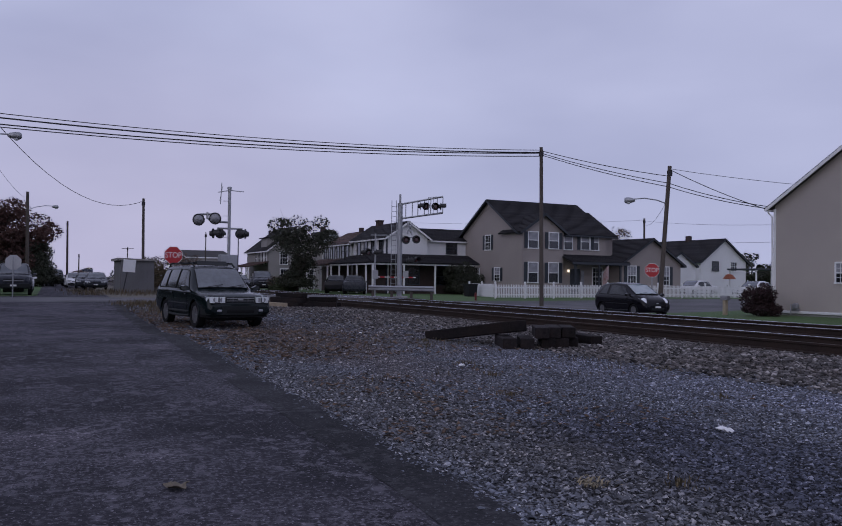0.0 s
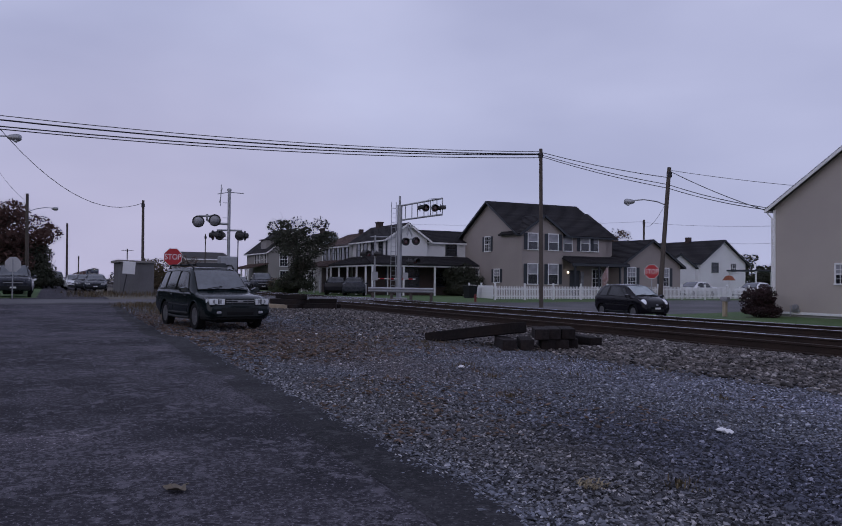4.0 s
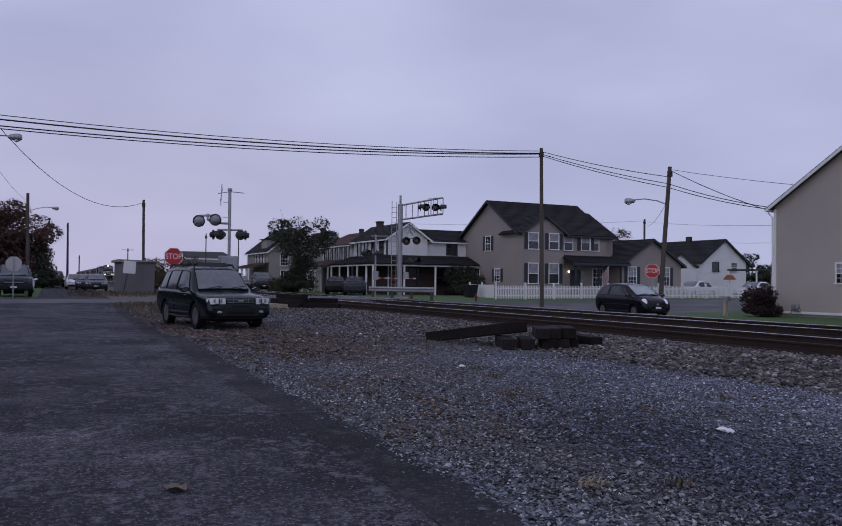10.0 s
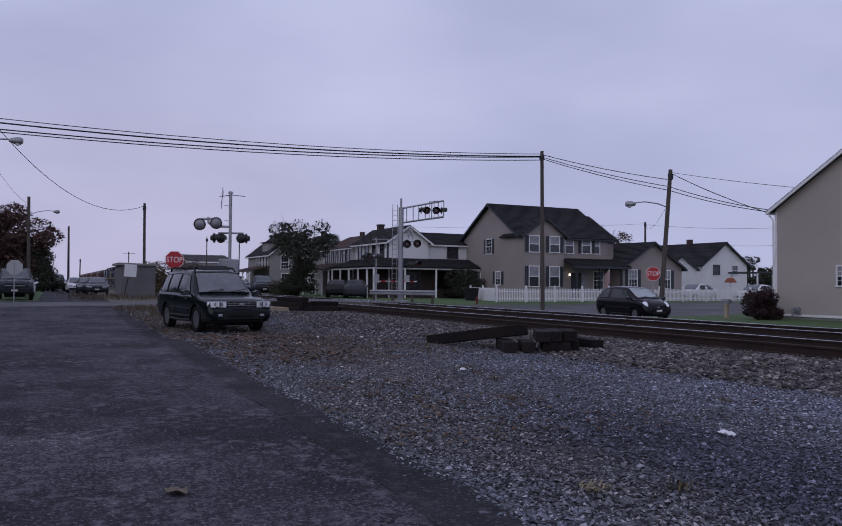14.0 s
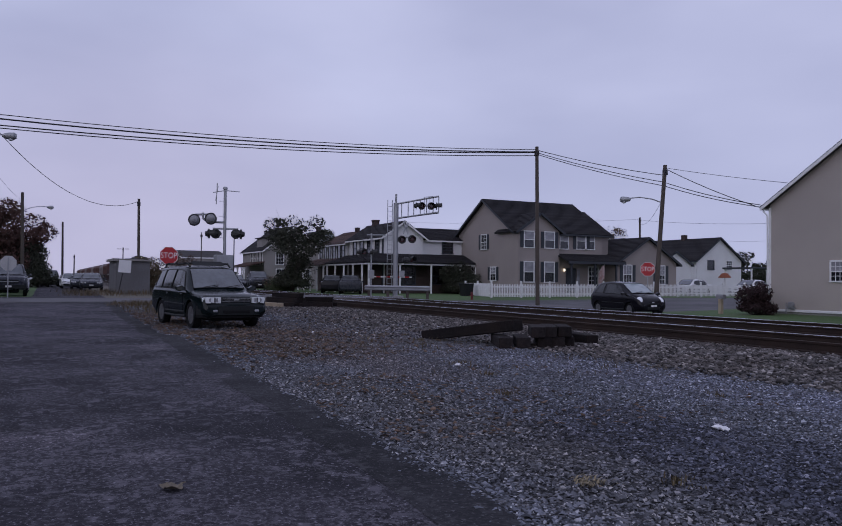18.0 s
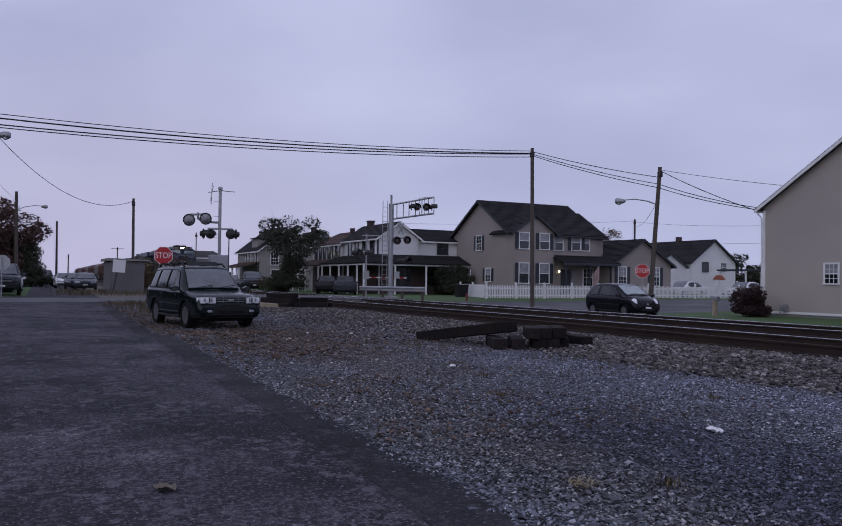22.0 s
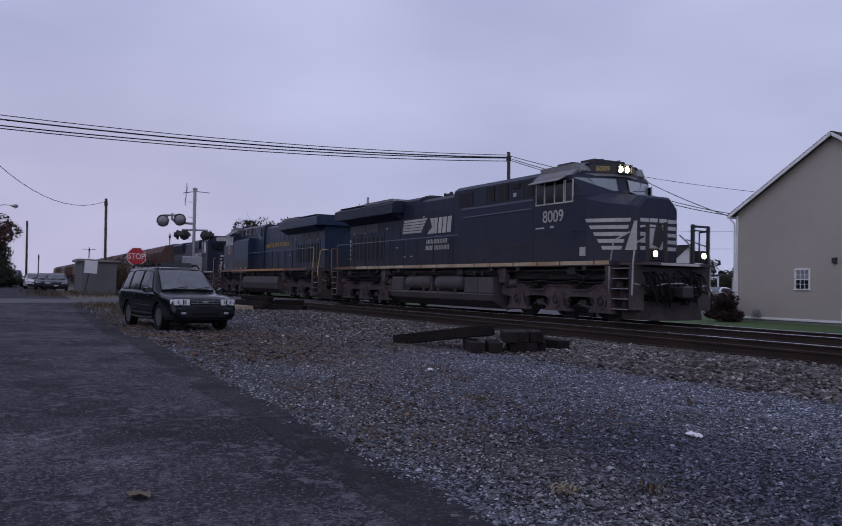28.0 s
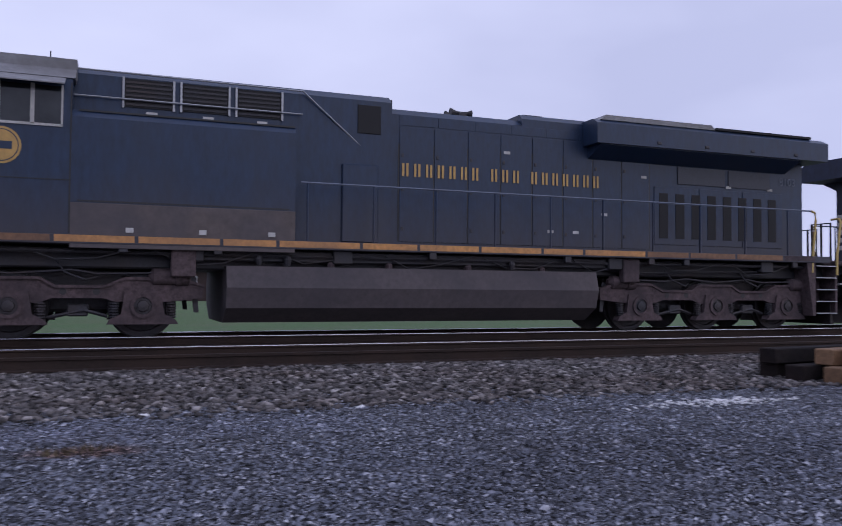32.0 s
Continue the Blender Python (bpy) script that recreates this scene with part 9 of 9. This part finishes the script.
wood_pole("distant pole beyond the lawn", (9.8, 67.0, 0), (9.8, 67.0, 8.9), 0.15, 0.11, 1.0, 10)
wood_pole("distant pole behind the low house", (-13.5, 76.0, 0), (-13.5, 76.0, 7.4), 0.15, 0.11, 1.1, 0)
# main bundle over the crossing
for z0, z1, rr in ((8.44, 8.98, 0.020), (8.24, 8.84, 0.036), (7.92, 8.80, 0.030), (7.80, 8.62, 0.024)):
    wire((-40.5, -4.6, z0), (-39.95, 27.3, z1), 0.46, rr)
for z0, z1, z2 in ((8.95, 7.0, 0), (8.8, 6.62, 0), (8.7, 6.42, 0)):
    wire((-39.95, 27.3, z0), (-33.6, 31.3, z1), 0.12, 0.02)
for z0, z1 in ((6.62, 5.05), (6.42, 4.95), (7.4, 4.9)):
    wire((-33.6, 31.3, z0), (-28.6, 33.1, z1), 0.12, 0.02)
wire((-33.55, 31.35, 7.4), (-27.0, 33.0, 6.0), 0.05, 0.012)
wire((-40.5, -4.6, 12.38), (-65.0, 7.85, 6.97), 3.04, 0.018)
wire((-40.5, -4.6, 12.3), (-83.35, -0.2, 8.1), 1.2, 0.012)
wire((-72.0, 63.5, 8.3), (-28.3, 44.0, 4.9), 0.4, 0.012)
wire((-72.0, 63.5, 7.9), (-33.6, 31.3, 5.8), 0.6, 0.012)
wire((-72.0, 63.5, 8.4), (-90.0, 40.0, 8.2), 0.3, 0.012)
wire((-62.0, 65.4, 5.6), (-28.3, 46.0, 4.9), 0.5, 0.012)
wire((-13.5, 76.0, 7.0), (9.8, 67.0, 8.5), 0.5, 0.014)
wire((-17.4, 45.0, 5.6), (9.8, 67.0, 8.2), 0.6, 0.014)
wire((9.8, 67.0, 8.5), (40.0, 56.0, 8.5), 0.6, 0.014)


def octagon(r):
    return [(r * math.cos(radians(22.5 + 45 * k)) / math.cos(radians(22.5)), r * math.sin(radians(22.5 + 45 * k)) / math.cos(radians(22.5))) for k in range(8)]


def stop_sign(label, x, y, z, height, turn, front=True, r=0.38):
    S = thing("stop_sign", label, "road sign", pose(x, y, z, 0, 0, turn))
    part("post", Geo().box(-0.03, 0.03, 0.03, 0.06, -0.1, height + 0.3, 0.006), "steel_galv", S)
    pl = part("plate", Geo().prism([(a, b + height) for a, b in octagon(r)], 0.0, 0.006, "y"), "sign_white" if front else "sign_back", S)
    part("red_face", Geo().prism([(a, b + height) for a, b in octagon(r * 0.945)], -0.004, 0.0, "y"), "sign_red", pl)
    words("STOP", r * 0.92, "sign_white", pl, pose(0, -0.006, height, 90, 0, 0), "lettering", 0.002, 0.82)
    if not front:
        part("back", Geo().prism([(a, b + height) for a, b in octagon(r * 1.0)], 0.006, 0.010, "y"), "sign_back", pl)
    return S


stop_sign("red octagonal stop sign behind the parked wagon", -36.3, 5.65, 0, 2.08, 82)
stop_sign("red octagonal stop sign at the side street", -34.05, 30.6, -0.2, 2.05, 50)
stop_sign("back of an octagonal stop sign beside the lane", -46.6, -0.72, 0, 1.78, 262, False)
SB = thing("sign_board", "pale blank board on a leaning post", "sign", pose(-57.6, 6.05, 0))
part("post", Geo().tube([(0, -0.35, -0.1), (0, 0.1, 2.3)], 0.035, 6), "steel_dark", SB)
part("board", Geo().box(0.03, 0.06, -0.40, 0.40, -0.42, 0.42, 0.01), "sign_white", SB, at=pose(0, 0.05, 1.85, -4, 0, 0))


def flasher(parent, x, y, z, turn, scale=1.0, disc="black_paint"):
    """A black disc with a hooded red lamp, facing along its own -y."""
    fl = part("flasher", Geo().disc([(0, 0.30 * scale), (0.02, 0.30 * scale), (0.03, 0.2)], (0, 0, 0), "y", 20).disc([(0.03, 0.14), (0.16, 0.12), (0.18, 0.05)], (0, 0, 0), "y", 14), disc, parent, "", False, at=pose(x, y, z, 0, 0, turn))
    if disc != "black_paint":
        part("back_rim", Geo().tube([(0.31 * scale * math.cos(2 * math.pi * k / 20), 0.015, 0.31 * scale * math.sin(2 * math.pi * k / 20)) for k in range(21)], 0.032, 6), "black_paint", fl)
        # the dome's pale grey stands for sky reflected in a dark back
        part("back_dome", Geo().disc([(0.03, 0.27 * scale), (0.08, 0.22 * scale), (0.11, 0.14), (0.12, 0.03)], (0, 0, 0), "y", 18), "flasher_back", fl, smooth=True)
    part("lens", Geo().disc([(-0.035, 0.10), (-0.02, 0.145), (0.0, 0.15)], (0, 0, 0), "y", 16), "lens_red", fl, "unlit red lens")
    hood = Geo()
    n = 9
    ring = [radians(-20 + 220 * k / n) for k in range(n + 1)]
    hood.add([(0.17 * math.cos(a), -0.0, 0.17 * math.sin(a)) for a in ring] + [(0.18 * math.cos(a), -0.32, 0.18 * math.sin(a)) for a in ring] + [(0.18 * math.cos(a), -0.0, 0.18 * math.sin(a)) for a in ring] + [(0.19 * math.cos(a), -0.32, 0.19 * math.sin(a)) for a in ring],
             [(i, i + 1, n + 2 + i, n + 1 + i) for i in range(n)] + [(2 * n + 2 + i, 2 * n + 3 + i, 3 * n + 4 + i, 3 * n + 3 + i) for i in range(n)])
    part("hood", hood, "black_paint", fl)
    return fl


# near crossing signal: mast with a short arm, flashers, control box
S = thing("crossing_signal", "grey crossing signal mast with flashers and a control box", "crossing signal", pose(-37.6, 8.35, 0.0))
part("mast", Geo().tube([(0, 0, -0.1), (0.03, -0.02, 5.3)], 0.072, 12), "steel_galv", S, smooth=True)
part("mast_cap", Geo().disc([(0, 0.11), (0.08, 0.11), (0.12, 0.06)], (0.03, -0.02, 5.25), "z", 12), "steel_galv", S)
R = Vector((0.30, 0.954, 0))  # across the road
part("arm", Geo().tube([(0, 0, 3.71), tuple(-R * 0.8 + Vector((0, 0, 3.73))), tuple(-R * 1.0 + Vector((0, 0, 3.88))), tuple(-R * 1.0 + Vector((0, 0, 4.15)))], 0.055, 8), "steel_galv", S)
part("arm_head", Geo().tube([tuple(-R * 1.35 + Vector((0, 0, 4.05))), tuple(-R * 0.62 + Vector((0, 0, 4.08)))], 0.05, 8), "steel_galv", S)
for k, h in ((1.40, 3.80), (0.66, 3.87)):
    p = -R * k
    flasher(S, p.x + 0.05, p.y, h, 250, 0.82, "flasher_back")
part("cross_tube", Geo().tube([tuple(-R * 0.55 + Vector((0, 0, 3.42))), tuple(R * 0.6 + Vector((0, 0, 3.42)))], 0.045, 8), "steel_galv", S)
for k, t in ((-0.72, 150), (-0.42, 240), (0.5, 250), (0.72, 330)):
    p = R * k
    flasher(S, p.x, p.y, 3.18, t, 0.78)
part("control_box", Geo().box(-0.3, 0.3, -0.45, 0.35, 1.55, 2.2, 0.03), "steel_galv", S, "pale grey control box")
part("box_lid", Geo().box(0.29, 0.32, -0.40, 0.30, 1.6, 2.15, 0.01), "steel_galv", S)
part("antenna", Geo().tube([tuple(-R * 0.55 + Vector((0, 0, 5.1))), tuple(-R * 0.0 + Vector((0, 0, 5.2))), tuple(R * 0.65 + Vector((0, 0, 5.15)))], 0.02, 5).tube([tuple(-R * 0.42 + Vector((0, 0, 4.55))), tuple(-R * 0.38 + Vector((0, 0, 5.55)))], 0.02, 5).tube([tuple(-R * 0.46 + Vector((0, 0, 4.7))), tuple(-R * 0.33 + Vector((0, 0, 5.4)))], 0.012, 5), "steel_galv", S)
part("cable_pole", Geo().tube([tuple(R * 0.42 + Vector((0, 0, 0))), tuple(R * 0.42 + Vector((0, 0, 3.2)))], 0.025, 6), "steel_dark", S)
for z in (3.0, 4.0, 4.7):
    part("step_peg", Geo().tube([(0, 0, z), tuple(-R * 0.3 + Vector((0, 0, z)))], 0.012, 5), "steel_galv", S)

# far crossing signal with a cantilever
S = thing("cantilever_signal", "tall grey cantilever crossing signal with ladder and flashers", "crossing signal", pose(-45.5, 20.65, 0.0))
part("mast", Geo().tube([(0, 0, -0.1), (0, 0, 5.9)], 0.16, 12), "steel_galv", S, smooth=True)
part("mast_top", Geo().tube([(0, 0, 5.9), (0, 0, 6.45)], 0.07, 8), "steel_galv", S)
A = Vector((0.42, 0.907, 0))
for h0, h1 in ((5.85, 6.35), (4.95, 5.35)):
    part("beam", Geo().tube([tuple(A * 0.1 + Vector((0, 0, h0))), tuple(A * 2.65 + Vector((0, 0, h1)))], 0.055, 8), "steel_galv", S)
for k in (0.35, 0.75, 1.1, 1.5, 1.9, 2.3, 2.65):
    part("strut", Geo().tube([tuple(A * k + Vector((0, 0, lerp(4.95, 5.35, k / 2.65)))), tuple(A * k + Vector((0, 0, lerp(5.85, 6.35, k / 2.65))))], 0.03, 6), "steel_galv", S)
part("walkway", Geo().tube([tuple(A * 0.4 + Vector((0.3, -0.15, 4.98))), tuple(A * 2.65 + Vector((0.3, -0.15, 5.3)))], 0.05, 4), "steel_galv", S)
for k in (1.75, 2.05):
    part("cage_bar", Geo().tube([tuple(A * k + Vector((0.3, -0.15, 5.2))), tuple(A * k + Vector((0.3, -0.15, 6.25))), tuple(A * (k + 0.55) + Vector((0.3, -0.15, 6.3)))], 0.022, 5), "steel_galv", S)
for k, t in ((1.28, 160), (1.62, 75), (2.2, 75), (2.55, 160)):
    p = A * k
    flasher(S, p.x + 0.15, p.y - 0.1, 5.72, t, 0.8)
for s in (-0.16, 0.16):
    part("ladder_rail", Geo().tube([(-0.35, -0.25 + s, 0.4), (-0.35, -0.25 + s, 6.1)], 0.022, 5), "steel_galv", S)
for i in range(18):
    part("rung", Geo().tube([(-0.35, -0.41, 0.6 + i * 0.3), (-0.35, -0.09, 0.6 + i * 0.3)], 0.014, 5), "steel_galv", S)
part("cross_tube", Geo().tube([(0, 0, 3.75), tuple(A * 1.0 + Vector((0, 0, 3.8)))], 0.04, 6), "steel_galv", S)
for k, h, t in ((0.35, 3.62, 75), (0.98, 3.66, 75), (0.55, 2.35, 160), (0.95, 2.4, 100)):
    p = A * k
    flasher(S, p.x + 0.1, p.y, h, t, 0.85)
for a in (35, 145):
    part("crossbuck", Geo().box(-0.55, 0.55, -0.01, 0.01, -0.1, 0.1), "sign_back", S, "grey back of a crossbuck blade", at=Matrix.Translation(A * 0.62 + Vector((0.1, -0.05, 4.35))) @ pose(0, 0, 0, 0, 0, 135) @ pose(0, 0, 0, 0, a, 0))
part("sign_plate", Geo().box(0.15, 0.17, 0.2, 0.55, 1.3, 1.7, 0.01), "sign_back", S)
part("base", Geo().box(-0.4, 0.4, -0.4, 0.4, -0.2, 0.15, 0.03), "concrete", S)
S = thing("mast_flasher", "slim mast with paired flashers and a crossarm", "crossing signal", pose(-47.85, 20.0, 0))
part("mast", Geo().tube([(0, 0, -0.1), (0, 0, 4.1)], 0.06, 8), "steel_galv", S)
part("crossarm", Geo().tube([tuple(-A * 0.3 + Vector((0, 0, 4.0))), tuple(A * 0.9 + Vector((0, 0, 4.0)))], 0.04, 6), "steel_galv", S)
for k, t in ((-0.78, 160), (-0.46, 75), (0.1, 150)):
    p = A * k
    flasher(S, p.x, p.y, 2.88, t, 0.85)
part("flasher_bar", Geo().tube([tuple(-A * 0.8 + Vector((0, 0, 2.95))), tuple(A * 0.2 + Vector((0, 0, 2.95)))], 0.035, 6), "steel_galv", S)
part("sign_plate", Geo().box(0.05, 0.07, -0.2, 0.2, 1.2, 1.75, 0.01), "sign_back", S)
part("gate_arm", Geo().box(-0.05, 0.02, 0.2, 2.9, 1.28, 1.35, 0.01), "sign_white", S, "white barrier arm")
for k in range(4):
    part("red_band", Geo().box(-0.055, 0.025, 0.35 + k * 0.68, 0.66 + k * 0.68, 1.278, 1.352), "sign_red", S)
G = thing("guard_rail", "galvanised steel guard rail before the signal", "guard rail")
a, b = Vector((-46.3, 18.95, 0)), Vector((-42.2, 21.4, 0))
d = (b - a).normalized()
nrm = Vector((d.y, -d.x, 0))
prof = [(0.0, 0.48), (0.05, 0.52), (0.05, 0.56), (0.0, 0.60), (0.0, 0.64), (0.05, 0.68), (0.05, 0.72), (0.0, 0.78)]
part("rail", Geo().loft([[tuple(p + nrm * u + Vector((0, 0, z))) for u, z in prof] + [tuple(p + nrm * (u - 0.02) + Vector((0, 0, z))) for u, z in prof[::-1]] for p in (a, a.lerp(b, 0.5), b)]), "steel_galv", G)
for k in (0.05, 0.35, 0.65, 0.95):
    p = a.lerp(b, k) - nrm * 0.1
    part("rail_post", Geo().box(p.x - 0.07, p.x + 0.07, p.y - 0.07, p.y + 0.07, -0.1, 0.74, 0.01), "wood_pole", G)

# ---- small things ----
MB = thing("mailbox", "dark mailbox on a wooden post at the kerb", "mailbox", pose(-28.9, 30.6, ground_z(-28.9, 30.6)) @ Matrix.Scale(0.8, 4))
part("post", Geo().box(-0.11, 0.11, -0.11, 0.11, -0.1, 0.95, 0.012), "timber_face", MB)
part("box", Geo().prism([(-0.14, 0.95), (0.14, 0.95), (0.14, 1.12), (0.08, 1.22), (-0.08, 1.22), (-0.14, 1.12)], -0.28, 0.28, "x"), "flasher_back", MB)
UB = thing("umbrella", "small orange garden umbrella", "umbrella", pose(-51.5, 55.0, 0))
part("pole", Geo().tube([(0, 0, 0), (0, 0, 2.0)], 0.03, 6), "trim_white", UB)
part("canopy", Geo().disc([(1.6, 0.55), (1.65, 0.53), (1.98, 0.28), (2.04, 0.05)], (0, 0, 0), "z", 8), "orange_cloth", UB)
TB = thing("rubbish_bin", "dark plastic bin beside the picket fence", "bin", pose(-50.6, 28.6, 0))
part("body", Geo().loft([[(-0.35, -0.3, 0), (0.35, -0.3, 0), (0.35, 0.3, 0), (-0.35, 0.3, 0)], [(-0.42, -0.36, 0.85), (0.42, -0.36, 0.85), (0.42, 0.36, 0.85), (-0.42, 0.36, 0.85)]]), "car_trim", TB)
part("lid", Geo().box(-0.45, 0.45, -0.4, 0.4, 0.85, 0.93, 0.02), "car_trim", TB)


def pile(name, label, pieces, mat, origin):
    P = thing(name, label, "timber pile", pose(*origin))
    for (x, y, z), ln, w, h, turn, tilt, mt in pieces:
        part("tie", Geo().box(-ln / 2, ln / 2, -w / 2, w / 2, 0, h, 0.012), mt or mat, P, at=pose(x, y, z, 0, tilt, turn))
    return P


# ties stacked on the lot, with a long heavy beam across them
STACK = []
for x, y, z, turn, ln in ((-11.42, 7.22, 0.0, 156, 1.1), (-11.33, 7.51, 0.0, 151, 1.0), (-11.2, 7.84, 0.0, 149, 1.2), (-11.18, 8.10, 0.0, 148, 1.2), (-11.3, 8.38, 0.0, 147, 1.1), (-11.45, 9.03, 0.0, 166, 1.8), (-11.18, 7.70, 0.183, 150, 0.9), (-11.22, 7.96, 0.182, 148, 1.0), (-11.16, 8.22, 0.184, 149, 0.9)):
    c, q = math.cos(radians(turn)), math.sin(radians(turn))
    STACK.append(((x + c * ln / 2, y + q * ln / 2, z), ln, 0.235, 0.18, turn, 0, None))
STACK.append(((-12.93, 7.38, 0.11), 2.5, 0.25, 0.19, 13, -7.5, None))
pile("tie_pile", "stack of old dark railway ties with a long beam", STACK, "tie_pile", (0.0, 0.0, 0.0))
pile("tie_pile", "low stack of dark ties near the crossing", [
    ((0, 0, 0), 2.5, 0.24, 0.18, 12, 0, None), ((0.2, 0.3, 0), 2.5, 0.24, 0.18, 10, 0, None), ((0.3, 0.6, 0.0), 2.4, 0.24, 0.18, 12, 0, None), ((0.1, 0.08, 0.182), 2.4, 0.24, 0.19, 14, 0, None), ((0.2, 0.42, 0.182), 2.4, 0.25, 0.2, 11, 0, None), ((0.2, 0.2, 0.385), 2.2, 0.24, 0.17, 12, 0, None), ((1.6, 1.0, 0.0), 1.2, 0.25, 0.24, 60, 0, None), ((1.4, 1.25, 0.0), 1.2, 0.25, 0.22, 66, 0, None), ((1.5, 1.1, 0.245), 1.1, 0.25, 0.18, 62, 0, None), ((-0.5, -0.32, 0.0), 2.4, 0.22, 0.16, 6, 0, "timber_face")], "tie_pile", (-31.6, 9.3, 0.0))
pile("timber_pile", "stack of fresh brown timbers beside the ballast", [
    ((0.6, -0.55, 0.0), 2.2, 0.24, 0.19, 12, 0, None), ((0.7, -0.15, 0.0), 2.3, 0.24, 0.19, 9, 0, None), ((0.55, 0.25, 0.0), 2.4, 0.24, 0.19, 10, 0, "tie_pile"), ((0.55, 0.65, 0.0), 2.4, 0.24, 0.19, 10, 0, "tie_pile"), ((0.75, -0.3, 0.19), 2.2, 0.24, 0.19, 14, 0, None), ((0.8, 0.1, 0.19), 2.2, 0.24, 0.19, 9, 0, None), ((0.4, 0.5, 0.19), 2.3, 0.24, 0.18, 8, 0, "tie_pile"), ((0.95, -0.1, 0.38), 2.1, 0.24, 0.12, 12, 0, "timber_face")], "timber", (8.0, 8.0, 0.0))


def litter(label, x, y, w, l, turn, seed, mat="litter_white"):
    """A creased scrap: an uneven outline with a low raised fold."""
    r = random.Random(seed)
    n = 13
    rim = [(w * k1 * math.cos(a), l * k1 * math.sin(a), r.uniform(0.002, 0.022)) for a, k1 in ((2 * math.pi * (k + r.uniform(-0.3, 0.3)) / n, r.uniform(0.55, 1.05)) for k in range(n))]
    mid = [(p[0] * 0.5, p[1] * 0.5, r.uniform(0.012, 0.03)) for p in rim]
    low = [(p[0] * 0.96, p[1] * 0.96, p[2] - 0.008) for p in rim]
    f = [(0, 1 + k, 1 + (k + 1) % n) for k in range(n)]
    f += [(1 + n * q + k, 1 + n * q + n + k, 1 + n * q + n + (k + 1) % n, 1 + n * q + (k + 1) % n) for q in (0, 1) for k in range(n)]
    f.append(tuple(1 + 2 * n + k for k in range(n))[::-1])
    solo("litter", Geo().add([(0, 0, 0.02)] + mid + rim + low, f), mat, label, "litter", pose(x, y, ground_z(x, y), r.uniform(-4, 4), r.uniform(-4, 4), turn))


litter("crumpled white scrap lying on the gravel", -4.57, 4.85, 0.13, 0.075, 148, 1)
litter("flat white scrap lying on the gravel", -1.86, 4.54, 0.13, 0.115, 12, 2, "litter_grey")
litter("small white stone chip on the gravel", 0.165, 7.69, 0.05, 0.04, 20, 3)
litter("small pale scrap among weeds by the lane", -17.4, 3.9, 0.14, 0.07, 40, 4)
r = random.Random(17)
litter("pale stone on the gravel", 1.95, 7.6, 0.04, 0.03, 10, 5)
rngw = np.random.default_rng(9)
wx, wy = rngw.normal(5.2, 0.42, 240), rngw.normal(6.85, 0.10, 240)
rocks("pale_chips", wx, wy, rngw.uniform(0.02, 0.05, 240), "litter_white", "scatter of pale stone chips on the gravel", "stones", sink=-0.1, seed=12)
for x, y in ((-14.6, 4.6), (-12.9, 5.4), (-15.8, 6.3), (-9.4, 5.2), (-16.6, 5.6)):
    litter("bleached scrap among the stones", x, y, r.uniform(0.05, 0.1), r.uniform(0.03, 0.05), r.uniform(0, 180), int(x * -10))
def fallen_leaf(label, x, y, z, turn, scale, mat, seed):
    """A lobed leaf with a curled edge and a stalk."""
    r = random.Random(seed)
    LF = thing("dead_leaf", label, "leaf", pose(x, y, z, 0, 0, turn) @ Matrix.Scale(scale, 4))
    n = 22
    pts = []
    for k in range(n):
        a = 2 * math.pi * k / n
        d = 0.062 + 0.034 * (0.5 + 0.5 * math.cos(5 * a)) + r.uniform(-0.008, 0.008)
        pts.append((d * math.cos(a), d * math.sin(a), 0.004 + 0.035 * abs(math.sin(a * 1.5 + seed)) + r.uniform(0, 0.012)))
    mid = [(p[0] * 0.4, p[1] * 0.4, 0.006 + p[2] * 0.2) for p in pts]
    part("blade", Geo().add([(0, 0, 0.006)] + mid + pts, [(0, 1 + k, 1 + (k + 1) % n) for k in range(n)] + [(1 + k, 1 + n + k, 1 + n + (k + 1) % n, 1 + (k + 1) % n) for k in range(n)]), mat, LF, smooth=True)
    part("stalk", Geo().tube([(0, 0, 0.008), (-0.07, 0.01, 0.012), (-0.14, 0.03, 0.004)], 0.004, 5), mat, LF)


fallen_leaf("curled dead leaf on the asphalt", -4.42, 0.73, 0.002, 30, 0.75, "leaf_dead", 3)
fallen_leaf("orange fallen leaf lying on the gravel", -1.33, 3.69, 0.02, 80, 0.5, "leaf_orange", 5)
KT = thing("kids_pool", "low pale blue plastic tub on the lawn", "tub", pose(-14.2, 34.6, ground_z(-14, 34.6)))
part("tub", Geo().disc([(0, 0.6), (0.22, 0.65), (0.25, 0.62), (0.05, 0.55)], (0, 0, 0), "z", 18), "glass_curtain", KT)

FH = thing("fire_hydrant", "small red fire hydrant beside the street", "hydrant", pose(-46.0, 26.4, ground_z(-46.0, 26.4)) @ Matrix.Scale(0.7, 4))
part("barrel", Geo().disc([(0, 0.15), (0.05, 0.15), (0.06, 0.1), (0.55, 0.1), (0.57, 0.13), (0.62, 0.13), (0.72, 0.07), (0.76, 0.03)], (0, 0, 0), "z", 14), "hydrant_red", FH, smooth=True)
for s in (-1, 1):
    part("nozzle", Geo().disc([(0, 0.06), (s * 0.16, 0.06), (s * 0.18, 0.04)], (0, 0, 0.42), "y", 10), "hydrant_red", FH)


motions()
